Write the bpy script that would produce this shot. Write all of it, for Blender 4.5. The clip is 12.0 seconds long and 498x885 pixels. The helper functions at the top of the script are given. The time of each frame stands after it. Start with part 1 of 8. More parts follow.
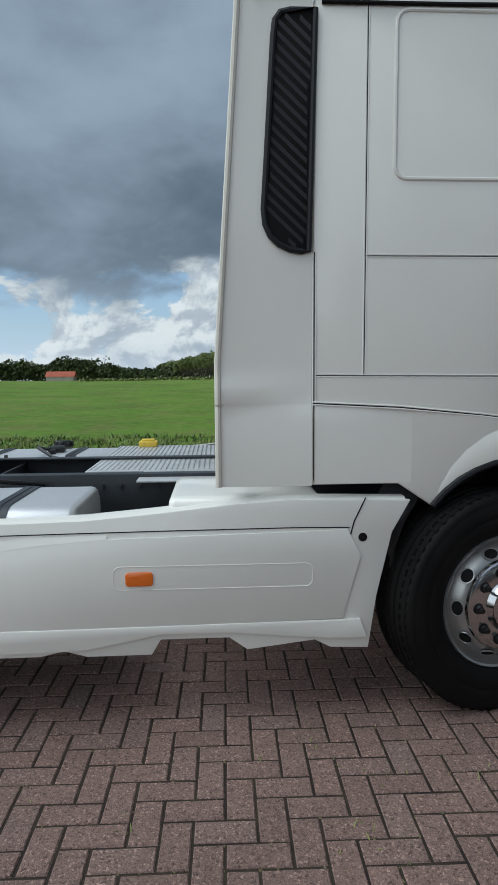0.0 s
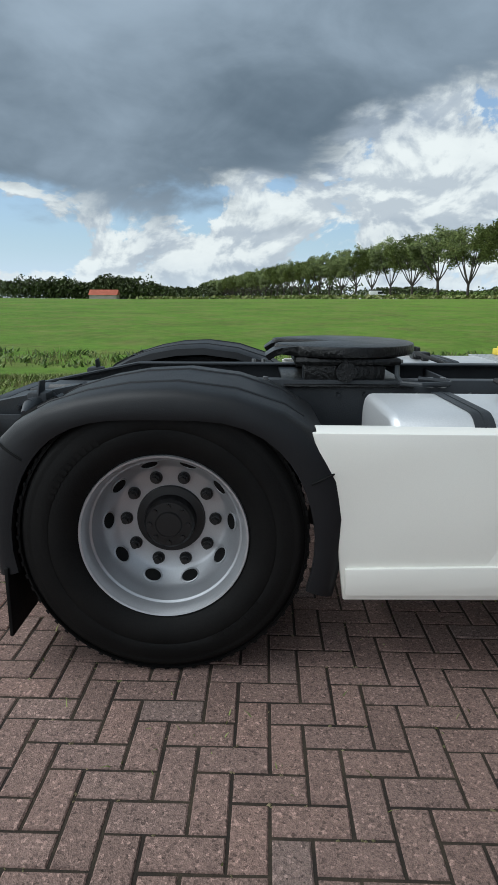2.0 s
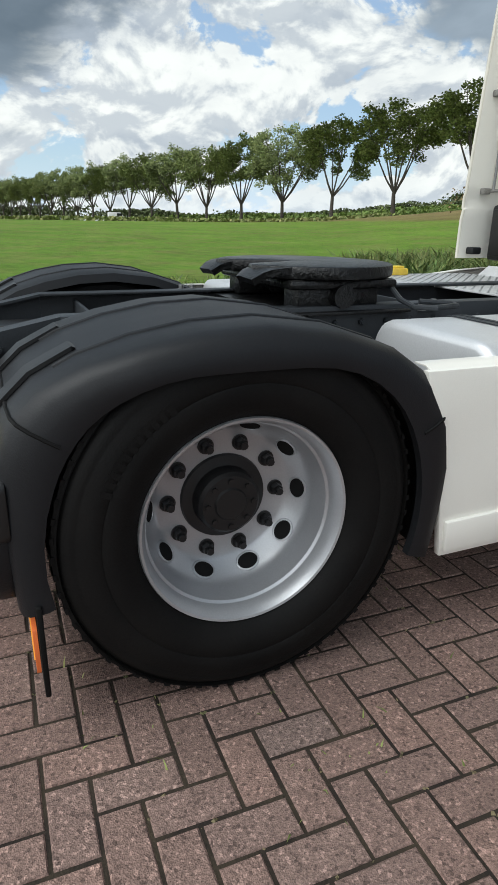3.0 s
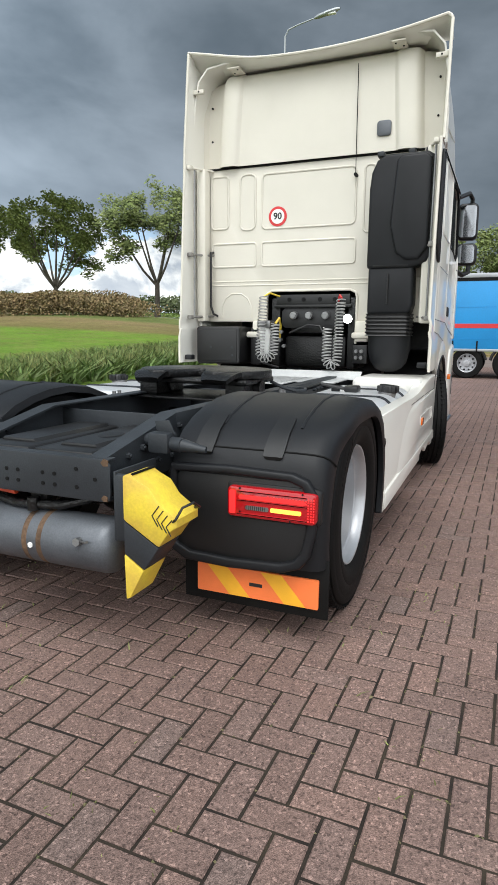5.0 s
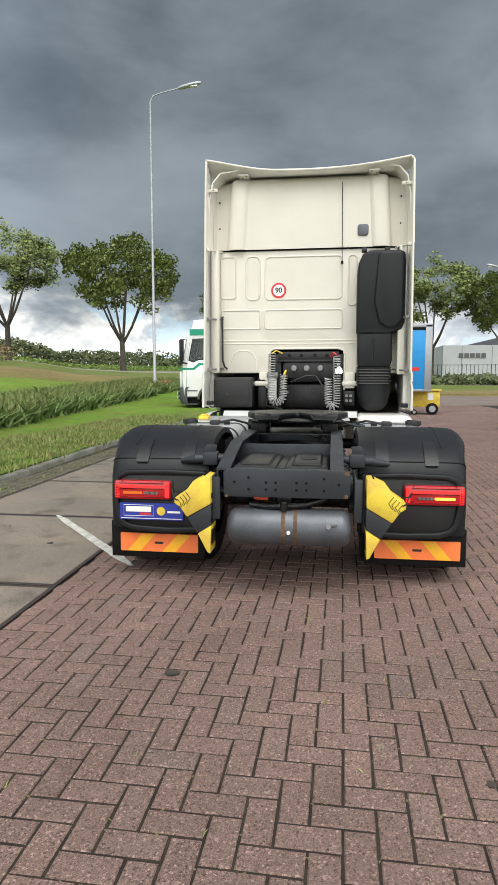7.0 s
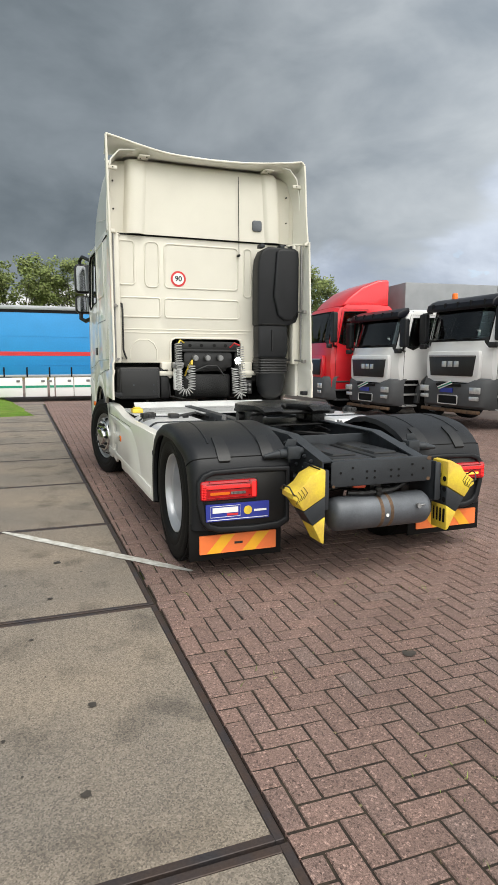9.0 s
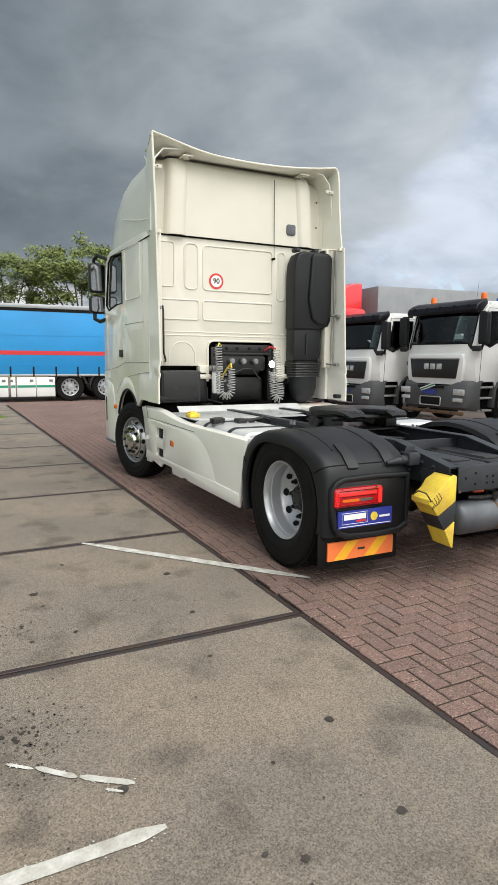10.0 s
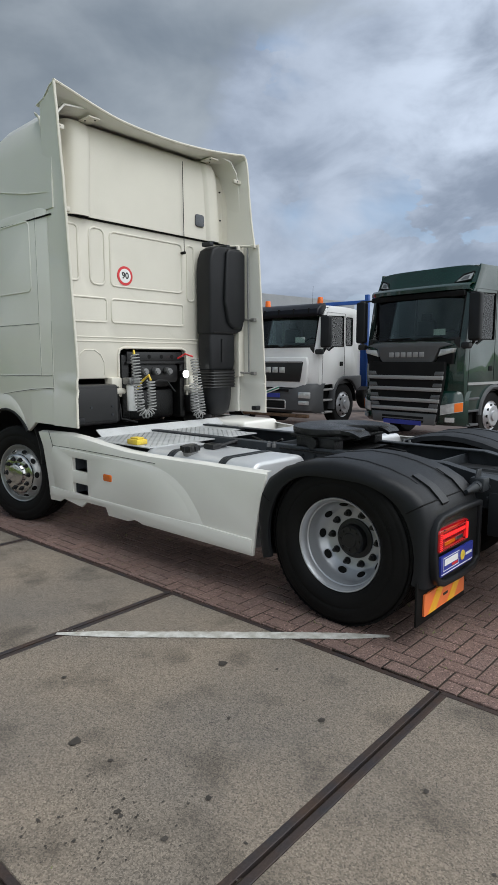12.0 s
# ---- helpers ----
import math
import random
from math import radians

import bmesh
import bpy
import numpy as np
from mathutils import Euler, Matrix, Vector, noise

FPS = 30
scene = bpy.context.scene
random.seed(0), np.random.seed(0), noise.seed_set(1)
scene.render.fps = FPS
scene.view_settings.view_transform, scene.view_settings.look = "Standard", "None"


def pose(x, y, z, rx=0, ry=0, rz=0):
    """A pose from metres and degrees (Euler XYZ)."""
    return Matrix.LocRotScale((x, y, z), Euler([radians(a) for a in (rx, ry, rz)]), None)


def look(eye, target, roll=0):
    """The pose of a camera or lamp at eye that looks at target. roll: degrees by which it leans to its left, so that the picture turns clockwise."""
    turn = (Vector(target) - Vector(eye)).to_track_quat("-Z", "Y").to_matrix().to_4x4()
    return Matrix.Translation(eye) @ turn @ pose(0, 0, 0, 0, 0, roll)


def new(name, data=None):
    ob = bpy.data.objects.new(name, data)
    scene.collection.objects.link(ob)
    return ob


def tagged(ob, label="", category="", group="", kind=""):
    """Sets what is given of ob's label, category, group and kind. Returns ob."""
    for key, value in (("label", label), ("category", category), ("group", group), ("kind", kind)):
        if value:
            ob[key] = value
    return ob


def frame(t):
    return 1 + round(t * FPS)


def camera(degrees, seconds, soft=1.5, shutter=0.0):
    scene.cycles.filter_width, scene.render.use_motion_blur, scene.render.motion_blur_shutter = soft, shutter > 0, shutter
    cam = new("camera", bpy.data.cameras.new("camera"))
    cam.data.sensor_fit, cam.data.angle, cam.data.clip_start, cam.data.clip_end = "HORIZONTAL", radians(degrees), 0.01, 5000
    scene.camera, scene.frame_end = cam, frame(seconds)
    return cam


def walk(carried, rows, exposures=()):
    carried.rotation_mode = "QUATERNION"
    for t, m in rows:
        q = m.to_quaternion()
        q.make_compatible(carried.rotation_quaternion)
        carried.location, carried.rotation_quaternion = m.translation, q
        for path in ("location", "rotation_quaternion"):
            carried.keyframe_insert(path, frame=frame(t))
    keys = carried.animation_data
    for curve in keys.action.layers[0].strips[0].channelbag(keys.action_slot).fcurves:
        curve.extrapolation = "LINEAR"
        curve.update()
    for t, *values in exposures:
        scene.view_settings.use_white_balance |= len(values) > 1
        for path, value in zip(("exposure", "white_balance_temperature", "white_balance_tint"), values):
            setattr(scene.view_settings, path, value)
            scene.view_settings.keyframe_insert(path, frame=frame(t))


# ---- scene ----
cam = camera(44.2, 12.0, 0.8)
PATH = [
    (0, (3.758, 2.629, 1.482), (1.772, 2.734, 1.269), -0.4),
    (0.5, (3.941, 2.029, 1.486), (1.954, 2.181, 1.317), 0.7),
    (1, (3.866, 1.319, 1.477), (1.876, 1.431, 1.306), 1.9),
    (1.5, (3.597, 0.845, 1.394), (1.616, 0.837, 1.118), 0.6),
    (2, (3.18, 0.369, 1.318), (1.234, 0.35, 0.858), 0.3),
    (2.5, (2.833, -0.113, 1.267), (0.956, 0.057, 0.599), 0.3),
    (2.7, (2.7, -0.264, 1.259), (0.867, 0.125, 0.559), 0.7),
    (4.3, (2.151, -2.046, 1.272), (1.074, -0.429, 0.797), 0.1),
    (4.5, (2.091, -2.302, 1.319), (1.126, -0.611, 0.862), 0.6),
    (5, (1.83, -2.86, 1.324), (1.081, -1.038, 0.979), 0.6),
    (5.5, (1.596, -3.415, 1.342), (1.013, -1.517, 1.099), 0.5),
    (6, (1.21, -3.907, 1.378), (0.781, -1.967, 1.15), 0.5),
    (6.5, (0.811, -4.382, 1.408), (0.452, -2.426, 1.19), 0.3),
    (7, (0.32, -4.661, 1.415), (0.054, -2.691, 1.202), -0.0),
    (7.5, (-0.251, -4.839, 1.438), (-0.303, -2.851, 1.226), -0.2),
    (7.7, (-0.471, -4.842, 1.453), (-0.394, -2.855, 1.24), -0.3),
    (9.3, (-2.656, -4.315, 1.516), (-1.909, -2.48, 1.24), 0.2),
    (9.5, (-2.914, -4.23, 1.524), (-2.145, -2.404, 1.247), 0.2),
    (10, (-3.449, -3.909, 1.556), (-2.558, -2.139, 1.285), 0.5),
    (10.5, (-3.896, -3.51, 1.645), (-2.685, -1.94, 1.385), 0.3),
    (11, (-4.291, -3.102, 1.674), (-2.935, -1.653, 1.429), 0.3),
    (11.5, (-4.429, -2.565, 1.65), (-3.039, -1.147, 1.408), 0.6),
    (11.8, (-4.370, -2.251, 1.597), (-2.976, -0.836, 1.362), -0.2),
    (12, (-4.311, -2.02, 1.644), (-2.828, -0.706, 1.377), -0.1),
]
walk(cam, [(t, look(eye, target, roll)) for t, eye, target, roll in PATH], [(0, -0.1, 5650, 4), (0.5, -0.46, 5600, 4), (1.0, -0.95, 5600, 4), (1.5, -0.36, 5600, 4), (2.5, 0.2, 6000, 5), (4.5, 0.52, 6100, 8), (6, 0.68, 6250, 8), (7.5, 0.62, 6400, 8), (9.5, 0.65, 6500, 8), (10.5, 0.55, 6300, 8), (11, 0.17, 6100, 8), (11.5, 0.1, 6000, 8), (12, 0.12, 6000, 8)])

# ---- light ----
SUN_AZ, SUN_EL = radians(175), radians(61)
world = bpy.data.worlds.new("overcast_sky")
scene.world = world
world.use_nodes = True
wn, wl = world.node_tree.nodes, world.node_tree.links
wn.clear()


def wmath(op, a, b=0.0, c=None):
    n = wn.new("ShaderNodeMath")
    n.operation = op
    for i, v in enumerate((a, b, c)):
        if v is None:
            continue
        if isinstance(v, (int, float)):
            n.inputs[i].default_value = v
        else:
            wl.new(v, n.inputs[i])
    return n.outputs[0]


def wmix(f, a, b):
    n = wn.new("ShaderNodeMix")
    n.data_type = "RGBA"
    for sock, v in ((n.inputs[0], f), (n.inputs[6], a), (n.inputs[7], b)):
        if isinstance(v, (int, float)):
            sock.default_value = v
        elif isinstance(v, tuple):
            sock.default_value = (*v, 1)
        else:
            wl.new(v, sock)
    return n.outputs[2]


def wstep(v, lo, hi):
    n = wn.new("ShaderNodeMapRange")
    n.interpolation_type = "SMOOTHSTEP"
    wl.new(v, n.inputs[0])
    n.inputs[1].default_value, n.inputs[2].default_value = lo, hi
    return n.outputs[0]


coords = wn.new("ShaderNodeTexCoord")
sep = wn.new("ShaderNodeSeparateXYZ")
wl.new(coords.outputs["Generated"], sep.inputs[0])
up = wmath("MAXIMUM", sep.outputs[2], 0.0)
flat = wmath("ADD", up, 0.24)
comb = wn.new("ShaderNodeCombineXYZ")
wl.new(wmath("DIVIDE", sep.outputs[0], flat), comb.inputs[0])
wl.new(wmath("DIVIDE", sep.outputs[1], flat), comb.inputs[1])
comb.inputs[2].default_value = 3.7


def wnoise(scale, detail, rough, shift=0.0):
    m = wn.new("ShaderNodeMapping")
    m.inputs[1].default_value = (shift, shift * 0.7, 0)
    wl.new(comb.outputs[0], m.inputs[0])
    n = wn.new("ShaderNodeTexNoise")
    n.inputs["Scale"].default_value, n.inputs["Detail"].default_value, n.inputs["Roughness"].default_value = scale, detail, rough
    n.inputs["Distortion"].default_value = 0.2
    wl.new(m.outputs[0], n.inputs[0])
    return n.outputs[0]


sky = wn.new("ShaderNodeTexSky")
sky.sky_type = "NISHITA"
sky.sun_disc = False
sky.sun_elevation, sky.sun_rotation = SUN_EL, SUN_AZ
sky_dim = wn.new("ShaderNodeVectorMath")
sky_dim.operation = "SCALE"
wl.new(sky.outputs[0], sky_dim.inputs[0])
sky_dim.inputs[3].default_value = 0.11
big, mid, fine = wnoise(0.55, 5, 0.5), wnoise(1.35, 7, 0.55, 4.0), wnoise(3.2, 8, 0.6, 9.0)


def toward(azimuth, lo, hi):
    """Share of a direction near one compass bearing, counted from +y to -x."""
    n = wn.new("ShaderNodeVectorMath")
    n.operation = "DOT_PRODUCT"
    hv = wn.new("ShaderNodeVectorMath")
    hv.operation = "NORMALIZE"
    hc = wn.new("ShaderNodeCombineXYZ")
    wl.new(sep.outputs[0], hc.inputs[0])
    wl.new(sep.outputs[1], hc.inputs[1])
    wl.new(hc.outputs[0], hv.inputs[0])
    wl.new(hv.outputs[0], n.inputs[0])
    n.inputs[1].default_value = (-math.sin(radians(azimuth)), math.cos(radians(azimuth)), 0)
    return wstep(n.outputs["Value"], lo, hi)


def billow(scale, detail, rough, squash, shift, lift=0.0):
    m = wn.new("ShaderNodeMapping")
    m.inputs[1].default_value, m.inputs[3].default_value = (shift, shift * 0.6, lift), (1, 1, squash)
    wl.new(coords.outputs["Generated"], m.inputs[0])
    n = wn.new("ShaderNodeTexNoise")
    n.inputs["Scale"].default_value, n.inputs["Detail"].default_value, n.inputs["Roughness"].default_value = scale, detail, rough
    n.inputs["Distortion"].default_value = 0.35
    wl.new(m.outputs[0], n.inputs[0])
    return n.outputs[0]


puff, puff_lit, rag = billow(4.2, 8, 0.55, 2.2, 1.3), billow(5.6, 8, 0.56, 2.0, 5.1), billow(5.2, 7, 0.55, 2.0, 8.8)
soft_puff = billow(2.6, 5, 0.5, 2.0, 3.4)
# storm front overhead: its lower edge stands higher towards two bright openings, and fades out towards +x
edge = wmath("ADD", 0.125, wmath("MULTIPLY", toward(64, 0.92, 1.0), 0.15))
edge = wmath("ADD", edge, wmath("MULTIPLY", toward(46, 0.955, 1.0), -0.02))
edge = wmath("ADD", edge, wmath("MULTIPLY", toward(5, 0.88, 0.97), -0.06))
edge = wmath("ADD", edge, wmath("MULTIPLY", toward(-74, 0.76, 0.97), 0.34))
ragged = wmath("ADD", wmath("MULTIPLY", wmath("SUBTRACT", rag, 0.5), 0.26), wmath("MULTIPLY", wmath("SUBTRACT", soft_puff, 0.5), 0.16))
dark = wstep(wmath("SUBTRACT", wmath("ADD", up, ragged), edge), -0.02, 0.05)
shade = wstep(wmath("ADD", wmath("MULTIPLY", big, 0.35), wmath("ADD", wmath("MULTIPLY", soft_puff, 0.4), wmath("MULTIPLY", rag, 0.25))), 0.34, 0.66)
cloud_lo = wmix(shade, (0.112, 0.142, 0.172), (0.350, 0.398, 0.448))
cloud_lo = wmix(wmath("MULTIPLY", toward(0, 0.7, 0.98), 0.8), cloud_lo, wmix(shade, (0.062, 0.076, 0.088), (0.165, 0.185, 0.205)))
cloud_lo = wmix(wmath("MULTIPLY", toward(-70, 0.45, 0.95), 0.75), cloud_lo, wmix(shade, (0.22, 0.25, 0.29), (0.50, 0.515, 0.53)))
# heaped clouds: bright where a heap thins out upwards, grey on its underside
heap, heap_above = billow(6.5, 9, 0.56, 1.5, 2.1), billow(6.5, 9, 0.56, 1.5, 2.1, 0.022)
heap_lit = wstep(wmath("SUBTRACT", heap, heap_above), -0.055, 0.05)
cloud_hi = wmix(wmath("ADD", wmath("MULTIPLY", heap_lit, 0.7), wmath("MULTIPLY", wstep(puff_lit, 0.36, 0.60), 0.3)), (0.40, 0.43, 0.47), (0.86, 0.84, 0.78))
rightward = toward(-58, 0.55, 0.88)
cloud_hi = wmix(rightward, cloud_hi, wmix(wstep(wmath("ADD", wmath("MULTIPLY", puff_lit, 0.45), wmath("MULTIPLY", soft_puff, 0.55)), 0.36, 0.60), (0.25, 0.285, 0.35), wmix(toward(-84, 0.84, 0.985), (0.47, 0.51, 0.585), (0.68, 0.73, 0.82))))
gap = wmath("MAXIMUM", wstep(wmath("ADD", wmath("MULTIPLY", heap, 0.6), wmath("MULTIPLY", puff, 0.4)), 0.462, 0.492), wmath("MULTIPLY", rightward, wstep(soft_puff, 0.33, 0.50)))
low = wstep(up, 0.0, 0.10)
blue = wmix(wmath("MULTIPLY", low, 0.7), (0.56, 0.68, 0.80), sky_dim.outputs[0])
full = wmix(dark, wmix(gap, blue, cloud_hi), cloud_lo)
haze = wmath("MULTIPLY", wmath("SUBTRACT", 1.0, wstep(up, 0.0, 0.07)), 0.55)
full = wmix(haze, full, (0.70, 0.73, 0.74))
# thin bright overcast round the hidden sun, behind the truck
thin = wmix(shade, (1.05, 1.06, 1.07), (1.38, 1.35, 1.30))
full = wmix(toward(197, 0.12, 0.55), full, thin)
back = wn.new("ShaderNodeBackground")
wl.new(full, back.inputs[0])
back.inputs[1].default_value = 1.0
wout = wn.new("ShaderNodeOutputWorld")
wl.new(back.outputs[0], wout.inputs[0])

sun = new("sun", bpy.data.lights.new("sun", "SUN"))
sun.data.energy, sun.data.angle, sun.data.color = 1.5, radians(45), (1.0, 0.96, 0.9)
sun.matrix_world = look((1.0, -12, 22), (0, 0, 0))

# ---- materials ----


def mat(name, col, rough=0.5, metal=0.0, var=0.12, scale=2.5, grain=90.0, bump=0.05, coat=0.0, col2=None, spec=0.5):
    """Base colour with broad stains and fine grain, roughness that follows them, and a fine relief."""
    m = bpy.data.materials.new(name)
    m.use_nodes = True
    n, l = m.node_tree.nodes, m.node_tree.links
    b = n["Principled BSDF"]
    tc = n.new("ShaderNodeTexCoord")
    n1, n2 = n.new("ShaderNodeTexNoise"), n.new("ShaderNodeTexNoise")
    for q, s, d in ((n1, scale, 5), (n2, grain, 3)):
        q.inputs["Scale"].default_value, q.inputs["Detail"].default_value = s, d
        l.new(tc.outputs["Object"], q.inputs[0])
    c2 = col2 or tuple(c * (1 - 2.2 * var) for c in col)
    ramp = n.new("ShaderNodeMapRange")
    ramp.inputs[1].default_value, ramp.inputs[2].default_value = 0.35, 0.68
    l.new(n1.outputs[0], ramp.inputs[0])
    mx = n.new("ShaderNodeMix")
    mx.data_type = "RGBA"
    mx.inputs[6].default_value, mx.inputs[7].default_value = (*col, 1), (*c2, 1)
    l.new(ramp.outputs[0], mx.inputs[0])
    gr = n.new("ShaderNodeMix")
    gr.data_type, gr.blend_type = "RGBA", "MULTIPLY"
    gr.inputs[0].default_value = min(1.0, var * 3)
    l.new(mx.outputs[2], gr.inputs[6])
    l.new(n2.outputs[0], gr.inputs[7])
    mul = n.new("ShaderNodeVectorMath")
    mul.operation = "SCALE"
    mul.inputs[3].default_value = 1.0 + min(1.0, var * 3) * 0.5
    l.new(gr.outputs[2], mul.inputs[0])
    l.new(mul.outputs[0], b.inputs["Base Color"])
    rr = n.new("ShaderNodeMapRange")
    rr.inputs[3].default_value, rr.inputs[4].default_value = max(0.02, rough - 0.08), min(1.0, rough + 0.12)
    l.new(n1.outputs[0], rr.inputs[0])
    l.new(rr.outputs[0], b.inputs["Roughness"])
    b.inputs["Metallic"].default_value = metal
    b.inputs["Specular IOR Level"].default_value = spec
    if coat:
        b.inputs["Coat Weight"].default_value, b.inputs["Coat Roughness"].default_value = coat, 0.04
    if bump:
        bp = n.new("ShaderNodeBump")
        bp.inputs["Strength"].default_value, bp.inputs["Distance"].default_value = bump, 0.01
        l.new(n2.outputs[0], bp.inputs["Height"])
        l.new(bp.outputs[0], b.inputs["Normal"])
    return m


def glow(name, col, strength):
    m = bpy.data.materials.new(name)
    m.use_nodes = True
    b = m.node_tree.nodes["Principled BSDF"]
    b.inputs["Base Color"].default_value = (*col, 1)
    b.inputs["Emission Color"].default_value = (*col, 1)
    b.inputs["Emission Strength"].default_value = strength
    return m


def glassy(name, col, rough=0.03, trans=0.85):
    m = bpy.data.materials.new(name)
    m.use_nodes = True
    b = m.node_tree.nodes["Principled BSDF"]
    b.inputs["Base Color"].default_value = (*col, 1)
    b.inputs["Roughness"].default_value = rough
    b.inputs["Transmission Weight"].default_value = trans
    b.inputs["IOR"].default_value = 1.45
    return m


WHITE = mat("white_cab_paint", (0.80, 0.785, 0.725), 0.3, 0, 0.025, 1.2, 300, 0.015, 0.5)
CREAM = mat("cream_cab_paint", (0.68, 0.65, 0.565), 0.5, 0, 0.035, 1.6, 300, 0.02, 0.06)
SEAM = mat("dark_rubber_and_shade", (0.008, 0.008, 0.008), 0.8, spec=0.2)
PLAST = mat("grey_black_plastic", (0.0120, 0.0128, 0.0148), 0.46, 0, 0.12, 3, 220, 0.10, spec=0.30)
PLAST2 = mat("dull_black_plastic", (0.009, 0.009, 0.0095), 0.42, 0, 0.12, 3, 260, 0.08)
RUBBER = mat("tyre_rubber", (0.005, 0.005, 0.005), 0.62, 0, 0.2, 5, 140, 0.15, col2=(0.009, 0.0085, 0.008), spec=0.16)
SILVER = mat("silver_rim_paint", (0.50, 0.51, 0.53), 0.33, 0.55, 0.06, 4, 200, 0.03)
CHROME = mat("polished_hub_metal", (0.62, 0.62, 0.62), 0.12, 1.0, 0.05, 6, 150, 0.02)
ALLOY = mat("brushed_tank_aluminium", (0.66, 0.67, 0.68), 0.36, 0.45, 0.06, 2, 160, 0.04)
CHASSIS = mat("chassis_grey_paint", (0.038, 0.043, 0.049), 0.45, 0.1, 0.16, 4, 160, 0.12, spec=0.34)
TANKG = mat("weathered_air_tank_grey", (0.12, 0.13, 0.145), 0.42, 0.3, 0.16, 5, 140, 0.08)
GREASE = mat("greasy_black_steel", (0.012, 0.012, 0.012), 0.3, 0.2, 0.3, 9, 60, 0.6)
STEEL = mat("bare_steel", (0.30, 0.30, 0.30), 0.4, 0.8, 0.12, 6, 120, 0.1)
PLATE = mat("checker_plate", (0.60, 0.61, 0.61), 0.42, 0.4, 0.08, 5, 120, 0.06)
YELLOW = mat("worn_yellow_paint", (0.78, 0.60, 0.05), 0.5, 0, 0.1, 9, 90, 0.12, col2=(0.62, 0.42, 0.06))
RUST = mat("rust", (0.17, 0.10, 0.055), 0.8, 0, 0.25, 14, 80, 0.3)
ORANGE = mat("reflective_orange", (0.95, 0.22, 0.06), 0.35, 0, 0.06, 8, 400, 0.1)
AMBER_FILM = mat("reflective_yellow", (0.95, 0.48, 0.03), 0.35, 0, 0.06, 8, 400, 0.1)
BLUE = mat("blue_plate", (0.03, 0.045, 0.30), 0.3, 0, 0.06, 6, 200, 0.02)
PAPER = mat("white_print", (0.82, 0.82, 0.80), 0.45, 0, 0.03)
REDPAINT = mat("red_print", (0.62, 0.03, 0.035), 0.4, 0, 0.05)
BLACKPRINT = mat("black_print", (0.015, 0.015, 0.015), 0.5, 0, 0.05)
REDLENS = mat("red_lens", (0.42, 0.006, 0.010), 0.12, 0, 0.05, 5, 200, 0.02, 0.6)
AMBERLENS = mat("amber_lens", (0.75, 0.16, 0.01), 0.15, 0, 0.05, 5, 200, 0.02, 0.5)
REDLIT = glow("lit_red_lamp", (1.0, 0.02, 0.02), 0.45)
AMBERLIT = glow("lit_amber_lamp", (1.0, 0.36, 0.05), 1.1)
GALVS = mat("dull_zinc_steel", (0.30, 0.29, 0.27), 0.5, 0.4, 0.15, 6, 120, 0.1)
WORKLIT = glow("lit_work_lamp", (1.0, 0.97, 0.88), 14.0)
GLASS = glassy("cab_glass", (0.10, 0.12, 0.12), 0.02, 0.6)
MIRROR = mat("mirror_glass", (0.45, 0.47, 0.5), 0.04, 1.0, 0.01, 2, 20, 0)
COILW = mat("pale_coil_hose", (0.34, 0.34, 0.33), 0.4, 0, 0.06)

# ---- mesh helpers ----


def bx(bm, x0, x1, y0, y1, z0, z1, bev=0.008, seg=2, m=None):
    t = bmesh.new()
    bmesh.ops.create_cube(t, size=1, matrix=Matrix.LocRotScale(((x0 + x1) / 2, (y0 + y1) / 2, (z0 + z1) / 2), None, (abs(x1 - x0), abs(y1 - y0), abs(z1 - z0))))
    b = min(bev, 0.45 * min(abs(x1 - x0), abs(y1 - y0), abs(z1 - z0)))
    if b > 0:
        bmesh.ops.bevel(t, geom=t.edges[:], offset=b, segments=seg, profile=0.5, affect="EDGES")
    return absorb(bm, t, m)


def absorb(bm, t, m=None):
    if m is not None:
        bmesh.ops.transform(t, matrix=m, verts=t.verts)
    d = bpy.data.meshes.new("tmp")
    t.to_mesh(d)
    t.free()
    bm.from_mesh(d)
    bpy.data.meshes.remove(d)
    return bm


def B(*a, **k):
    return bx(bmesh.new(), *a, **k)


def cyl(bm, p0, p1, r, r2=None, seg=20, bev=0.0):
    p0, p1 = Vector(p0), Vector(p1)
    d = p1 - p0
    t = bmesh.new()
    bmesh.ops.create_cone(t, cap_ends=True, segments=seg, radius1=r, radius2=r if r2 is None else r2, depth=d.length)
    if bev:
        es = [e for e in t.edges if len(e.link_faces) == 2 and e.calc_face_angle() > 1.0]
        bmesh.ops.bevel(t, geom=es, offset=bev, segments=2, profile=0.5, affect="EDGES")
    q = d.to_track_quat("Z", "Y").to_matrix().to_4x4()
    return absorb(bm, t, Matrix.Translation((p0 + p1) / 2) @ q)


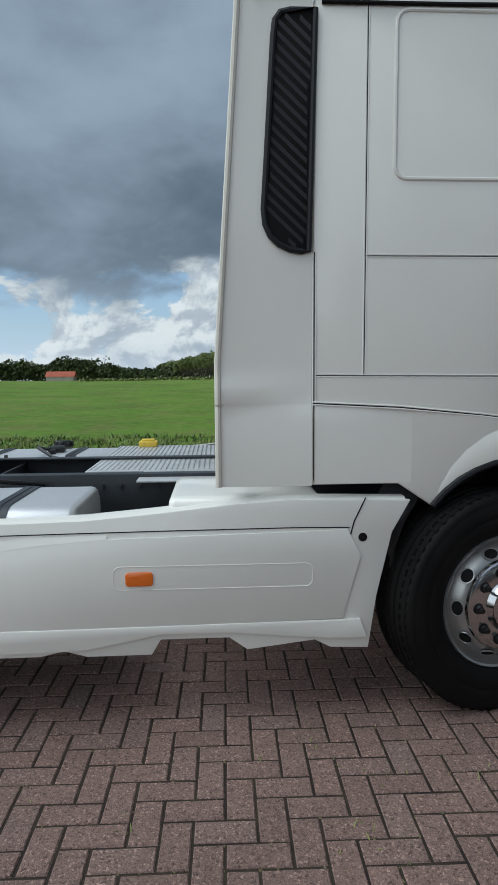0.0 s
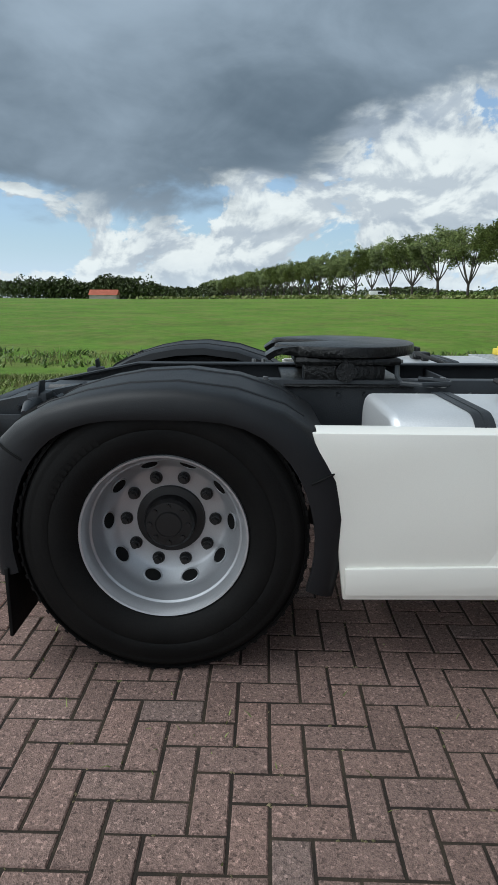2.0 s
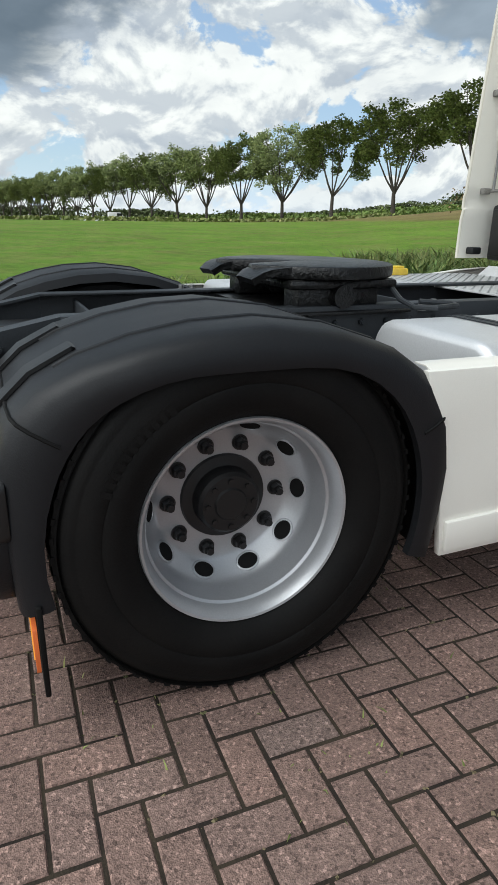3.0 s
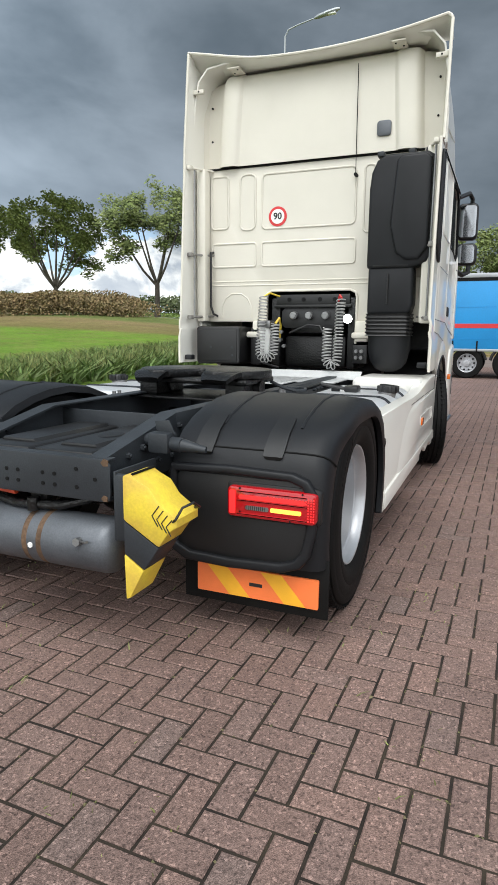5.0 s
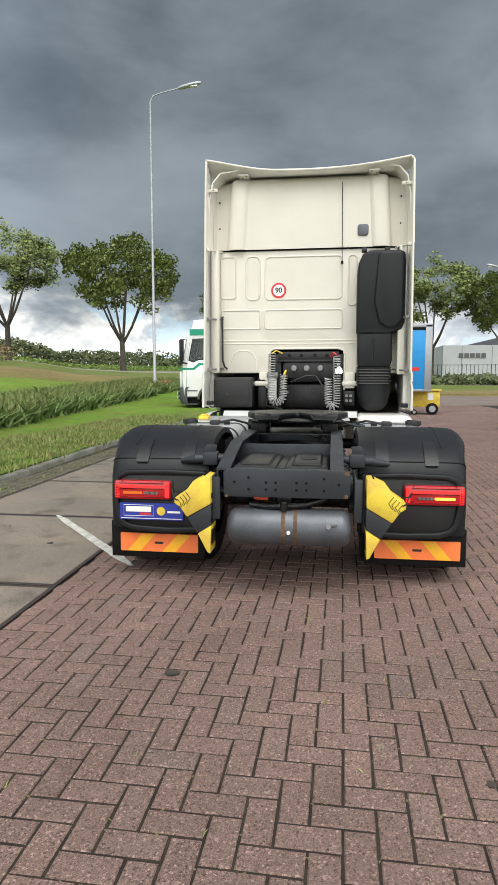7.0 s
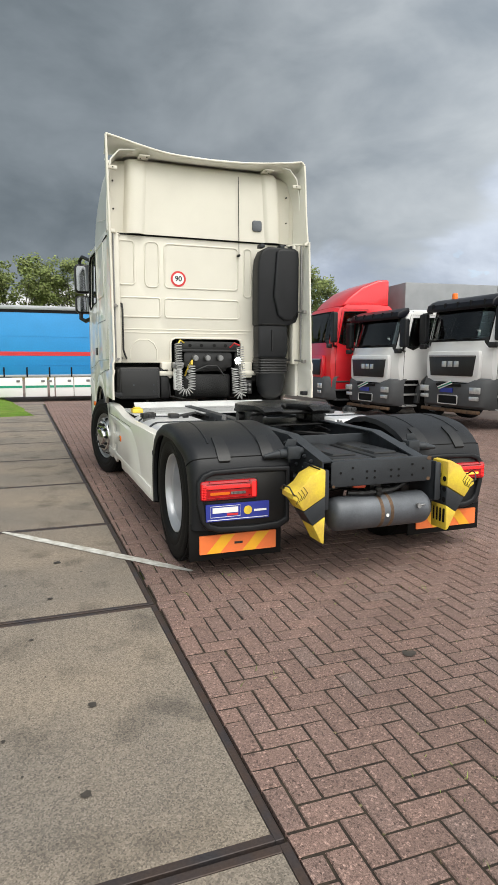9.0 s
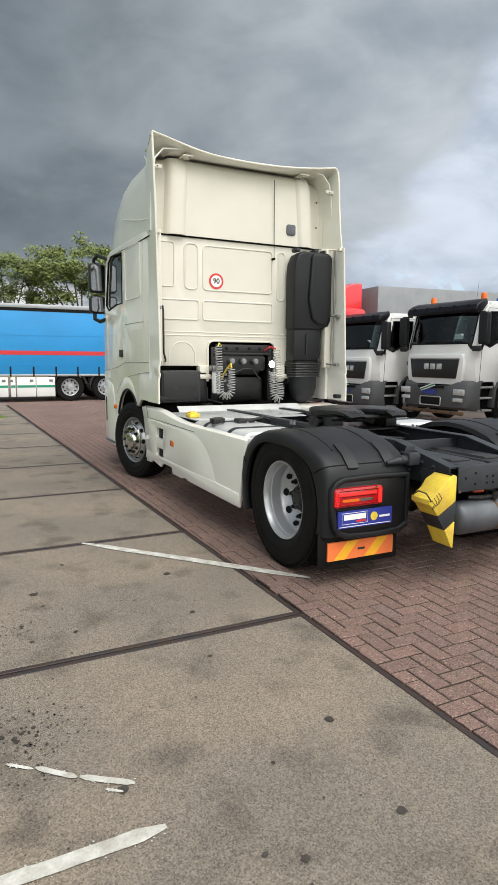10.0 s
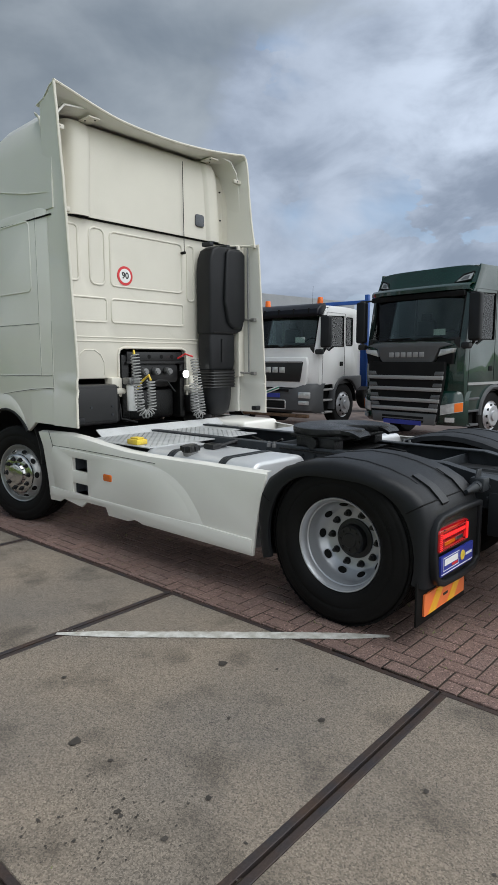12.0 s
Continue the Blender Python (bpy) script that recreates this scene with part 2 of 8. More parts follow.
def tube(bm, pts, r, seg=8, closed=False, flat=None):
    """A tube along points; r may be a list."""
    pts = [Vector(p) for p in pts]
    n = len(pts)
    rings = []
    for i, p in enumerate(pts):
        a = pts[(i - 1) % n] if closed or i else p
        b = pts[(i + 1) % n] if closed or i < n - 1 else p
        d = (b - a).normalized()
        u = d.orthogonal().normalized() if not rings else (rings[-1][1] - d * rings[-1][1].dot(d)).normalized()
        v = d.cross(u)
        rr = r[i] if isinstance(r, (list, tuple)) else r
        rings.append(([bm.verts.new(p + (u * math.cos(k * math.tau / seg) + v * math.sin(k * math.tau / seg)) * rr) for k in range(seg)], u))
    for i in range(n if closed else n - 1):
        a, b = rings[i][0], rings[(i + 1) % n][0]
        for k in range(seg):
            bm.faces.new((a[k], a[(k + 1) % seg], b[(k + 1) % seg], b[k]))
    if not closed:
        bm.faces.new(rings[0][0][::-1])
        bm.faces.new(rings[-1][0])
    return bm


def ext(bm, outline, axis, a, b, bev=0.0, seg=2, holes=()):
    """An outline in the plane across the axis, made solid from a to b. Holes go through."""
    t = bmesh.new()

    def at(p, h):
        return {"x": (h, p[0], p[1]), "y": (p[0], h, p[1]), "z": (p[0], p[1], h)}[axis]
    edges = []
    for loop in (outline, *holes):
        vs = [t.verts.new(at(p, a)) for p in loop]
        edges += [t.edges.new((vs[i], vs[(i + 1) % len(vs)])) for i in range(len(vs))]
    if holes:
        bmesh.ops.triangle_fill(t, use_beauty=True, edges=edges)
    else:
        t.faces.new(t.verts[:])
    r = bmesh.ops.extrude_face_region(t, geom=t.faces[:])
    d = Vector(at((0, 0), b - a))
    bmesh.ops.translate(t, vec=d, verts=[g for g in r["geom"] if isinstance(g, bmesh.types.BMVert)])
    bmesh.ops.recalc_face_normals(t, faces=t.faces[:])
    if bev:
        es = [e for e in t.edges if len(e.link_faces) == 2 and e.calc_face_angle() > 1.0]
        bmesh.ops.bevel(t, geom=es, offset=bev, segments=seg, profile=0.5, affect="EDGES", clamp_overlap=True)
    return absorb(bm, t)


def E(*a, **k):
    return ext(bmesh.new(), *a, **k)


def lathe(bm, profile, centre, side=1, seg=56):
    """Profile of (radius, outward x) turned round an axle along x; side -1 mirrors it."""
    c = Vector(centre)
    rings = []
    for r, h in profile:
        rings.append([bm.verts.new(c + Vector((h * side, r * math.cos(k * math.tau / seg), r * math.sin(k * math.tau / seg)))) for k in range(seg)])
    for a, b in zip(rings, rings[1:]):
        for k in range(seg):
            f = (a[k], a[(k + 1) % seg], b[(k + 1) % seg], b[k])
            bm.faces.new(f if side > 0 else f[::-1])
    return bm


def loft(bm, rows, thick=0.0):
    """A sheet through rows of points, made solid by a thickness."""
    t = bmesh.new()
    g = [[t.verts.new(p) for p in row] for row in rows]
    for a, b in zip(g, g[1:]):
        for k in range(len(a) - 1):
            t.faces.new((a[k], a[k + 1], b[k + 1], b[k]))
    bmesh.ops.recalc_face_normals(t, faces=t.faces[:])
    if thick:
        bmesh.ops.solidify(t, geom=t.faces[:], thickness=thick)
    return absorb(bm, t)


def rrect(u0, u1, v0, v1, r, n=5):
    pts = []
    for cu, cv, a0 in ((u1 - r, v1 - r, 0), (u0 + r, v1 - r, 90), (u0 + r, v0 + r, 180), (u1 - r, v0 + r, 270)):
        for k in range(n + 1):
            a = radians(a0 + 90 * k / n)
            pts.append((cu + r * math.cos(a), cv + r * math.sin(a)))
    return pts


def finish(bm, name, material, sharp=32):
    bmesh.ops.remove_doubles(bm, verts=bm.verts, dist=1e-5)
    for f in bm.faces:
        f.smooth = True
    lim = radians(sharp)
    for e in bm.edges:
        if len(e.link_faces) == 2 and e.calc_face_angle() > lim:
            e.smooth = False
    d = bpy.data.meshes.new(name)
    bm.to_mesh(d)
    bm.free()
    d.materials.append(material)
    return d


def part(name, bm, material, parent, label="", sharp=32):
    ob = new(name, finish(bm, name, material, sharp))
    ob.parent = parent
    if label:
        ob["label"] = label
    return ob


def thing(name, label, category, group="", kind="", at=(0, 0, 0)):
    ob = new(name)
    ob.location = at
    ob.empty_display_size = 0.2
    return tagged(ob, label, category, group, kind)


def solo(name, bm, material, label, category, group="", kind="", sharp=32):
    return tagged(new(name, finish(bm, name, material, sharp)), label, category, group, kind)

# ---- ground ----


def ground_mat():
    """Lawn near the yard, ditch bank, mown field, dry verge and road beyond: cover by distance from the tree-lined road."""
    m = bpy.data.materials.new("grass_land")
    m.use_nodes = True
    n, l = m.node_tree.nodes, m.node_tree.links
    b = n["Principled BSDF"]
    geo = n.new("ShaderNodeNewGeometry")
    dot = n.new("ShaderNodeVectorMath")
    dot.operation = "DOT_PRODUCT"
    dot.inputs[1].default_value = (-0.163, 0.987, 0)
    l.new(geo.outputs["Position"], dot.inputs[0])
    sepx = n.new("ShaderNodeSeparateXYZ")
    l.new(geo.outputs["Position"], sepx.inputs[0])
    wob = n.new("ShaderNodeTexNoise")
    wob.inputs["Scale"].default_value, wob.inputs["Detail"].default_value = 0.12, 4
    l.new(geo.outputs["Position"], wob.inputs[0])

    def calc(op, a, c):
        q = n.new("ShaderNodeMath")
        q.operation = op
        for i, v in enumerate((a, c)):
            if isinstance(v, (int, float)):
                q.inputs[i].default_value = v
            else:
                l.new(v, q.inputs[i])
        return q.outputs[0]
    d = calc("ADD", calc("DIVIDE", dot.outputs["Value"], 120.0), calc("MULTIPLY", calc("SUBTRACT", wob.outputs[0], 0.5), 0.03))
    ramp = n.new("ShaderNodeValToRGB")
    l.new(d, ramp.inputs[0])
    cr = ramp.color_ramp
    stops = ((0.0, (0.125, 0.225, 0.028)), (0.285, (0.150, 0.255, 0.032)), (0.305, (0.19, 0.16, 0.06)), (0.38, (0.24, 0.18, 0.09)), (0.395, (0.13, 0.17, 0.05)), (0.455, (0.14, 0.18, 0.05)), (0.462, (0.34, 0.33, 0.30)), (0.478, (0.34, 0.33, 0.30)), (0.485, (0.12, 0.16, 0.045)), (0.6, (0.10, 0.13, 0.035)))
    while len(cr.elements) < len(stops):
        cr.elements.new(0.5)
    for e, (p, c) in zip(cr.elements, stops):
        e.position, e.color = p, (*c, 1)
    n1, n2, n3 = n.new("ShaderNodeTexNoise"), n.new("ShaderNodeTexNoise"), n.new("ShaderNodeTexNoise")
    for q, s, dt in ((n1, 0.35, 5), (n2, 3.0, 6), (n3, 60.0, 3)):
        q.inputs["Scale"].default_value, q.inputs["Detail"].default_value = s, dt
        l.new(geo.outputs["Position"], q.inputs[0])
    var = calc("ADD", calc("MULTIPLY", n1.outputs[0], 0.5), calc("ADD", calc("MULTIPLY", n2.outputs[0], 0.55), calc("MULTIPLY", n3.outputs[0], 0.8)))
    var = calc("ADD", calc("MULTIPLY", calc("SUBTRACT", var, 0.92), 1.5), 1.0)
    sc = n.new("ShaderNodeVectorMath")
    sc.operation = "SCALE"
    dry = n.new("ShaderNodeTexNoise")
    dry.inputs["Scale"].default_value, dry.inputs["Detail"].default_value = 0.8, 7
    l.new(geo.outputs["Position"], dry.inputs[0])
    dm = n.new("ShaderNodeMapRange")
    dm.inputs[1].default_value, dm.inputs[2].default_value, dm.inputs[3].default_value, dm.inputs[4].default_value = 0.42, 0.70, 0.0, 0.6
    l.new(dry.outputs[0], dm.inputs[0])
    straw = n.new("ShaderNodeMix")
    straw.data_type = "RGBA"
    straw.inputs[7].default_value = (0.20, 0.19, 0.065, 1)
    l.new(dm.outputs[0], straw.inputs[0])
    l.new(ramp.outputs[0], straw.inputs[6])
    l.new(straw.outputs[2], sc.inputs[0])
    l.new(var, sc.inputs[3])
    l.new(sc.outputs[0], b.inputs["Base Color"])
    b.inputs["Roughness"].default_value = 0.9
    b.inputs["Specular IOR Level"].default_value = 0.15
    bp = n.new("ShaderNodeBump")
    bp.inputs["Strength"].default_value, bp.inputs["Distance"].default_value = 0.8, 0.05
    l.new(n3.outputs[0], bp.inputs["Height"])
    l.new(bp.outputs[0], b.inputs["Normal"])
    return m


GRASS = ground_mat()
ASPH = mat("worn_brick_road", (0.20, 0.155, 0.135), 0.85, 0, 0.1, 0.8, 40, 0.2)
KERB = mat("mossy_kerb_concrete", (0.24, 0.235, 0.21), 0.85, 0, 0.16, 4, 60, 0.3, col2=(0.13, 0.13, 0.09))
SOIL = mat("joint_sand", (0.015, 0.0095, 0.0065), 0.95, 0, 0.25, 7, 150, 0.4, col2=(0.045, 0.033, 0.020))
ELEV = ((-180, 0.0), (-60, -0.2), (-30, -0.4), (-20, -0.5), (-9, 0.1), (5, 0.5), (14, 0.6), (20, 0.65), (25, 0.9), (29, 1.55), (38, 1.85), (45, 1.6), (52, 0.9), (60, 0.2), (67, -0.05), (75, -0.1), (90, -0.15), (100, -0.25), (110, -0.2), (130, 0.0), (180, 0.0))


def smooth(a, b, x):
    t = min(1.0, max(0.0, (x - a) / (b - a)))
    return t * t * (3 - 2 * t)


def land(x, y):
    """Height of the land: level round the yard, then tilting gently towards the horizon."""
    r = math.hypot(x, y)
    az = math.degrees(math.atan2(-x, y))
    el = 0.0
    for (a0, e0), (a1, e1) in zip(ELEV, ELEV[1:]):
        if a0 <= az <= a1:
            el = e0 + (e1 - e0) * (az - a0) / (a1 - a0)
            break
    w = min(1.0, max(0.0, (r - 12) / 47)) if az > 9 else smooth(42, 80, r)
    return w * (1.4 + r * math.tan(radians(el))) - 0.035


gm = bmesh.new()
radii = [0.5, 3, 6, 9, 12, 15, 18, 22, 27, 33, 40, 48, 58, 70, 85, 105, 130, 170, 230, 320, 450, 650, 1000, 1600]
rings = []
for r in radii:
    rings.append([gm.verts.new((-r * math.sin(radians(a * 2.5)), r * math.cos(radians(a * 2.5)), land(-r * math.sin(radians(a * 2.5)), r * math.cos(radians(a * 2.5))))) for a in range(-72, 72)])
for a, b in zip(rings, rings[1:]):
    for k in range(144):
        gm.faces.new((a[k], a[(k + 1) % 144], b[(k + 1) % 144], b[k]))
gm.faces.new(rings[0])
bmesh.ops.recalc_face_normals(gm, faces=gm.faces[:])
solo("ground", gm, GRASS, "green grass land and mown field reaching the horizon", "ground", kind="structure")
yard = bmesh.new()
for x0, x1, y0, y1 in ((-1.5, 60, -40, 40), (-3.75, -1.5, 17.3, 40), (-1.5, 60, 40, 46)):
    vs = [yard.verts.new(p) for p in ((x0, y0, -0.0048), (x1, y0, -0.0048), (x1, y1, -0.0048), (x0, y1, -0.0048))]
    yard.faces.new(vs)
paving = solo("pavement", yard, SOIL, "dark sandy joints of the brick yard", "pavement", kind="structure")
far_pave = bmesh.new()
for x0, x1, y0, y1 in ((9.0, 60, -40, 46), (-3.75, 9.0, 27.0, 46), (-3.75, -1.5, 17.3, 27.0), (-1.5, 9.0, -40, -7.2)):
    far_pave.faces.new([far_pave.verts.new(p) for p in ((x0, y0, -0.001), (x1, y0, -0.001), (x1, y1, -0.001), (x0, y1, -0.001))])
part("far_paving", far_pave, ASPH, paving)
kerb = bmesh.new()
KP = [(-3.75, -30.0), (-3.85, -4.0), (-3.95, 0.0), (-4.05, 4.0), (-4.2, 8.0), (-4.2, 12.0), (-4.05, 15.0), (-4.4, 17.5), (-5.6, 20.0), (-7.0, 24.0), (-6.5, 33.0)]
rows = []
for i, (x, y) in enumerate(KP):
    rows.append([(x - 0.14, y, -0.1), (x - 0.14, y, 0.06), (x - 0.12, y, 0.075), (x - 0.02, y, 0.075), (x, y, 0.055), (x + 0.02, y, -0.1)])
loft(kerb, rows)
solo("kerb", kerb, KERB, "mossy grey concrete kerb along the lawn", "kerb", kind="structure", sharp=50)
lawn = bmesh.new()
rows = []
for x, y in KP:
    rows.append([(x - 0.13, y, 0.09), (x - 1.2, y, 0.10), (x - 2.6, y - 0.0, 0.05), (x - 4.0, y, -0.25), (x - 6.5, y, -0.45), (x - 9.0, y, -0.05)])
bm_l = loft(lawn, rows)
solo("lawn", lawn, GRASS, "mown green lawn beside the kerb", "lawn", kind="structure", sharp=80)
strip = bmesh.new()
rows = [[(x + 0.0, y, -0.012), (-3.0, y, -0.012)] for x, y in KP[:7]]
loft(strip, rows)
solo("verge_strip", strip, SOIL, "strip of dirt and moss between slabs and kerb", "dirt", kind="structure")


def blades(name, count, box, h0, h1, w, material, label, seed, lean=0.35, tops=None):
    """Tufts of grass blades as one mesh."""
    r = random.Random(seed)
    verts, faces = [], []
    for _ in range(count):
        x, y = r.uniform(box[0], box[1]), r.uniform(box[2], box[3])
        z = tops(x, y) if tops else 0.0
        for _ in range(r.randint(4, 8)):
            px, py = x + r.gauss(0, 0.09), y + r.gauss(0, 0.09)
            h, a = r.uniform(h0, h1), r.uniform(0, math.tau)
            dx, dy = math.cos(a) * w, math.sin(a) * w
            lx, ly = r.gauss(0, lean) * h, r.gauss(0, lean) * h
            i = len(verts)
            verts += [(px - dx, py - dy, z), (px + dx, py + dy, z), (px + lx * 0.4 + dx * 0.8, py + ly * 0.4 + dy * 0.8, z + h * 0.6), (px + lx * 0.4 - dx * 0.8, py + ly * 0.4 - dy * 0.8, z + h * 0.6), (px + lx, py + ly, z + h)]
            faces += [(i, i + 1, i + 2, i + 3), (i + 3, i + 2, i + 4)]
    d = bpy.data.meshes.new(name)
    d.from_pydata(verts, [], faces)
    d.materials.append(material)
    return tagged(new(name, d), label, "grass", kind="stuff")


def leaf_mat(name, col, col2):
    m = mat(name, col, 0.6, 0, 0.1, 1.4, 30, 0, col2=col2, spec=0.25)
    n, l = m.node_tree.nodes, m.node_tree.links
    b = n["Principled BSDF"]
    geo = n.new("ShaderNodeNewGeometry")
    hs = n.new("ShaderNodeHueSaturation")
    mr = n.new("ShaderNodeMapRange")
    mr.inputs[3].default_value, mr.inputs[4].default_value = 0.55, 1.5
    l.new(geo.outputs["Random Per Island"], mr.inputs[0])
    l.new(mr.outputs[0], hs.inputs["Value"])
    src = b.inputs["Base Color"].links[0].from_socket
    l.new(src, hs.inputs["Color"])
    l.new(hs.outputs[0], b.inputs["Base Color"])
    return m


WEED = leaf_mat("weed_green", (0.10, 0.165, 0.045), (0.17, 0.21, 0.075))
REED = leaf_mat("reed_green", (0.15, 0.20, 0.055), (0.24, 0.23, 0.09))
LEAF = leaf_mat("tree_leaf_green", (0.118, 0.158, 0.046), (0.182, 0.208, 0.070))
LEAF2 = leaf_mat("far_leaf_green", (0.070, 0.092, 0.038), (0.10, 0.115, 0.05))
CROP = leaf_mat("crop_green", (0.10, 0.165, 0.035), (0.16, 0.20, 0.05))
HAY = leaf_mat("dry_brush", (0.22, 0.15, 0.075), (0.14, 0.12, 0.05))
blades("reeds", 800, (-11.8, -9.0, -14, 8), 0.06, 0.22, 0.010, REED, "sparse green grass stalks at the field edge", 6, 0.3, lambda x, y: max(-0.35, land(x, y) - 0.05))
blades("leafy_weeds", 320, (-12.0, -8.8, -8, 8), 0.06, 0.20, 0.03, WEED, "low leafy weeds at the field edge", 7, 0.75, lambda x, y: max(-0.3, land(x, y) - 0.05))
blades("reeds", 3600, (-11.8, -8.6, 8, 34), 0.22, 0.75, 0.014, REED, "tall green reeds along the ditch", 3, 0.3, lambda x, y: max(-0.35, land(x, y) - 0.05))
blades("leafy_weeds", 2900, (-12.0, -8.4, 8, 34), 0.22, 0.7, 0.045, WEED, "bushy leafy weeds along the ditch", 4, 0.75, lambda x, y: max(-0.3, land(x, y) - 0.05))
blades("lawn_tufts", 15000, (-8.4, -4.2, -6, 31), 0.04, 0.11, 0.009, REED, "short grass blades of the lawn", 5, 0.5, lambda x, y: 0.07 if x > -6.2 else 0.07 - (x + 6.2) * -0.13)

# concrete slabs with steel edges
CONC = mat("aggregate_concrete", (0.226, 0.185, 0.141), 0.85, 0, 0.08, 0.9, 160, 0.4, col2=(0.156, 0.136, 0.114))
EDGE = mat("rusty_steel_edge", (0.042, 0.037, 0.040), 0.55, 0.3, 0.2, 6, 90, 0.15, col2=(0.070, 0.044, 0.032))
cn, cl = CONC.node_tree.nodes, CONC.node_tree.links
vor = cn.new("ShaderNodeTexVoronoi")
vor.inputs["Scale"].default_value = 175
ctc = cn.new("ShaderNodeNewGeometry")
cl.new(ctc.outputs["Position"], vor.inputs["Vector"])
pm = cn.new("ShaderNodeMapRange")
pm.inputs[1].default_value, pm.inputs[2].default_value, pm.inputs[3].default_value, pm.inputs[4].default_value = 0.0, 1.0, 0.46, 1.56
cl.new(vor.outputs["Color"], pm.inputs[0])
oldc = CONC.node_tree.nodes["Principled BSDF"].inputs["Base Color"].links[0].from_socket
psc = cn.new("ShaderNodeVectorMath")
psc.operation = "SCALE"
cl.new(oldc, psc.inputs[0])
cl.new(pm.outputs[0], psc.inputs[3])
stn = cn.new("ShaderNodeTexNoise")
stn.inputs["Scale"].default_value, stn.inputs["Detail"].default_value = 3.2, 8
cl.new(ctc.outputs["Position"], stn.inputs[0])
stm = cn.new("ShaderNodeMapRange")
stm.inputs[1].default_value, stm.inputs[2].default_value, stm.inputs[3].default_value, stm.inputs[4].default_value = 0.53, 0.70, 1.03, 0.60
cl.new(stn.outputs[0], stm.inputs[0])
ps2 = cn.new("ShaderNodeVectorMath")
ps2.operation = "SCALE"
cl.new(psc.outputs[0], ps2.inputs[0])
cl.new(stm.outputs[0], ps2.inputs[3])
dotv = cn.new("ShaderNodeTexVoronoi")
dotv.inputs["Scale"].default_value = 26
cl.new(ctc.outputs["Position"], dotv.inputs["Vector"])
dotm = cn.new("ShaderNodeMapRange")
dotm.inputs[1].default_value, dotm.inputs[2].default_value, dotm.inputs[3].default_value, dotm.inputs[4].default_value = 0.05, 0.11, 0.45, 1.0
cl.new(dotv.outputs["Distance"], dotm.inputs[0])
ps3 = cn.new("ShaderNodeVectorMath")
ps3.operation = "SCALE"
cl.new(ps2.outputs[0], ps3.inputs[0])
cl.new(dotm.outputs[0], ps3.inputs[3])
cl.new(ps3.outputs[0], CONC.node_tree.nodes["Principled BSDF"].inputs["Base Color"])
slab_mesh = finish(B(-0.965, 0.965, -0.965, 0.965, -0.14, 0.0, 0.003, 1), "slab", CONC)
edge_bm = bmesh.new()
for x0, x1, y0, y1 in ((-0.998, -0.966, -0.998, 0.998), (0.966, 0.998, -0.998, 0.998), (-0.966, 0.966, -0.998, -0.966), (-0.966, 0.966, 0.966, 0.998)):
    bx(edge_bm, x0, x1, y0, y1, -0.14, 0.001, 0.002, 1)
edge_mesh = finish(edge_bm, "steel_edge", EDGE)
slabs = solo("slab_row_base", B(-3.56, -1.5, -9.2, 17.3, -0.16, -0.02, 0), SOIL, "bed under a row of concrete slabs", "pavement", kind="structure")
for k in range(-4, 9):
    s = new("slab", slab_mesh)
    s.location, s.parent = (-2.525 - 0.006 * k, 0.175 + 2.012 * k, 0.0), slabs
    e = new("steel_edge", edge_mesh)
    e.location, e.parent = s.location, slabs
LINEW = mat("worn_white_road_paint", (0.62, 0.61, 0.57), 0.7, 0, 0.14, 14, 120, 0.2, col2=(0.38, 0.36, 0.31))


def mark(pts, width, label):
    a, b = Vector(pts[0]), Vector(pts[1])
    n = (b - a).orthogonal().normalized() * width / 2
    bm = bmesh.new()
    r = random.Random(len(label))
    steps = max(12, int((b - a).length / 0.012))
    top, bot = [], []
    wt = wb = 0.0
    for k in range(steps + 1):
        p = a.lerp(b, k / steps)
        wt, wb = wt * 0.9 + r.uniform(-0.035, 0.035), wb * 0.9 + r.uniform(-0.035, 0.035)
        e = min(1.0, 0.35 + 5.0 * min(k, steps - k) / steps)
        top.append(bm.verts.new((*(p + n * e * (1 + wt + r.uniform(-0.02, 0.02))), 0.0055)))
        bot.append(bm.verts.new((*(p - n * e * (1 + wb + r.uniform(-0.02, 0.02))), 0.0055)))
    for k in range(steps):
        bm.faces.new((bot[k], bot[k + 1], top[k + 1], top[k]))
    bmesh.ops.recalc_face_normals(bm, faces=bm.faces[:])
    # chipped flecks along both sides
    for _ in range(steps // 2):
        p = a.lerp(b, r.random()) + n * r.choice((-1, 1)) * r.uniform(0.95, 1.35)
        q = r.uniform(0.0015, 0.005)
        bm.faces.new([bm.verts.new((p.x + q * r.uniform(0.5, 1.3) * math.cos(g), p.y + q * r.uniform(0.5, 1.3) * math.sin(g), 0.0054)) for g in (0, 1.3, 2.6, 3.9, 5.2)])
    return solo("painted_line", bm, LINEW, label, "road marking", kind="structure")


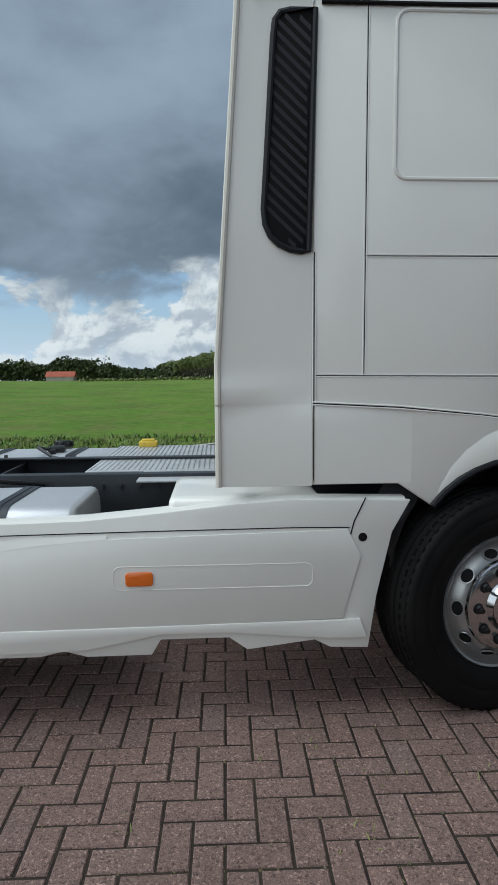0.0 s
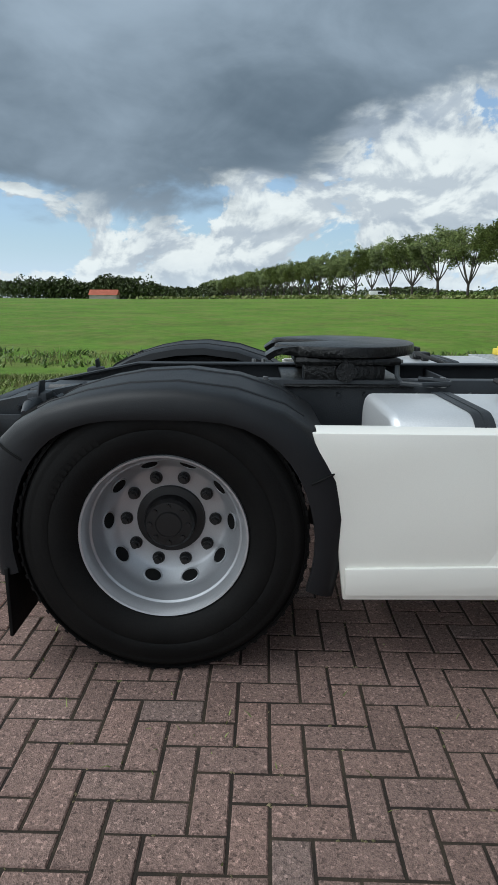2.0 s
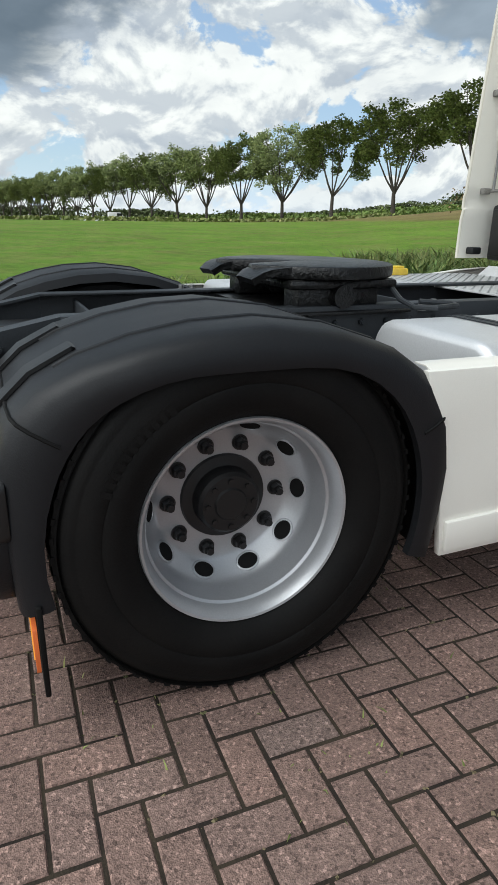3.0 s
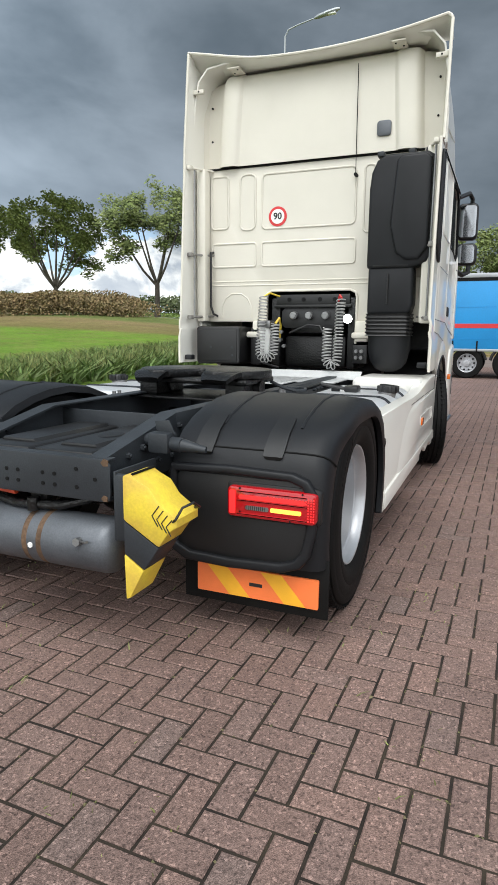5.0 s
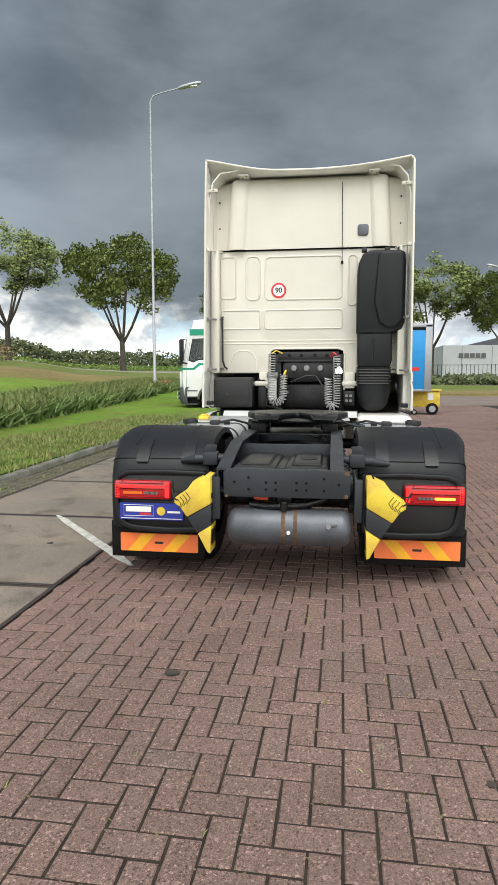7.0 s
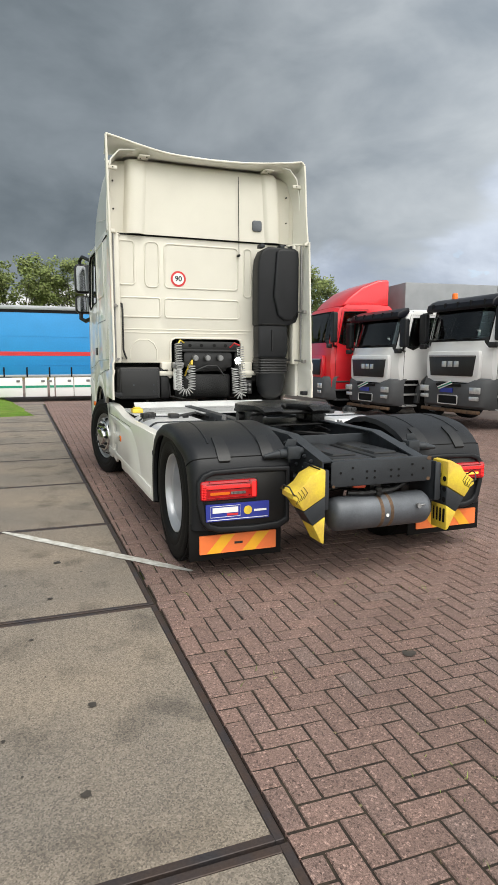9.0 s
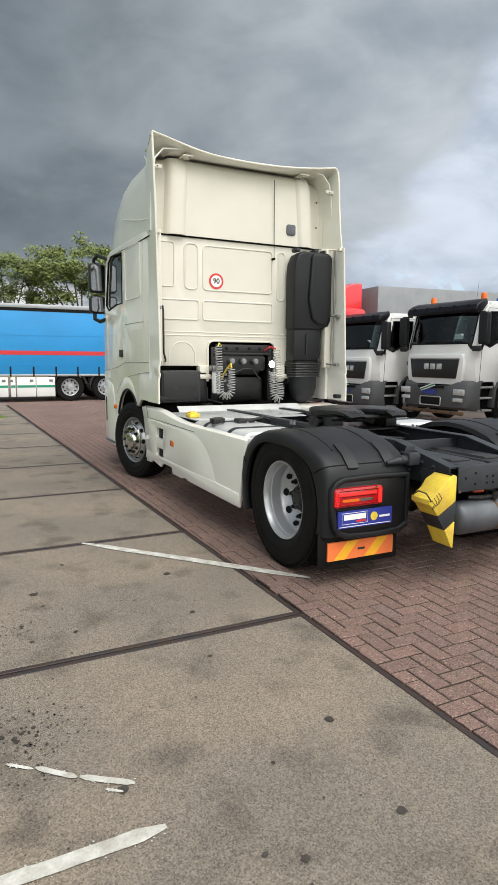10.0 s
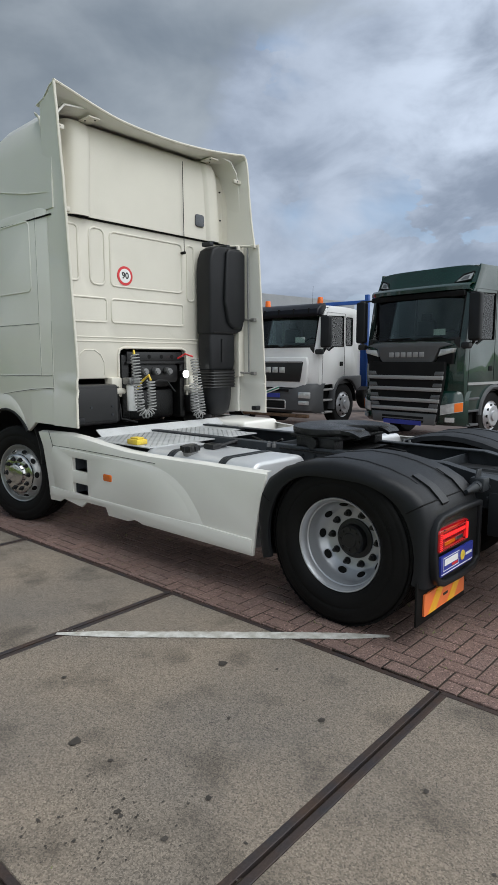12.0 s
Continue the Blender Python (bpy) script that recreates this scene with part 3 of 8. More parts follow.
mark(((-2.45, 1.19), (-1.15, -0.34)), 0.082, "worn white painted line across slab and bricks")
for p, q, wd in (((-3.30, -1.56), (-3.21, -1.635), 0.016), ((-3.20, -1.63), (-3.07, -1.755), 0.028), ((-3.06, -1.755), (-2.885, -1.88), 0.032), ((-2.99, -1.865), (-2.935, -1.905), 0.012)):
    mark((p, q), wd, "faded broken dash of white paint on concrete")
mark(((-3.52, -2.135), (-2.85, -2.13)), 0.062, "thick smear of white paint on concrete")
STAIN = mat("dark_oil_stain", (0.062, 0.052, 0.043), 0.6, 0, 0.2, 20, 60, 0.1)
sr = random.Random(8)
for x, y, s in ((-2.93, -1.893, 0.026), (-3.17, -1.357, 0.010), (-3.25, -1.43, 0.012), (-3.14, -1.50, 0.009), (-3.222, -1.38, 0.013), (-3.30, -1.375, 0.014), (-3.17, -1.42, 0.009), (-3.20, -1.46, 0.008), (-2.37, -2.0, 0.011), (-2.5, -2.45, 0.016), (-2.61, -2.38, 0.012), (-2.09, -2.42, 0.02), (-2.83, -0.5, 0.013), (-3.07, -0.53, 0.014), (-2.01, -1.85, 0.026), (-2.05, 0.18, 0.028), (-2.13, -0.53, 0.018), (-2.97, 0.18, 0.035), (-2.25, -1.1, 0.014), (-3.1, -0.3, 0.015), (-2.7, 0.7, 0.015), (-2.4, -0.2, 0.010), (0.89, -2.57, 0.02), (-0.42, -1.93, 0.04)):
    pts = [(x + s * sr.uniform(0.6, 1.2) * math.cos(a * 0.7), y + s * sr.uniform(0.6, 1.2) * math.sin(a * 0.7)) for a in range(9)]
    bm = bmesh.new()
    bm.faces.new([bm.verts.new((px, py, 0.0052)) for px, py in pts])
    bmesh.ops.recalc_face_normals(bm, faces=bm.faces[:])
    solo("stain", bm, STAIN, "dark oily spot on the paving", "stain", kind="structure")
# grit, pits and tyre crumbs scattered over the concrete
pr = random.Random(17)
pv, pf = [], []
for k in range(420):
    if k < 170:
        x, y = pr.gauss(-3.2, 0.12), pr.gauss(-1.40, 0.16)
    elif k < 250:
        x, y = pr.gauss(-3.15, 0.14), pr.gauss(-0.30, 0.14)
    else:
        x, y = pr.uniform(-3.45, -1.6), pr.uniform(-4.4, 5.0)
    if not -3.46 < x < -1.6:
        continue
    q, o, n = pr.uniform(0.002, 0.006) * (2.2 if pr.random() < 0.08 else 1.0), len(pv), pr.randint(5, 7)
    for j in range(n):
        g = math.tau * j / n
        pv.append((x + q * pr.uniform(0.5, 1.5) * math.cos(g), y + q * pr.uniform(0.5, 1.5) * math.sin(g), 0.0045))
    pf.append(tuple(range(o, o + n)))
d = bpy.data.meshes.new("concrete_pits")
d.from_pydata(pv, [], pf)
d.materials.append(STAIN)
tagged(new("concrete_pits", d), "dark pits and grit on the concrete slabs", "dirt", kind="stuff")

# ---- the white tractor truck ----
truck = thing("tractor_truck", "white two-axle tractor truck with high sleeper cab, parked on brick paving", "truck")


def wheel(x, y, side, front):
    """One wheel: steel rim deep-dished at the rear axle and bulging with polished cover in front."""
    R = 0.492 if front else 0.505
    c = (x, y, R)
    prof = [(0.288, -0.27), (0.32, -0.285), (0.39, -0.29), (0.455, -0.275), (0.484, -0.24), (R, -0.20)]
    for k in range(5):
        h = -0.19 + k * 0.045
        prof += [(R, h), (R, h + 0.03), (R - 0.012, h + 0.033), (R - 0.012, h + 0.042)]
    prof += [(0.491, 0.018), (0.478, 0.034), (0.462, 0.042), (0.455, 0.0405), (0.450, 0.043), (0.42, 0.049), (0.395, 0.049), (0.391, 0.0465), (0.386, 0.049), (0.35, 0.045), (0.32, 0.034), (0.302, 0.016), (0.288, 0.0)]
    w = part("wheel", lathe(bmesh.new(), prof, c, side, 88), RUBBER, truck, "black worn truck tyre on a steel rim", 40)
    tread = bmesh.new()
    for k in range(64):
        a = math.tau * k / 64
        for h in (-0.165, 0.0):
            m = Matrix.Translation(c) @ Matrix.Rotation(a, 4, "X") @ Matrix.Translation((h * side, 0, R - 0.002))
            bx(tread, -0.025, 0.025, -0.008, 0.008, -0.004, 0.005, 0, m=m)
    part("tread", tread, RUBBER, w)["kind"] = "stuff"
    # raised bars round the sidewall where moulded writing stands
    bars = bmesh.new()
    for a0, n in ((0.55, 11), (3.6, 9)):
        for k in range(n):
            m = Matrix.Translation(c) @ Matrix.Rotation(a0 + 0.062 * k, 4, "X") @ Matrix.Translation((0.0492 * side, 0, 0.405))
            bx(bars, -0.0014, 0.0014, -0.008, 0.008, -0.014, 0.014, 0, m=m)
    part("moulded_marks", bars, RUBBER, w)["kind"] = "stuff"
    if front:
        rp = [(0.289, -0.02), (0.299, 0.012), (0.294, 0.021), (0.285, 0.016), (0.275, -0.02), (0.262, -0.03), (0.252, -0.022), (0.236, 0.012), (0.216, 0.03), (0.19, 0.036), (0.135, 0.037)]
        nut_r, nut_x, hole_r, hole_x, tilt = 0.155, 0.050, 0.232, 0.018, -52
    else:
        rp = [(0.289, -0.02), (0.2985, 0.010), (0.295, 0.019), (0.288, 0.017), (0.281, 0.004), (0.274, -0.012), (0.271, -0.034), (0.264, -0.040), (0.260, -0.105), (0.256, -0.122), (0.246, -0.136), (0.214, -0.176), (0.198, -0.185), (0.115, -0.186)]
        nut_r, nut_x, hole_r, hole_x, tilt = 0.1675, -0.186, 0.231, -0.155, 52
    part("rim", lathe(bmesh.new(), rp, c, side, 88), SILVER if not front else RIMF, w, "silver steel rim with hand holes", 40)
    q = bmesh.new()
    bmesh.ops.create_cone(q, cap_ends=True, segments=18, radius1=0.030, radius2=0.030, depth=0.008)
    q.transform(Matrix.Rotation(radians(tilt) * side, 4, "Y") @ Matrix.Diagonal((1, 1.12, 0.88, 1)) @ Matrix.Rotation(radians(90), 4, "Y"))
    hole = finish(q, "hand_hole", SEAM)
    lipm = bmesh.new()
    ring = [Vector((0.0, 0.034 * math.cos(math.tau * k / 18), 0.027 * math.sin(math.tau * k / 18))) for k in range(18)]
    tube(lipm, ring, 0.0035, 6, True)
    lipm.transform(Matrix.Rotation(radians(tilt) * side, 4, "Y") @ Matrix.Translation((0.003 * side, 0, 0)))
    lip_d = finish(lipm, "hole_lip", SILVER if not front else RIMF)
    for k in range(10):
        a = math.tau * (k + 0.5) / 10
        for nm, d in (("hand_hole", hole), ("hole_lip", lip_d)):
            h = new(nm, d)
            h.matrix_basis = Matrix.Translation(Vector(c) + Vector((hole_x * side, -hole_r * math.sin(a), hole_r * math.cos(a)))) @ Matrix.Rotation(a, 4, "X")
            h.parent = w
    hubm = bmesh.new()
    if front:
        lathe(hubm, [(0.205, nut_x - 0.016), (0.200, nut_x - 0.004), (0.190, nut_x + 0.002), (0.116, nut_x + 0.006), (0.108, nut_x + 0.014), (0.100, nut_x + 0.034), (0.085, nut_x + 0.040), (0.03, nut_x + 0.043), (0.0, nut_x + 0.043)], c, side, 40)
        part("hub_cover", hubm, CHROME, w, "polished hub cover")
    else:
        lathe(hubm, [(0.130, nut_x), (0.127, nut_x + 0.012), (0.098, nut_x + 0.016), (0.093, nut_x + 0.058), (0.084, nut_x + 0.068), (0.05, nut_x + 0.070), (0.045, nut_x + 0.076), (0.0, nut_x + 0.077)], c, side, 40)
        hb = part("hub", hubm, PLAST2, w, "dull black wheel hub")
        stud = finish(cyl(bmesh.new(), (0, 0, 0), (0.010 * side, 0, 0), 0.009, None, 6), "hub_bolt", PLAST2)
        for k in range(8):
            a = math.tau * k / 8
            o = new("hub_bolt", stud)
            o.location = Vector(c) + Vector(((nut_x + 0.066) * side, 0.070 * math.cos(a), 0.070 * math.sin(a)))
            o.parent = hb
    nutm = bmesh.new()
    nl = 0.030 if not front else 0.024
    cyl(nutm, (0, 0, 0), (0.006 * side, 0, 0), 0.024, None, 16)
    cyl(nutm, (0, 0, 0), (nl * side, 0, 0), 0.019, 0.017, 6)
    cyl(nutm, (nl * side, 0, 0), ((nl + 0.014) * side, 0, 0), 0.011, None, 8)
    d = finish(nutm, "wheel_nut", PLAST2)
    for k in range(10):
        a = math.tau * k / 10
        n = new("wheel_nut", d)
        n.location = Vector(c) + Vector((nut_x * side, nut_r * math.cos(a), nut_r * math.sin(a)))
        n.parent = w
    if front:
        w.matrix_basis = Matrix.Translation(c) @ Matrix.Rotation(radians(STEER), 4, "Z") @ Matrix.Translation(-Vector(c))
    return w


RIMF = mat("satin_front_rim", (0.46, 0.46, 0.45), 0.3, 0.75, 0.08, 5, 150, 0.03)
STEER = 14
AXLE = {1: 0.055, -1: 0.01}
RW = 1.176
for side in (1, -1):
    wheel(RW * side, AXLE[side], side, False)
    wheel(1.20 * side, 3.87, side, True)
    inner = bmesh.new()
    lathe(inner, [(0.30, -0.3), (0.46, -0.3), (0.505, -0.26), (0.505, -0.03), (0.46, 0.0), (0.3, 0.0)], (0.85 * side, AXLE[side], 0.505), side, 48)
    part("inner_tyre", inner, RUBBER, truck)
axle = cyl(bmesh.new(), (-0.95, 0.03, 0.505), (0.95, 0.03, 0.505), 0.09)
lathe(axle, [(0.0, -0.2), (0.16, -0.17), (0.21, 0.0), (0.16, 0.17), (0.0, 0.2)], (0, 0, 0.505), 1, 32)
part("axle", axle, GREASE, truck)
part("front_axle", cyl(bmesh.new(), (-0.95, 3.85, 0.5), (0.95, 3.85, 0.5), 0.07), GREASE, truck)

# frame rails, crossmembers and running gear
for side in (1, -1):
    rail = bmesh.new()
    x = 0.40 * side
    sec = [(x, 0.69), (x - 0.085 * side, 0.69), (x - 0.085 * side, 0.70), (x - 0.012 * side, 0.70), (x - 0.012 * side, 0.945), (x - 0.085 * side, 0.945), (x - 0.085 * side, 0.955), (x, 0.955)]
    ext(rail, sec, "y", -0.30, 5.0, 0.002)
    end = ext(bmesh.new(), sec, "y", -0.87, -0.30, 0)
    for v in end.verts:
        if v.co.y < -0.8 and v.co.z > 0.9:
            v.co.z -= 0.118
    absorb(rail, end)
    r = part("frame_rail", rail, CHASSIS, truck, "dark grey steel chassis rail")
    bolt = bmesh.new()
    cyl(bolt, (0, 0, 0), (0.016 * side, 0, 0), 0.014, None, 6)
    cyl(bolt, (0.014 * side, 0, 0), (0.024 * side, 0, 0), 0.008, None, 8)
    d = finish(bolt, "bolt", CHASSIS)
    spots = [(-0.72 + 0.11 * k, 0.82 + 0.018 * k) for k in range(5)] + [(-0.74 + 0.13 * k, 0.76) for k in range(5)] + [(0.75 + 0.12 * k, 0.89) for k in range(7)] + [(2.0 + 0.1 * k, 0.89) for k in range(9)]
    for y, z in spots:
        o = new("bolt", d)
        o.location, o.parent = (x, y, z), r
cross = E([(-0.372, 0.675), (-0.345, 0.665), (0.375, 0.665), (0.405, 0.675), (0.41, 0.70), (0.41, 0.815), (0.385, 0.838), (-0.36, 0.838), (-0.38, 0.825), (-0.38, 0.69)], "y", -0.905, -0.893, 0.004)
bx(cross, -0.365, 0.395, -0.895, -0.84, 0.828, 0.838, 0.003)
bx(cross, -0.365, 0.395, -0.895, -0.84, 0.665, 0.675, 0.003)
cm = part("rear_crossmember", cross, CHASSIS, truck, "grey steel end crossmember with bolt holes")
cm.location.x = 0.03
d = finish(cyl(bmesh.new(), (0, 0.002, 0), (0, -0.0035, 0), 0.0085, None, 12), "bolt_hole", SEAM)
for x, z in ((-0.31, 0.76), (-0.22, 0.79), (-0.22, 0.715), (-0.11, 0.76), (-0.11, 0.715), (-0.05, 0.76), (-0.05, 0.715), (0.08, 0.76), (0.08, 0.715), (0.14, 0.76), (0.14, 0.715), (0.25, 0.79), (0.25, 0.715), (0.34, 0.755)):
    o = new("bolt_hole", d)
    o.location, o.parent = (x, -0.905, z), cm
for x, z, s in ((0.39, 0.825, 0.022), (0.385, 0.68, 0.018), (-0.36, 0.67, 0.014)):
    part("rust_patch", ext(bmesh.new(), [(x - s, z), (x - s * 0.3, z + s * 0.8), (x + s * 0.7, z + s * 0.5), (x + s * 0.6, z - s * 0.5), (x - s * 0.4, z - s * 0.6)], "y", -0.9075, -0.905), RUST, cm)
for side in (1, -1):
    br = bmesh.new()
    x0, x1 = (0.435, 0.485) if side > 0 else (-0.45, -0.40)
    bx(br, x0, x1, -0.92, -0.89, 0.52, 0.79, 0.01)
    bx(br, x0, x0 + 0.012, -0.92, -0.62, 0.52, 0.80, 0.004)
    part("end_bracket", br, CHASSIS, truck, "grey steel bracket plate").location.x = 0.03
for y in (-0.15, 1.35, 2.3, 3.1):
    part("crossmember", bx(B(-0.39, 0.39, y - 0.05, y + 0.05, 0.72, 0.735, 0.004), -0.39, 0.39, y - 0.008, y + 0.008, 0.72, 0.92, 0.004), CHASSIS, truck)
cover = bmesh.new()
for s in (-1, 1):
    ext(cover, [(0.03 * s, 0.845), (0.30 * s, 0.845), (0.325 * s, 0.80), (0.33 * s, 0.78), (0.02 * s, 0.78)], "y", -0.83, -0.10, 0.02, 2)
    ext(cover, [(0.08 * s, 0.86), (0.25 * s, 0.86), (0.27 * s, 0.84), (0.06 * s, 0.84)], "y", -0.74, -0.18, 0.008)
bx(cover, -0.03, 0.03, -0.80, -0.10, 0.78, 0.835, 0.01)
part("axle_cover", cover, PLAST2, truck, "ribbed black plastic cover between chassis rails")
part("axle_cover_badge", lathe(bmesh.new(), [(0.055, 0), (0.05, 0.004), (0.0, 0.004)], (0, 0, 0), 1, 28), PLAST, truck).matrix_basis = Matrix.Translation((0.17, -0.5, 0.861)) @ Matrix.Rotation(radians(-90), 4, "Y") @ Matrix.Diagonal((1, 1.4, 1, 1))
tank = lathe(bmesh.new(), [(0.0, -0.395), (0.05, -0.392), (0.09, -0.38), (0.112, -0.355), (0.118, -0.33), (0.118, 0.33), (0.112, 0.355), (0.09, 0.38), (0.05, 0.392), (0.0, 0.395)], (0.03, -0.83, 0.465), 1, 40)
at = part("air_tank", tank, TANKG, truck, "weathered grey compressed air tank", 40)
at.location.x = 0.03
for x in (0.0, 0.075):
    part("rust_stain_band", lathe(bmesh.new(), [(0.1184, -0.013), (0.119, 0.0), (0.1184, 0.013)], (x, -0.83, 0.465), 1, 40), RUST, at)
part("drain_plug", cyl(cyl(bmesh.new(), (0.28, -0.93, 0.50), (0.28, -0.965, 0.505), 0.018, None, 6), (0.28, -0.94, 0.50), (0.33, -0.96, 0.51), 0.006), STEEL, at)
part("weld_dot", cyl(bmesh.new(), (0.035, -0.945, 0.455), (0.035, -0.952, 0.455), 0.012, None, 12), PAPER, at)
gear = tube(bmesh.new(), [(-0.22, -0.84, 0.61), (-0.12, -0.86, 0.60), (0.0, -0.87, 0.605), (0.13, -0.86, 0.615), (0.24, -0.82, 0.64), (0.34, -0.78, 0.70)], 0.019, 10)
bx(gear, -0.05, 0.05, -0.85, -0.75, 0.60, 0.70, 0.02)
cyl(gear, (0.0, -0.88, 0.585), (0.0, -0.88, 0.64), 0.025)
bx(gear, -0.33, -0.15, -0.80, -0.6, 0.63, 0.70, 0.02)
tube(gear, [(-0.33, -0.7, 0.6), (-0.2, -0.72, 0.62), (0.2, -0.7, 0.6), (0.3, -0.5, 0.6)], 0.015, 8)
part("coupling_pipe", gear, GREASE, truck, "black pipes and valve under the crossmember").location.x = 0.03
part("red_air_coupling", cyl(bmesh.new(), (-0.16, -0.86, 0.66), (-0.07, -0.865, 0.655), 0.018, None, 10, 0.005), mat("faded_red_plastic", (0.6, 0.08, 0.03), 0.4), truck)
clut = bmesh.new()
rnd = random.Random(4)
for k in range(26):
    y0 = rnd.uniform(-0.3, 2.6)
    x0, x1 = rnd.uniform(-0.33, 0.33), rnd.uniform(-0.33, 0.33)
    z0 = rnd.uniform(0.74, 0.93)
    tube(clut, [(x0, y0, z0), ((x0 + x1) / 2, y0 + 0.15, z0 + rnd.uniform(-0.08, 0.05)), (x1, y0 + rnd.uniform(0.2, 0.6), z0 - 0.02)], rnd.uniform(0.006, 0.016), 6)
part("cable_loom", clut, PLAST2, truck, "black air lines and cables between the rails")
drv = cyl(bmesh.new(), (0, 0.2, 0.56), (0, 2.9, 0.75), 0.055)
for s in (-1, 1):
    cyl(drv, (0.52 * s, 0.28, 0.45), (0.52 * s, 0.34, 0.92), 0.035)
    cyl(drv, (0.55 * s, 0.30, 0.62), (0.55 * s, 0.335, 0.90), 0.05)
    lathe(drv, [(0.0, 0.12), (0.12, 0.11), (0.14, 0.0), (0.12, -0.11), (0.0, -0.12)], (0.50 * s, -0.28, 0.62), 1, 24)
    bx(drv, 0.44 * s, 0.56 * s, -0.55, 0.5, 0.50, 0.56, 0.01)
part("suspension", drv, GREASE, truck, "greasy propshaft, dampers and air springs")

# fifth wheel
fw = bmesh.new()
out = []
for k in range(-62, 243, 8):
    a = radians(k)
    out.append((0.02 + 0.475 * math.cos(a), 0.76 + 0.40 * math.sin(a)))
out += [(-0.13, 0.42), (-0.06, 0.60), (0.0, 0.70), (0.04, 0.70), (0.10, 0.60), (0.17, 0.42)]
ext(fw, out, "z", 1.10, 1.155, 0.012)
for s in (-1, 1):
    loft(fw, [[(0.02 + (0.13 + w) * s, y, z), (0.02 + 0.2 * s, y, z + 0.006), (0.02 + (0.38 - w * 1.5) * s, y, z)] for y, z, w in ((0.52, 1.15, 0.0), (0.44, 1.142, 0.005), (0.40, 1.128, 0.012), (0.36, 1.10, 0.03))], 0.03)
bx(fw, -0.40, 0.44, 0.50, 1.02, 1.06, 1.10, 0.02)
f5 = part("fifth_wheel", fw, GREASE, truck, "greasy black fifth wheel coupling plate")
f5.matrix_basis = Matrix.Translation((0, 0.03, -0.035)) @ Matrix.Translation((0.02, 0.72, 1.0)) @ Matrix.Diagonal((0.93, 0.93, 0.92, 1)) @ Matrix.Translation((-0.02, -0.72, -1.0))
ped = bmesh.new()
for s in (-1, 1):
    bx(ped, 0.26 * s, 0.40 * s, 0.55, 0.95, 0.97, 1.08, 0.015)
    cyl(ped, (0.24 * s, 0.75, 1.03), (0.45 * s, 0.75, 1.03), 0.05)
bx(ped, -0.47, 0.47, 0.45, 1.08, 0.956, 0.97, 0.003)
part("pedestal", ped, GREASE, f5)
d = finish(cyl(cyl(bmesh.new(), (0, 0, 0), (0, 0, 0.03), 0.022, None, 6), (0, 0, 0.03), (0, 0, 0.05), 0.013), "mount_bolt", STEEL)
for x in (-0.44, 0.44):
    for y in (0.30, 0.36, 1.16, 1.22):
        o = new("mount_bolt", d)
        o.location, o.parent = (x, y, 0.957), f5
part("release_handle", tube(bmesh.new(), [(0.42, 1.0, 1.06), (0.52, 0.98, 1.02), (0.62, 0.98, 1.0), (0.66, 1.06, 1.0), (0.62, 1.2, 1.0), (0.56, 1.22, 1.0), (0.52, 1.08, 1.01)], 0.012, 8), CHASSIS, f5)

# rear fenders with lamps, clips and reflective plates
ARCH = [(0.60, 0.30), (0.63, 0.45), (0.645, 0.60), (0.625, 0.74), (0.55, 0.87), (0.42, 0.955), (0.25, 1.010), (0.05, 1.035), (-0.12, 1.027), (-0.27, 1.0), (-0.40, 0.96), (-0.50, 0.908), (-0.578, 0.835), (-0.606, 0.74), (-0.606, 0.55), (-0.592, 0.36)]


def arch_normals():
    res = []
    for i in range(len(ARCH)):
        a, b = ARCH[max(0, i - 1)], ARCH[min(len(ARCH) - 1, i + 1)]
        d = Vector((b[0] - a[0], b[1] - a[1])).normalized()
        res.append(Vector((d.y, -d.x)))
    return res


NRM = arch_normals()
# cross-section: distance across the truck, share of the drop to the wheel opening
SECTION = ((0.56, 0.0), (0.80, 0.0), (1.10, 0.0), (1.18, 0.04), (1.215, 0.13), (1.235, 0.32), (1.243, 0.58), (1.246, 0.82), (1.243, 1.0))


def arch_at(f):
    k = min(int(f), len(ARCH) - 2)
    w = f - k
    p = Vector(ARCH[k]).lerp(Vector(ARCH[k + 1]), w)
    return p, NRM[k].lerp(NRM[k + 1], w).normalized()


def drop(p):
    """Inward vector from the arch to the edge of the wheel opening."""
    d = p - Vector((0.0, 0.50))
    r = 0.432 + 0.088 * smooth(0.05, 0.9, abs(d.x) / d.length)
    return d * (r / d.length - 1.0)


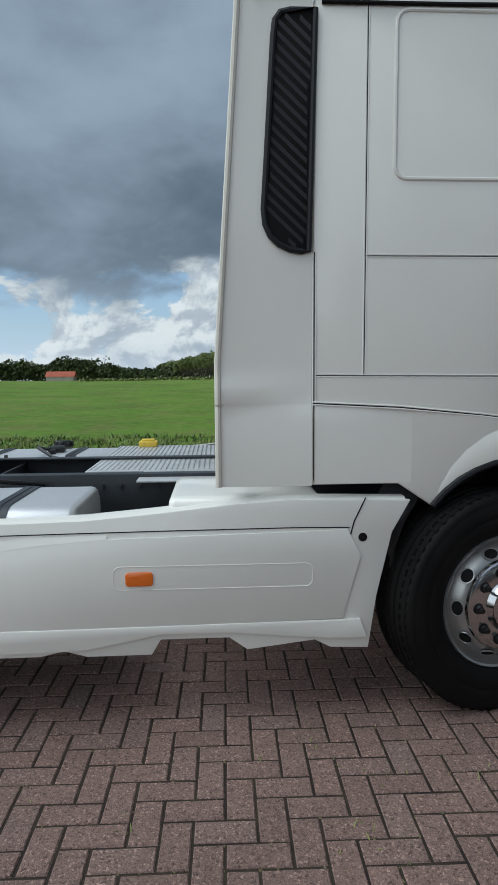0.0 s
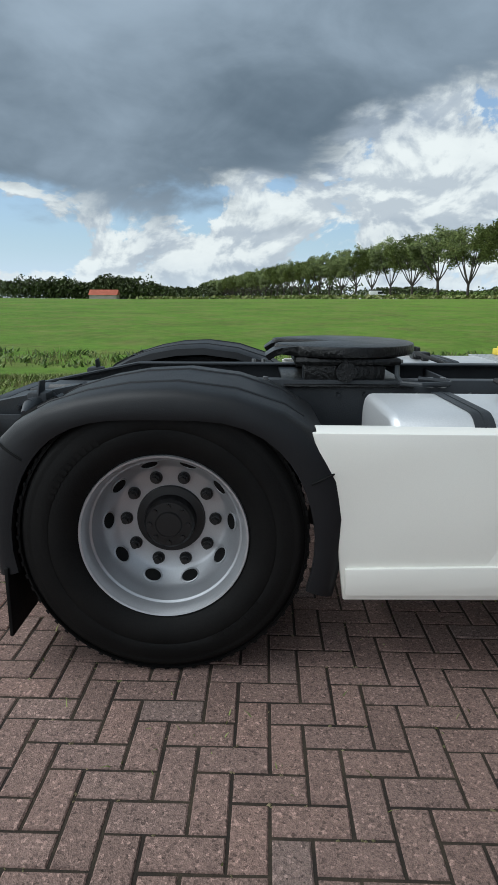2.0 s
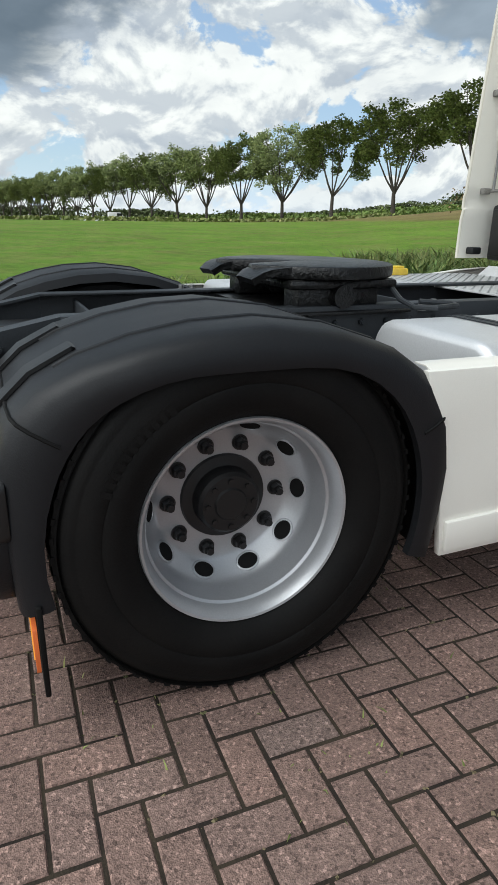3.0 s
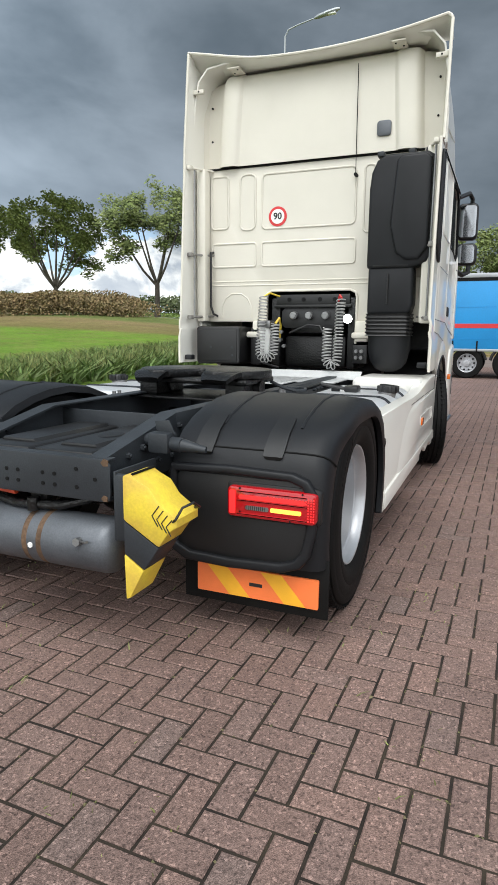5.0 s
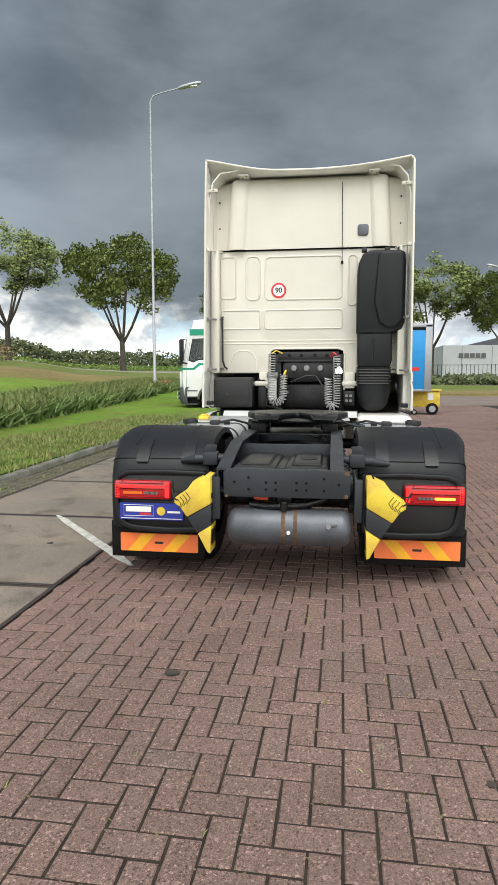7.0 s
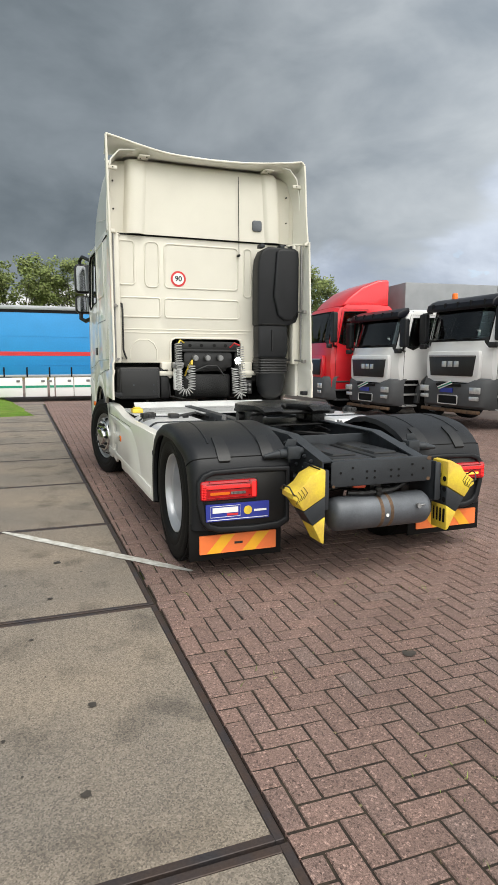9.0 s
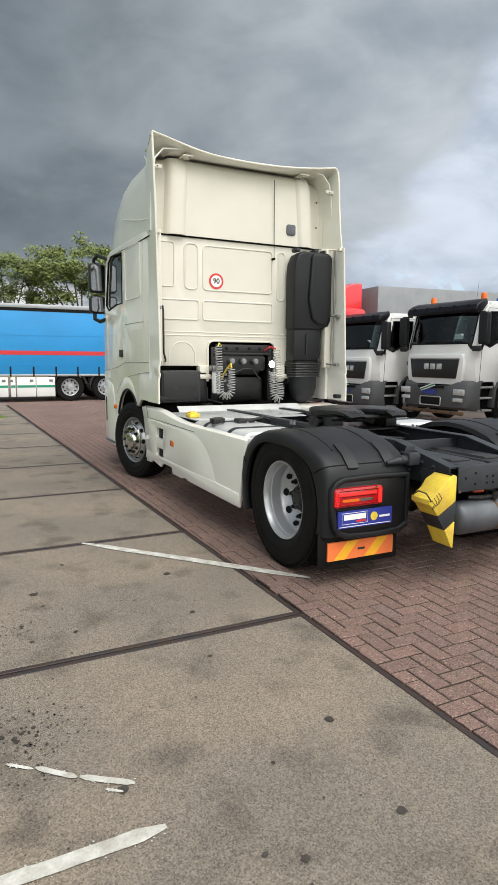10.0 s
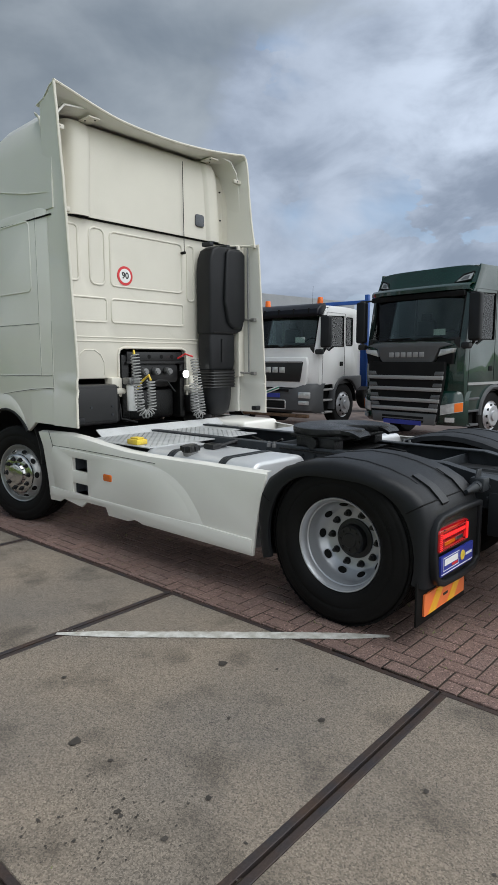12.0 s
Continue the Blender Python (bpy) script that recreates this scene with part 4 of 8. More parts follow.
for side in (1, -1):
    rows = []
    for f in range(31):
        p, n = arch_at(f / 2)
        d = drop(p)
        row = [(0.50 * side, *(p - n * 0.05)), (0.51 * side, *(p - n * 0.012))]
        tuck = 0.03 * smooth(-0.30, -0.54, p.x)
        row += [((x - tuck * smooth(0.8, 1.2, x)) * side, *(p + d * s)) for x, s in SECTION]
        row.append(((1.215 - tuck) * side, *(p + d * 0.99)))
        rows.append(row)
    fen = loft(bmesh.new(), rows, 0.006)
    fd = part("rear_fender", fen, PLAST, truck, "dark grey plastic rear wheel fender", 50)
    fd.location.y = AXLE[side]
    for x in (0.70, 1.06):
        pts = [arch_at(4.5 + 0.5 * k) for k in range(13)]
        part("ridge", tube(bmesh.new(), [(x * side, *(p + n * -0.003)) for p, n in pts], 0.009, 8), PLAST, fd)
    # seams of the three-piece cover
    for k in (3.2, 11.8):
        p, n = arch_at(k)
        d = drop(p)
        part("seam", tube(bmesh.new(), [(0.53 * side, *(p + n * 0.001))] + [((x + 0.001 - 0.03 * smooth(-0.30, -0.54, p.x) * smooth(0.8, 1.2, x)) * side, *(p + d * s + n * 0.001)) for x, s in SECTION[1:-1]], 0.0045, 6), SEAM, fd)
    for x in (0.66, 0.98):
        cb = bmesh.new()
        rows = []
        for k, w in ((9.9, 0.030), (9.96, 0.038), (10.5, 0.041), (11.0, 0.043), (11.75, 0.045), (12.1, 0.042), (12.2, 0.030)):
            p, n = arch_at(k)
            p = p + n * (0.012 if 9.93 < k < 12.15 else 0.003)
            rows.append([((x + dx) * side, *p) for dx in (-w, -w * 0.6, 0, w * 0.6, w)])
        loft(cb, rows, 0.010)
        part("clip", cb, PLAST2, fd, "black rubber fender clip")
    rear = bmesh.new()
    ext(rear, rrect(min(0.53 * side, 1.14 * side), max(0.53 * side, 1.14 * side), 0.37, 0.74, 0.05), "y", -0.6100, -0.5950, 0.004)
    part("lamp_carrier", rear, PLAST2, fd, "black plastic lamp carrier")
    lip_out = [(0.52, 0.775), (0.80, 0.784), (1.08, 0.776), (1.145, 0.752), (1.182, 0.70), (1.184, 0.55), (1.16, 0.43), (1.12, 0.378), (1.04, 0.350), (0.80, 0.337), (0.59, 0.345), (0.52, 0.385)]
    lip_in = [(0.548, 0.744), (0.80, 0.750), (1.065, 0.743), (1.118, 0.724), (1.143, 0.685), (1.143, 0.56), (1.122, 0.452), (1.09, 0.41), (1.03, 0.390), (0.80, 0.379), (0.61, 0.386), (0.548, 0.415)]
    part("carrier_lip", E([(x * side, z) for x, z in lip_out], "y", -0.634, -0.585, 0.011, 3, holes=[[(x * side, z) for x, z in lip_in]]), PLAST, fd, "raised frame round the lamp carrier", 50)
    flap = B(0.55 * side, 1.225 * side, -0.5520, -0.5380, 0.14, 0.40, 0.004)
    part("mud_flap", flap, RUBBER, fd, "black rubber mud flap")
    xa, xb = (0.62, 1.185) if side > 0 else (-1.155, -0.595)
    plate = part("reflective_plate", E(rrect(xa, xb, 0.186, 0.316, 0.006, 2), "y", -0.5650, -0.5540), ORANGE, fd, "orange and yellow diagonal reflective plate")
    for k in range(2):
        s0 = xa + 0.085 + 0.255 * k
        lean = 0.11 if side < 0 else -0.11
        p = [(s0 + 0.02 - lean / 2, 0.188), (s0 + 0.115 - lean / 2, 0.188), (s0 + 0.115 + lean / 2, 0.314), (s0 + 0.02 + lean / 2, 0.314)]
        p = [(min(max(x, xa + 0.002), xb - 0.002), z) for x, z in p]
        part("stripe", E(p, "y", -0.5675, -0.5650), AMBER_FILM, plate)
    part("maker_mark", E([((xa + xb) / 2 - 0.03, 0.243), ((xa + xb) / 2 + 0.03, 0.243), ((xa + xb) / 2 + 0.03, 0.258), ((xa + xb) / 2 - 0.03, 0.258)], "y", -0.5675, -0.5650), BLACKPRINT, plate)
    # tail lamp
    l0, l1 = (0.80, 1.188) if side > 0 else (-1.166, -0.765)
    lamp = part("tail_lamp", E(rrect(l0, l1, 0.575, 0.706, 0.02), "y", -0.6450, -0.5850, 0.01), REDLENS, fd, "lit red rear lamp cluster")
    part("lamp_housing", E(rrect(l0 - 0.012, l1 + 0.012, 0.562, 0.718, 0.025), "y", -0.6150, -0.5850, 0.004), PLAST2, lamp)
    u = lambda f: l0 + (l1 - l0) * (f if side > 0 else 1 - f)
    amber = AMBERLIT if side > 0 else AMBERLENS
    for f0, f1, z0, z1, mt, nm in ((0.50, 0.84, 0.612, 0.630, amber, "indicator_segment"), (0.22, 0.48, 0.612, 0.630, STEEL, "reverse_segment"), (0.03, 0.10, 0.590, 0.690, REDLIT, "lit_segment"), (0.14, 0.88, 0.656, 0.672, REDLIT, "lit_segment"), (0.12, 0.90, 0.684, 0.690, REDPAINT, "lens_rib"), (0.12, 0.90, 0.646, 0.652, REDPAINT, "lens_rib"), (0.12, 0.90, 0.588, 0.594, REDPAINT, "lens_rib")):
        a, b = sorted((u(f0), u(f1)))
        part(nm, E(rrect(a, b, z0, z1, 0.005, 2), "y", -0.6485, -0.6445), mt, lamp)
    dots = bmesh.new()
    for f in [0.47 + 0.035 * k for k in range(13)]:
        for z in (0.662, 0.673):
            bx(dots, u(f) - 0.0035, u(f) + 0.0035, -0.6475, -0.6445, z - 0.0035, z + 0.0035, 0.001, 1)
    for z in [0.592 + 0.011 * k for k in range(9)]:
        for f in (0.915, 0.945, 0.972):
            bx(dots, u(f) - 0.003, u(f) + 0.003, -0.6475, -0.6445, z - 0.003, z + 0.003, 0.001, 1)
    part("led_dots", dots, REDLIT, lamp, "rows of small red light dots")
    grid = bmesh.new()
    for k in range(11):
        bx(grid, u(0.215 + 0.022 * k) - 0.001, u(0.215 + 0.022 * k) + 0.001, -0.6495, -0.6485, 0.612, 0.630, 0)
    part("reflector_grid", grid, SEAM, lamp)
    for f, z in ((0.15, 0.60), (0.15, 0.70), (0.85, 0.70), (0.72, 0.582)):
        part("lens_screw", cyl(bmesh.new(), (u(f), -0.6445, z), (u(f), -0.648, z), 0.004, None, 8), SEAM, lamp)
    # stay with plug
    stay = cyl(bmesh.new(), (0.38 * side, -0.56, 0.865), (0.60 * side, -0.60, 0.86), 0.028, 0.032, 16)
    cyl(stay, (0.585 * side, -0.597, 0.86), (0.70 * side, -0.585, 0.845), 0.032, 0.014, 16)
    bx(stay, 0.44 * side, 0.54 * side, -0.63, -0.54, 0.82, 0.91, 0.012)
    ext(stay, [(0.46 * side, 0.90), (0.55 * side, 0.90), (0.52 * side, 0.96), (0.45 * side, 0.955)], "y", -0.58, -0.572, 0.002)
    part("fender_stay", stay, CHASSIS, truck, "grey fender stay with plastic end plug")
blue = part("company_plate", E(rrect(-1.13, -0.68, 0.432, 0.548, 0.004, 2), "y", -0.6330, -0.6180), BLUE, truck, "blue plate with white printed bars")
for x0, x1, z0, z1, mt in ((-1.085, -0.905, 0.488, 0.525, PAPER), (-0.985, -0.905, 0.468, 0.482, REDPAINT), (-1.12, -0.69, 0.440, 0.444, PAPER), (-0.79, -0.70, 0.483, 0.497, PAPER)):
    part("print_bar", E([(x0, z0), (x1, z0), (x1, z1), (x0, z1)], "y", -0.6350, -0.6330), mt, blue)
part("print_frame", tube(bmesh.new(), [(x, -0.6335, z) for x, z in ((-1.10, 0.46), (-0.89, 0.46), (-0.89, 0.535), (-1.10, 0.535))], 0.002, 4, True), PAPER, blue)
part("print_disc", cyl(bmesh.new(), (-0.835, -0.6330, 0.495), (-0.835, -0.6355, 0.495), 0.03, None, 24), YELLOW, blue)


# wheel chocks hung beside the chassis end
def chock(side):
    t = thing("wheel_chock", "yellow and black plastic wheel chock hanging on the chassis end", "wheel chock", "wheel chocks")
    o = 0.0 if side > 0 else 0.045
    f = lambda pts: [((x - o) * side, z) for x, z in pts]
    part("chock_body", E(f([(0.50, 0.80), (0.535, 0.805), (0.57, 0.785), (0.615, 0.765), (0.655, 0.71), (0.735, 0.655), (0.735, 0.625), (0.70, 0.60), (0.655, 0.535), (0.50, 0.625)]), "y", -0.965, -0.79, 0.01), YELLOW, t, "scuffed yellow wedge")
    part("band", E(f([(0.50, 0.622), (0.653, 0.533), (0.588, 0.435), (0.50, 0.49)]), "y", -0.96, -0.795, 0.005), CHASSIS, t, "dark grey band")
    body = t.children[0]
    for k in range(3):
        part("groove", tube(bmesh.new(), [((0.54 + 0.05 * k - o) * side, y, z - 0.045 * k) for y, z in ((-0.955, 0.806), (-0.80, 0.806))], 0.005, 6), SEAM, body)
    tip = part("tip", E(f([(0.50, 0.488), (0.586, 0.433), (0.525, 0.315), (0.505, 0.305)]), "y", -0.963, -0.792, 0.006), YELLOW, t, "yellow wedge tip")
    for k in range(4):
        part("slot", E(rrect(-0.95 + 0.038 * k, -0.928 + 0.035 * k, 0.36, 0.46, 0.008, 3), "x", (0.497 - o) * side, (0.4995 - o) * side), SEAM, tip)
    for i in range(3):
        for j in range(3):
            part("mould_hole", cyl(bmesh.new(), ((0.4995 - o) * side, -0.935 + 0.055 * i, 0.525 + 0.075 * j + 0.02 * (i % 2)), ((0.4965 - o) * side, -0.935 + 0.055 * i, 0.525 + 0.075 * j + 0.02 * (i % 2)), 0.02, None, 6), SEAM, body)
    for k in range(4):
        part("scuff", tube(bmesh.new(), [((0.66 + 0.018 * k - o) * side, -0.966, 0.70 - 0.016 * k), ((0.63 + 0.02 * k - o) * side, -0.9665, 0.66 - 0.012 * k), ((0.655 + 0.018 * k - o) * side, -0.966, 0.62 - 0.01 * k)], 0.0022, 5), BLACKPRINT, body)
    part("hook_wire", tube(bmesh.new(), [((x - o) * side, y, z) for x, y, z in ((0.70, -0.95, 0.63), (0.735, -0.975, 0.66), (0.75, -0.95, 0.70), (0.77, -0.9, 0.71), (0.77, -0.85, 0.68), (0.72, -0.80, 0.66))], 0.005, 6), PLAST2, t)
    t.location.x = 0.035
    return t


chock(1)
chock(-1)

# fuel tanks, side skirts, catwalk
for side in (1, -1):
    y0, y1 = (0.83, 2.02) if side > 0 else (0.72, 1.9)
    tk = E(rrect(min(0.55 * side, 1.19 * side), max(0.55 * side, 1.19 * side), 0.36, 0.985, 0.11, 6), "y", y0, y1, 0.03, 3)
    t = part("fuel_tank", tk, ALLOY, truck, "pale aluminium fuel tank")
    t.location.z = -0.05
    for y in (y0 + 0.31, y0 + 0.87):
        sec = rrect(min(0.545 * side, 1.195 * side), max(0.545 * side, 1.195 * side), 0.355, 0.991, 0.115, 6)
        sb = bmesh.new()
        tube(sb, [(px, y, pz) for px, pz in sec], 0.004, 4, True)
        loft(sb, [[(px, y + dy, pz) for px, pz in sec + sec[:1]] for dy in (-0.035, 0.035)], 0.004)
        part("strap", sb, CHASSIS, t, "dark steel tank strap")
    cp = cyl(bmesh.new(), (1.09 * side, 1.43, 0.955), (1.10 * side, 1.43, 1.0), 0.06, None, 24)
    part("filler_neck", cp, STEEL, t)
    cap = cyl(bmesh.new(), (1.10 * side, 1.43, 0.995), (1.105 * side, 1.43, 1.045), 0.068, 0.06, 24, 0.008)
    for k in range(8):
        a = math.tau * k / 8
        bx(cap, -0.012, 0.012, -0.012, 0.012, -0.02, 0.02, 0.004, m=Matrix.Translation((1.103 * side + 0.063 * math.cos(a), 1.43 + 0.063 * math.sin(a), 1.02)))
    part("filler_cap", cap, PLAST2, t, "black ribbed filler cap")
    part("tank_sender", tube(bx(B(0.80 * side, 0.90 * side, 1.38, 1.5, 0.985, 1.03, 0.015), 0.70 * side, 0.76 * side, 1.42, 1.46, 0.98, 1.02, 0.01), [(0.8 * side, 1.4, 1.01), (0.65 * side, 1.36, 1.04), (0.5 * side, 1.5, 0.99), (0.42 * side, 1.7, 0.96)], 0.012, 8), PLAST2, t)

def skirt(y, z):
    """Skirt outline drawn level, brought to the height and length of the truck."""
    f = (y - 0.6) / 2.8
    lo, hi = 0.326 + (0.309 - 0.326) * f, 0.892 + (0.955 - 0.892) * f
    lo0, hi0 = 0.318 + (0.245 - 0.318) * f, 0.955 + (0.95 - 0.955) * f
    return 0.556 + (y - 0.545) * 0.973, lo + (z - lo0) * (hi - lo) / (hi0 - lo0)


SK = [(0.545, 0.955), (1.2, 0.935), (1.8, 0.915), (2.1, 0.915), (2.4, 0.935), (2.75, 0.965), (3.0, 0.975), (3.52, 0.95), (3.44, 0.80), (3.375, 0.5), (3.34, 0.245), (3.17, 0.255), (3.10, 0.295), (2.80, 0.262), (2.72, 0.325), (2.42, 0.33), (2.38, 0.258), (2.10, 0.262), (2.0, 0.295), (1.9, 0.272), (0.67, 0.285), (0.645, 0.50), (0.60, 0.75)]
SK = [skirt(*p) for p in SK]
LS = {1: 0.0, -1: 0.02}
ARC = [(1.16, 0.42), (1.205, 0.50), (1.27, 0.59), (1.35, 0.68), (1.45, 0.75), (1.56, 0.80), (1.68, 0.832), (1.85, 0.848), (2.2, 0.846), (3.24, 0.825), (3.30, 0.70), (3.22, 0.40), (1.9, 0.40)]
ARC = [skirt(*p) for p in ARC]
for side in (1, -1):
    pock = [] if side > 0 else [rrect(2.62, 2.86, 0.645, 0.765, 0.012, 2), rrect(2.62, 2.86, 0.43, 0.535, 0.012, 2)]
    sk = part("side_skirt", E(SK, "x", 1.205 * side, 1.232 * side, 0.006, 2, holes=pock), WHITE, truck, "white side skirt panel with moulded arc")
    outer = ARC[:9]
    inner = [(1.27, 0.415), (1.30, 0.49), (1.355, 0.57), (1.425, 0.64), (1.515, 0.70), (1.61, 0.748), (1.72, 0.785), (1.88, 0.808), (2.2, 0.826)]
    inner = [skirt(*p) for p in inner]
    part("arc_slope", loft(bmesh.new(), [[(1.231 * side, *p) for p in outer], [(1.2335 * side, *Vector(p).lerp(Vector(q), 0.12)) for p, q in zip(outer, inner)], [(1.243 * side, *q) for q in inner]], 0.003), WHITE, sk)
    part("moulded_panel", E(inner + ARC[9:], "x", 1.230 * side, 1.243 * side, 0.002, 2, holes=pock), WHITE, sk)
    part("sill", E([skirt(*q) for q in [(0.672, 0.422), (1.2, 0.425), (1.9, 0.408), (3.3, 0.395), (3.335, 0.30), (3.15, 0.305), (2.72, 0.355), (2.42, 0.36), (2.1, 0.30), (1.9, 0.296), (0.676, 0.308)]], "x", 1.228 * side, 1.247 * side, 0.006, 2), WHITE, sk)
    part("top_rail", loft(bmesh.new(), [[(x * side, y, z + dz) for y, z in (skirt(*q) for q in ((0.56, 0.952), (1.2, 0.933), (1.8, 0.913), (2.1, 0.913), (2.4, 0.933), (2.75, 0.962), (3.0, 0.972), (3.5, 0.948)))] for x, dz in ((1.228, -0.02), (1.224, 0.0), (1.20, 0.012), (1.15, 0.012))], 0.004), WHITE, sk)
    part("groove", tube(bmesh.new(), [(1.2335 * side, *skirt(y, z)) for y, z in ((1.72, 0.862), (2.4, 0.853), (3.0, 0.842), (3.25, 0.832))], 0.0022, 6), SEAM, sk)
    part("front_seam", tube(bmesh.new(), [(1.233 * side, *skirt(y, z)) for y, z in ((3.32, 0.97), (3.27, 0.86), (3.255, 0.80))], 0.003, 6), SEAM, sk)
    if side > 0:
        part("lamp_recess", tube(bmesh.new(), [(1.2435 * side, y, z) for y, z in rrect(2.19, 3.03, 0.595, 0.695, 0.03)], 0.002, 6, True), WHITE, sk)
        part("plug_hole", cyl(bmesh.new(), (1.228, 3.245, 0.80), (1.2345, 3.245, 0.80), 0.019, None, 16), SEAM, sk)
    for p in pock:
        ya, yb, za, zb = 2.61, 2.87, min(q[1] for q in p), max(q[1] for q in p)
        box = bx(B(1.10 * side, 1.205 * side, ya, yb, za - 0.01, za, 0), 1.10 * side, 1.205 * side, ya, yb, zb, zb + 0.01, 0)
        bx(box, 1.10 * side, 1.11 * side, ya, yb, za, zb, 0)
        bx(box, 1.10 * side, 1.205 * side, ya, ya + 0.006, za, zb, 0)
        bx(box, 1.10 * side, 1.205 * side, yb - 0.006, yb, za, zb, 0)
        part("step_pocket", box, TANKG, sk, "grey step pocket")
        part("step_tread", B(1.12 * side, 1.236 * side, 2.60, 2.88, za - 0.018, za - 0.002, 0.003), WHITE, sk)
    ml = part("marker_lamp", E(rrect(2.24 + LS[side], 2.355 + LS[side], 0.612, 0.672, 0.015), "x", 1.238 * side, 1.252 * side, 0.004), AMBERLENS, sk, "amber side marker lamp")
    part("reflector_cell", E(rrect(2.255 + LS[side], 2.295 + LS[side], 0.627, 0.657, 0.006, 3), "x", 1.2515 * side, 1.2535 * side), AMBERLENS, ml)
    part("lamp_base", E(rrect(2.23 + LS[side], 2.365 + LS[side], 0.602, 0.682, 0.02), "x", 1.236 * side, 1.241 * side), SEAM, sk)
deck = bmesh.new()
bx(deck, -1.16, 0.18, 1.86, 2.72, 0.975, 0.985, 0.002)
bx(deck, 0.18, 0.52, 2.2, 2.72, 0.972, 0.983, 0.002)
ext(deck, [(2.72, 0.975), (2.82, 1.045), (2.825, 1.04), (2.73, 0.97)], "x", -1.0, 0.62)
dk = part("catwalk", deck, PLATE, truck, "pale checker-plate catwalk behind the cab")
dk.location.z = -0.045
dots = bmesh.new()
for i in range(42):
    for j in range(26):
        x, y = -1.13 + i * 0.031, 1.88 + j * 0.032
        a = radians(45 if (i + j) % 2 else -45)
        c, s = math.cos(a) * 0.011, math.sin(a) * 0.011
        n = Vector((-s, c)) * 0.3
        q = [dots.verts.new(v) for v in ((x - c, y - s, 0.9852), (x + n.x, y + n.y, 0.988), (x + c, y + s, 0.9852), (x - n.x, y - n.y, 0.988))]
        dots.faces.new(q)
part("tread_pattern", dots, PLATE, dk)
bat = E(rrect(0.62, 1.2, 0.76, 0.995, 0.05), "y", 2.42, 3.08, 0.03, 3)
part("battery_cover", bat, WHITE, truck, "white rounded cover under the cab corner").location.z = -0.02
yb = thing("yellow_block", "small yellow plastic block lying on the catwalk edge", "block")
yb.location.z = -0.045
part("block_body", bx(B(-1.15, -1.04, 2.02, 2.16, 0.986, 1.03, 0.008), -1.13, -1.06, 2.04, 2.14, 1.03, 1.045, 0.006), YELLOW, yb)

# ---- cab ----
HW = 1.215
AY, AZ, AR = 4.06, 0.63, 0.515
arch = [(AY + AR * math.cos(radians(a)), AZ + AR * math.sin(radians(a))) for a in range(143, 8, -9)]
SHIFT = {1: (0.0, -0.10, -0.015), -1: (-0.012, 0.0, 0.0)}
SIDE = [(3.12, 1.04), (3.14, 3.0), (3.3, 3.02), (4.9, 3.02), (5.12, 2.95), (5.25, 2.3), (5.32, 1.9), (5.34, 0.35), (4.68, 0.35), (4.62, 0.55)] + arch[::-1] + [(3.50, 1.04)]
WIN = [(4.28, 2.27), (4.28, 2.92), (4.82, 2.94), (4.98, 2.88), (5.14, 2.3), (5.0, 2.22), (4.6, 2.27)]
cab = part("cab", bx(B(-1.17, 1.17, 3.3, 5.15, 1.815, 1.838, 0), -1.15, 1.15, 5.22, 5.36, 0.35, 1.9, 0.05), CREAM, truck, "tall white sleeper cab")
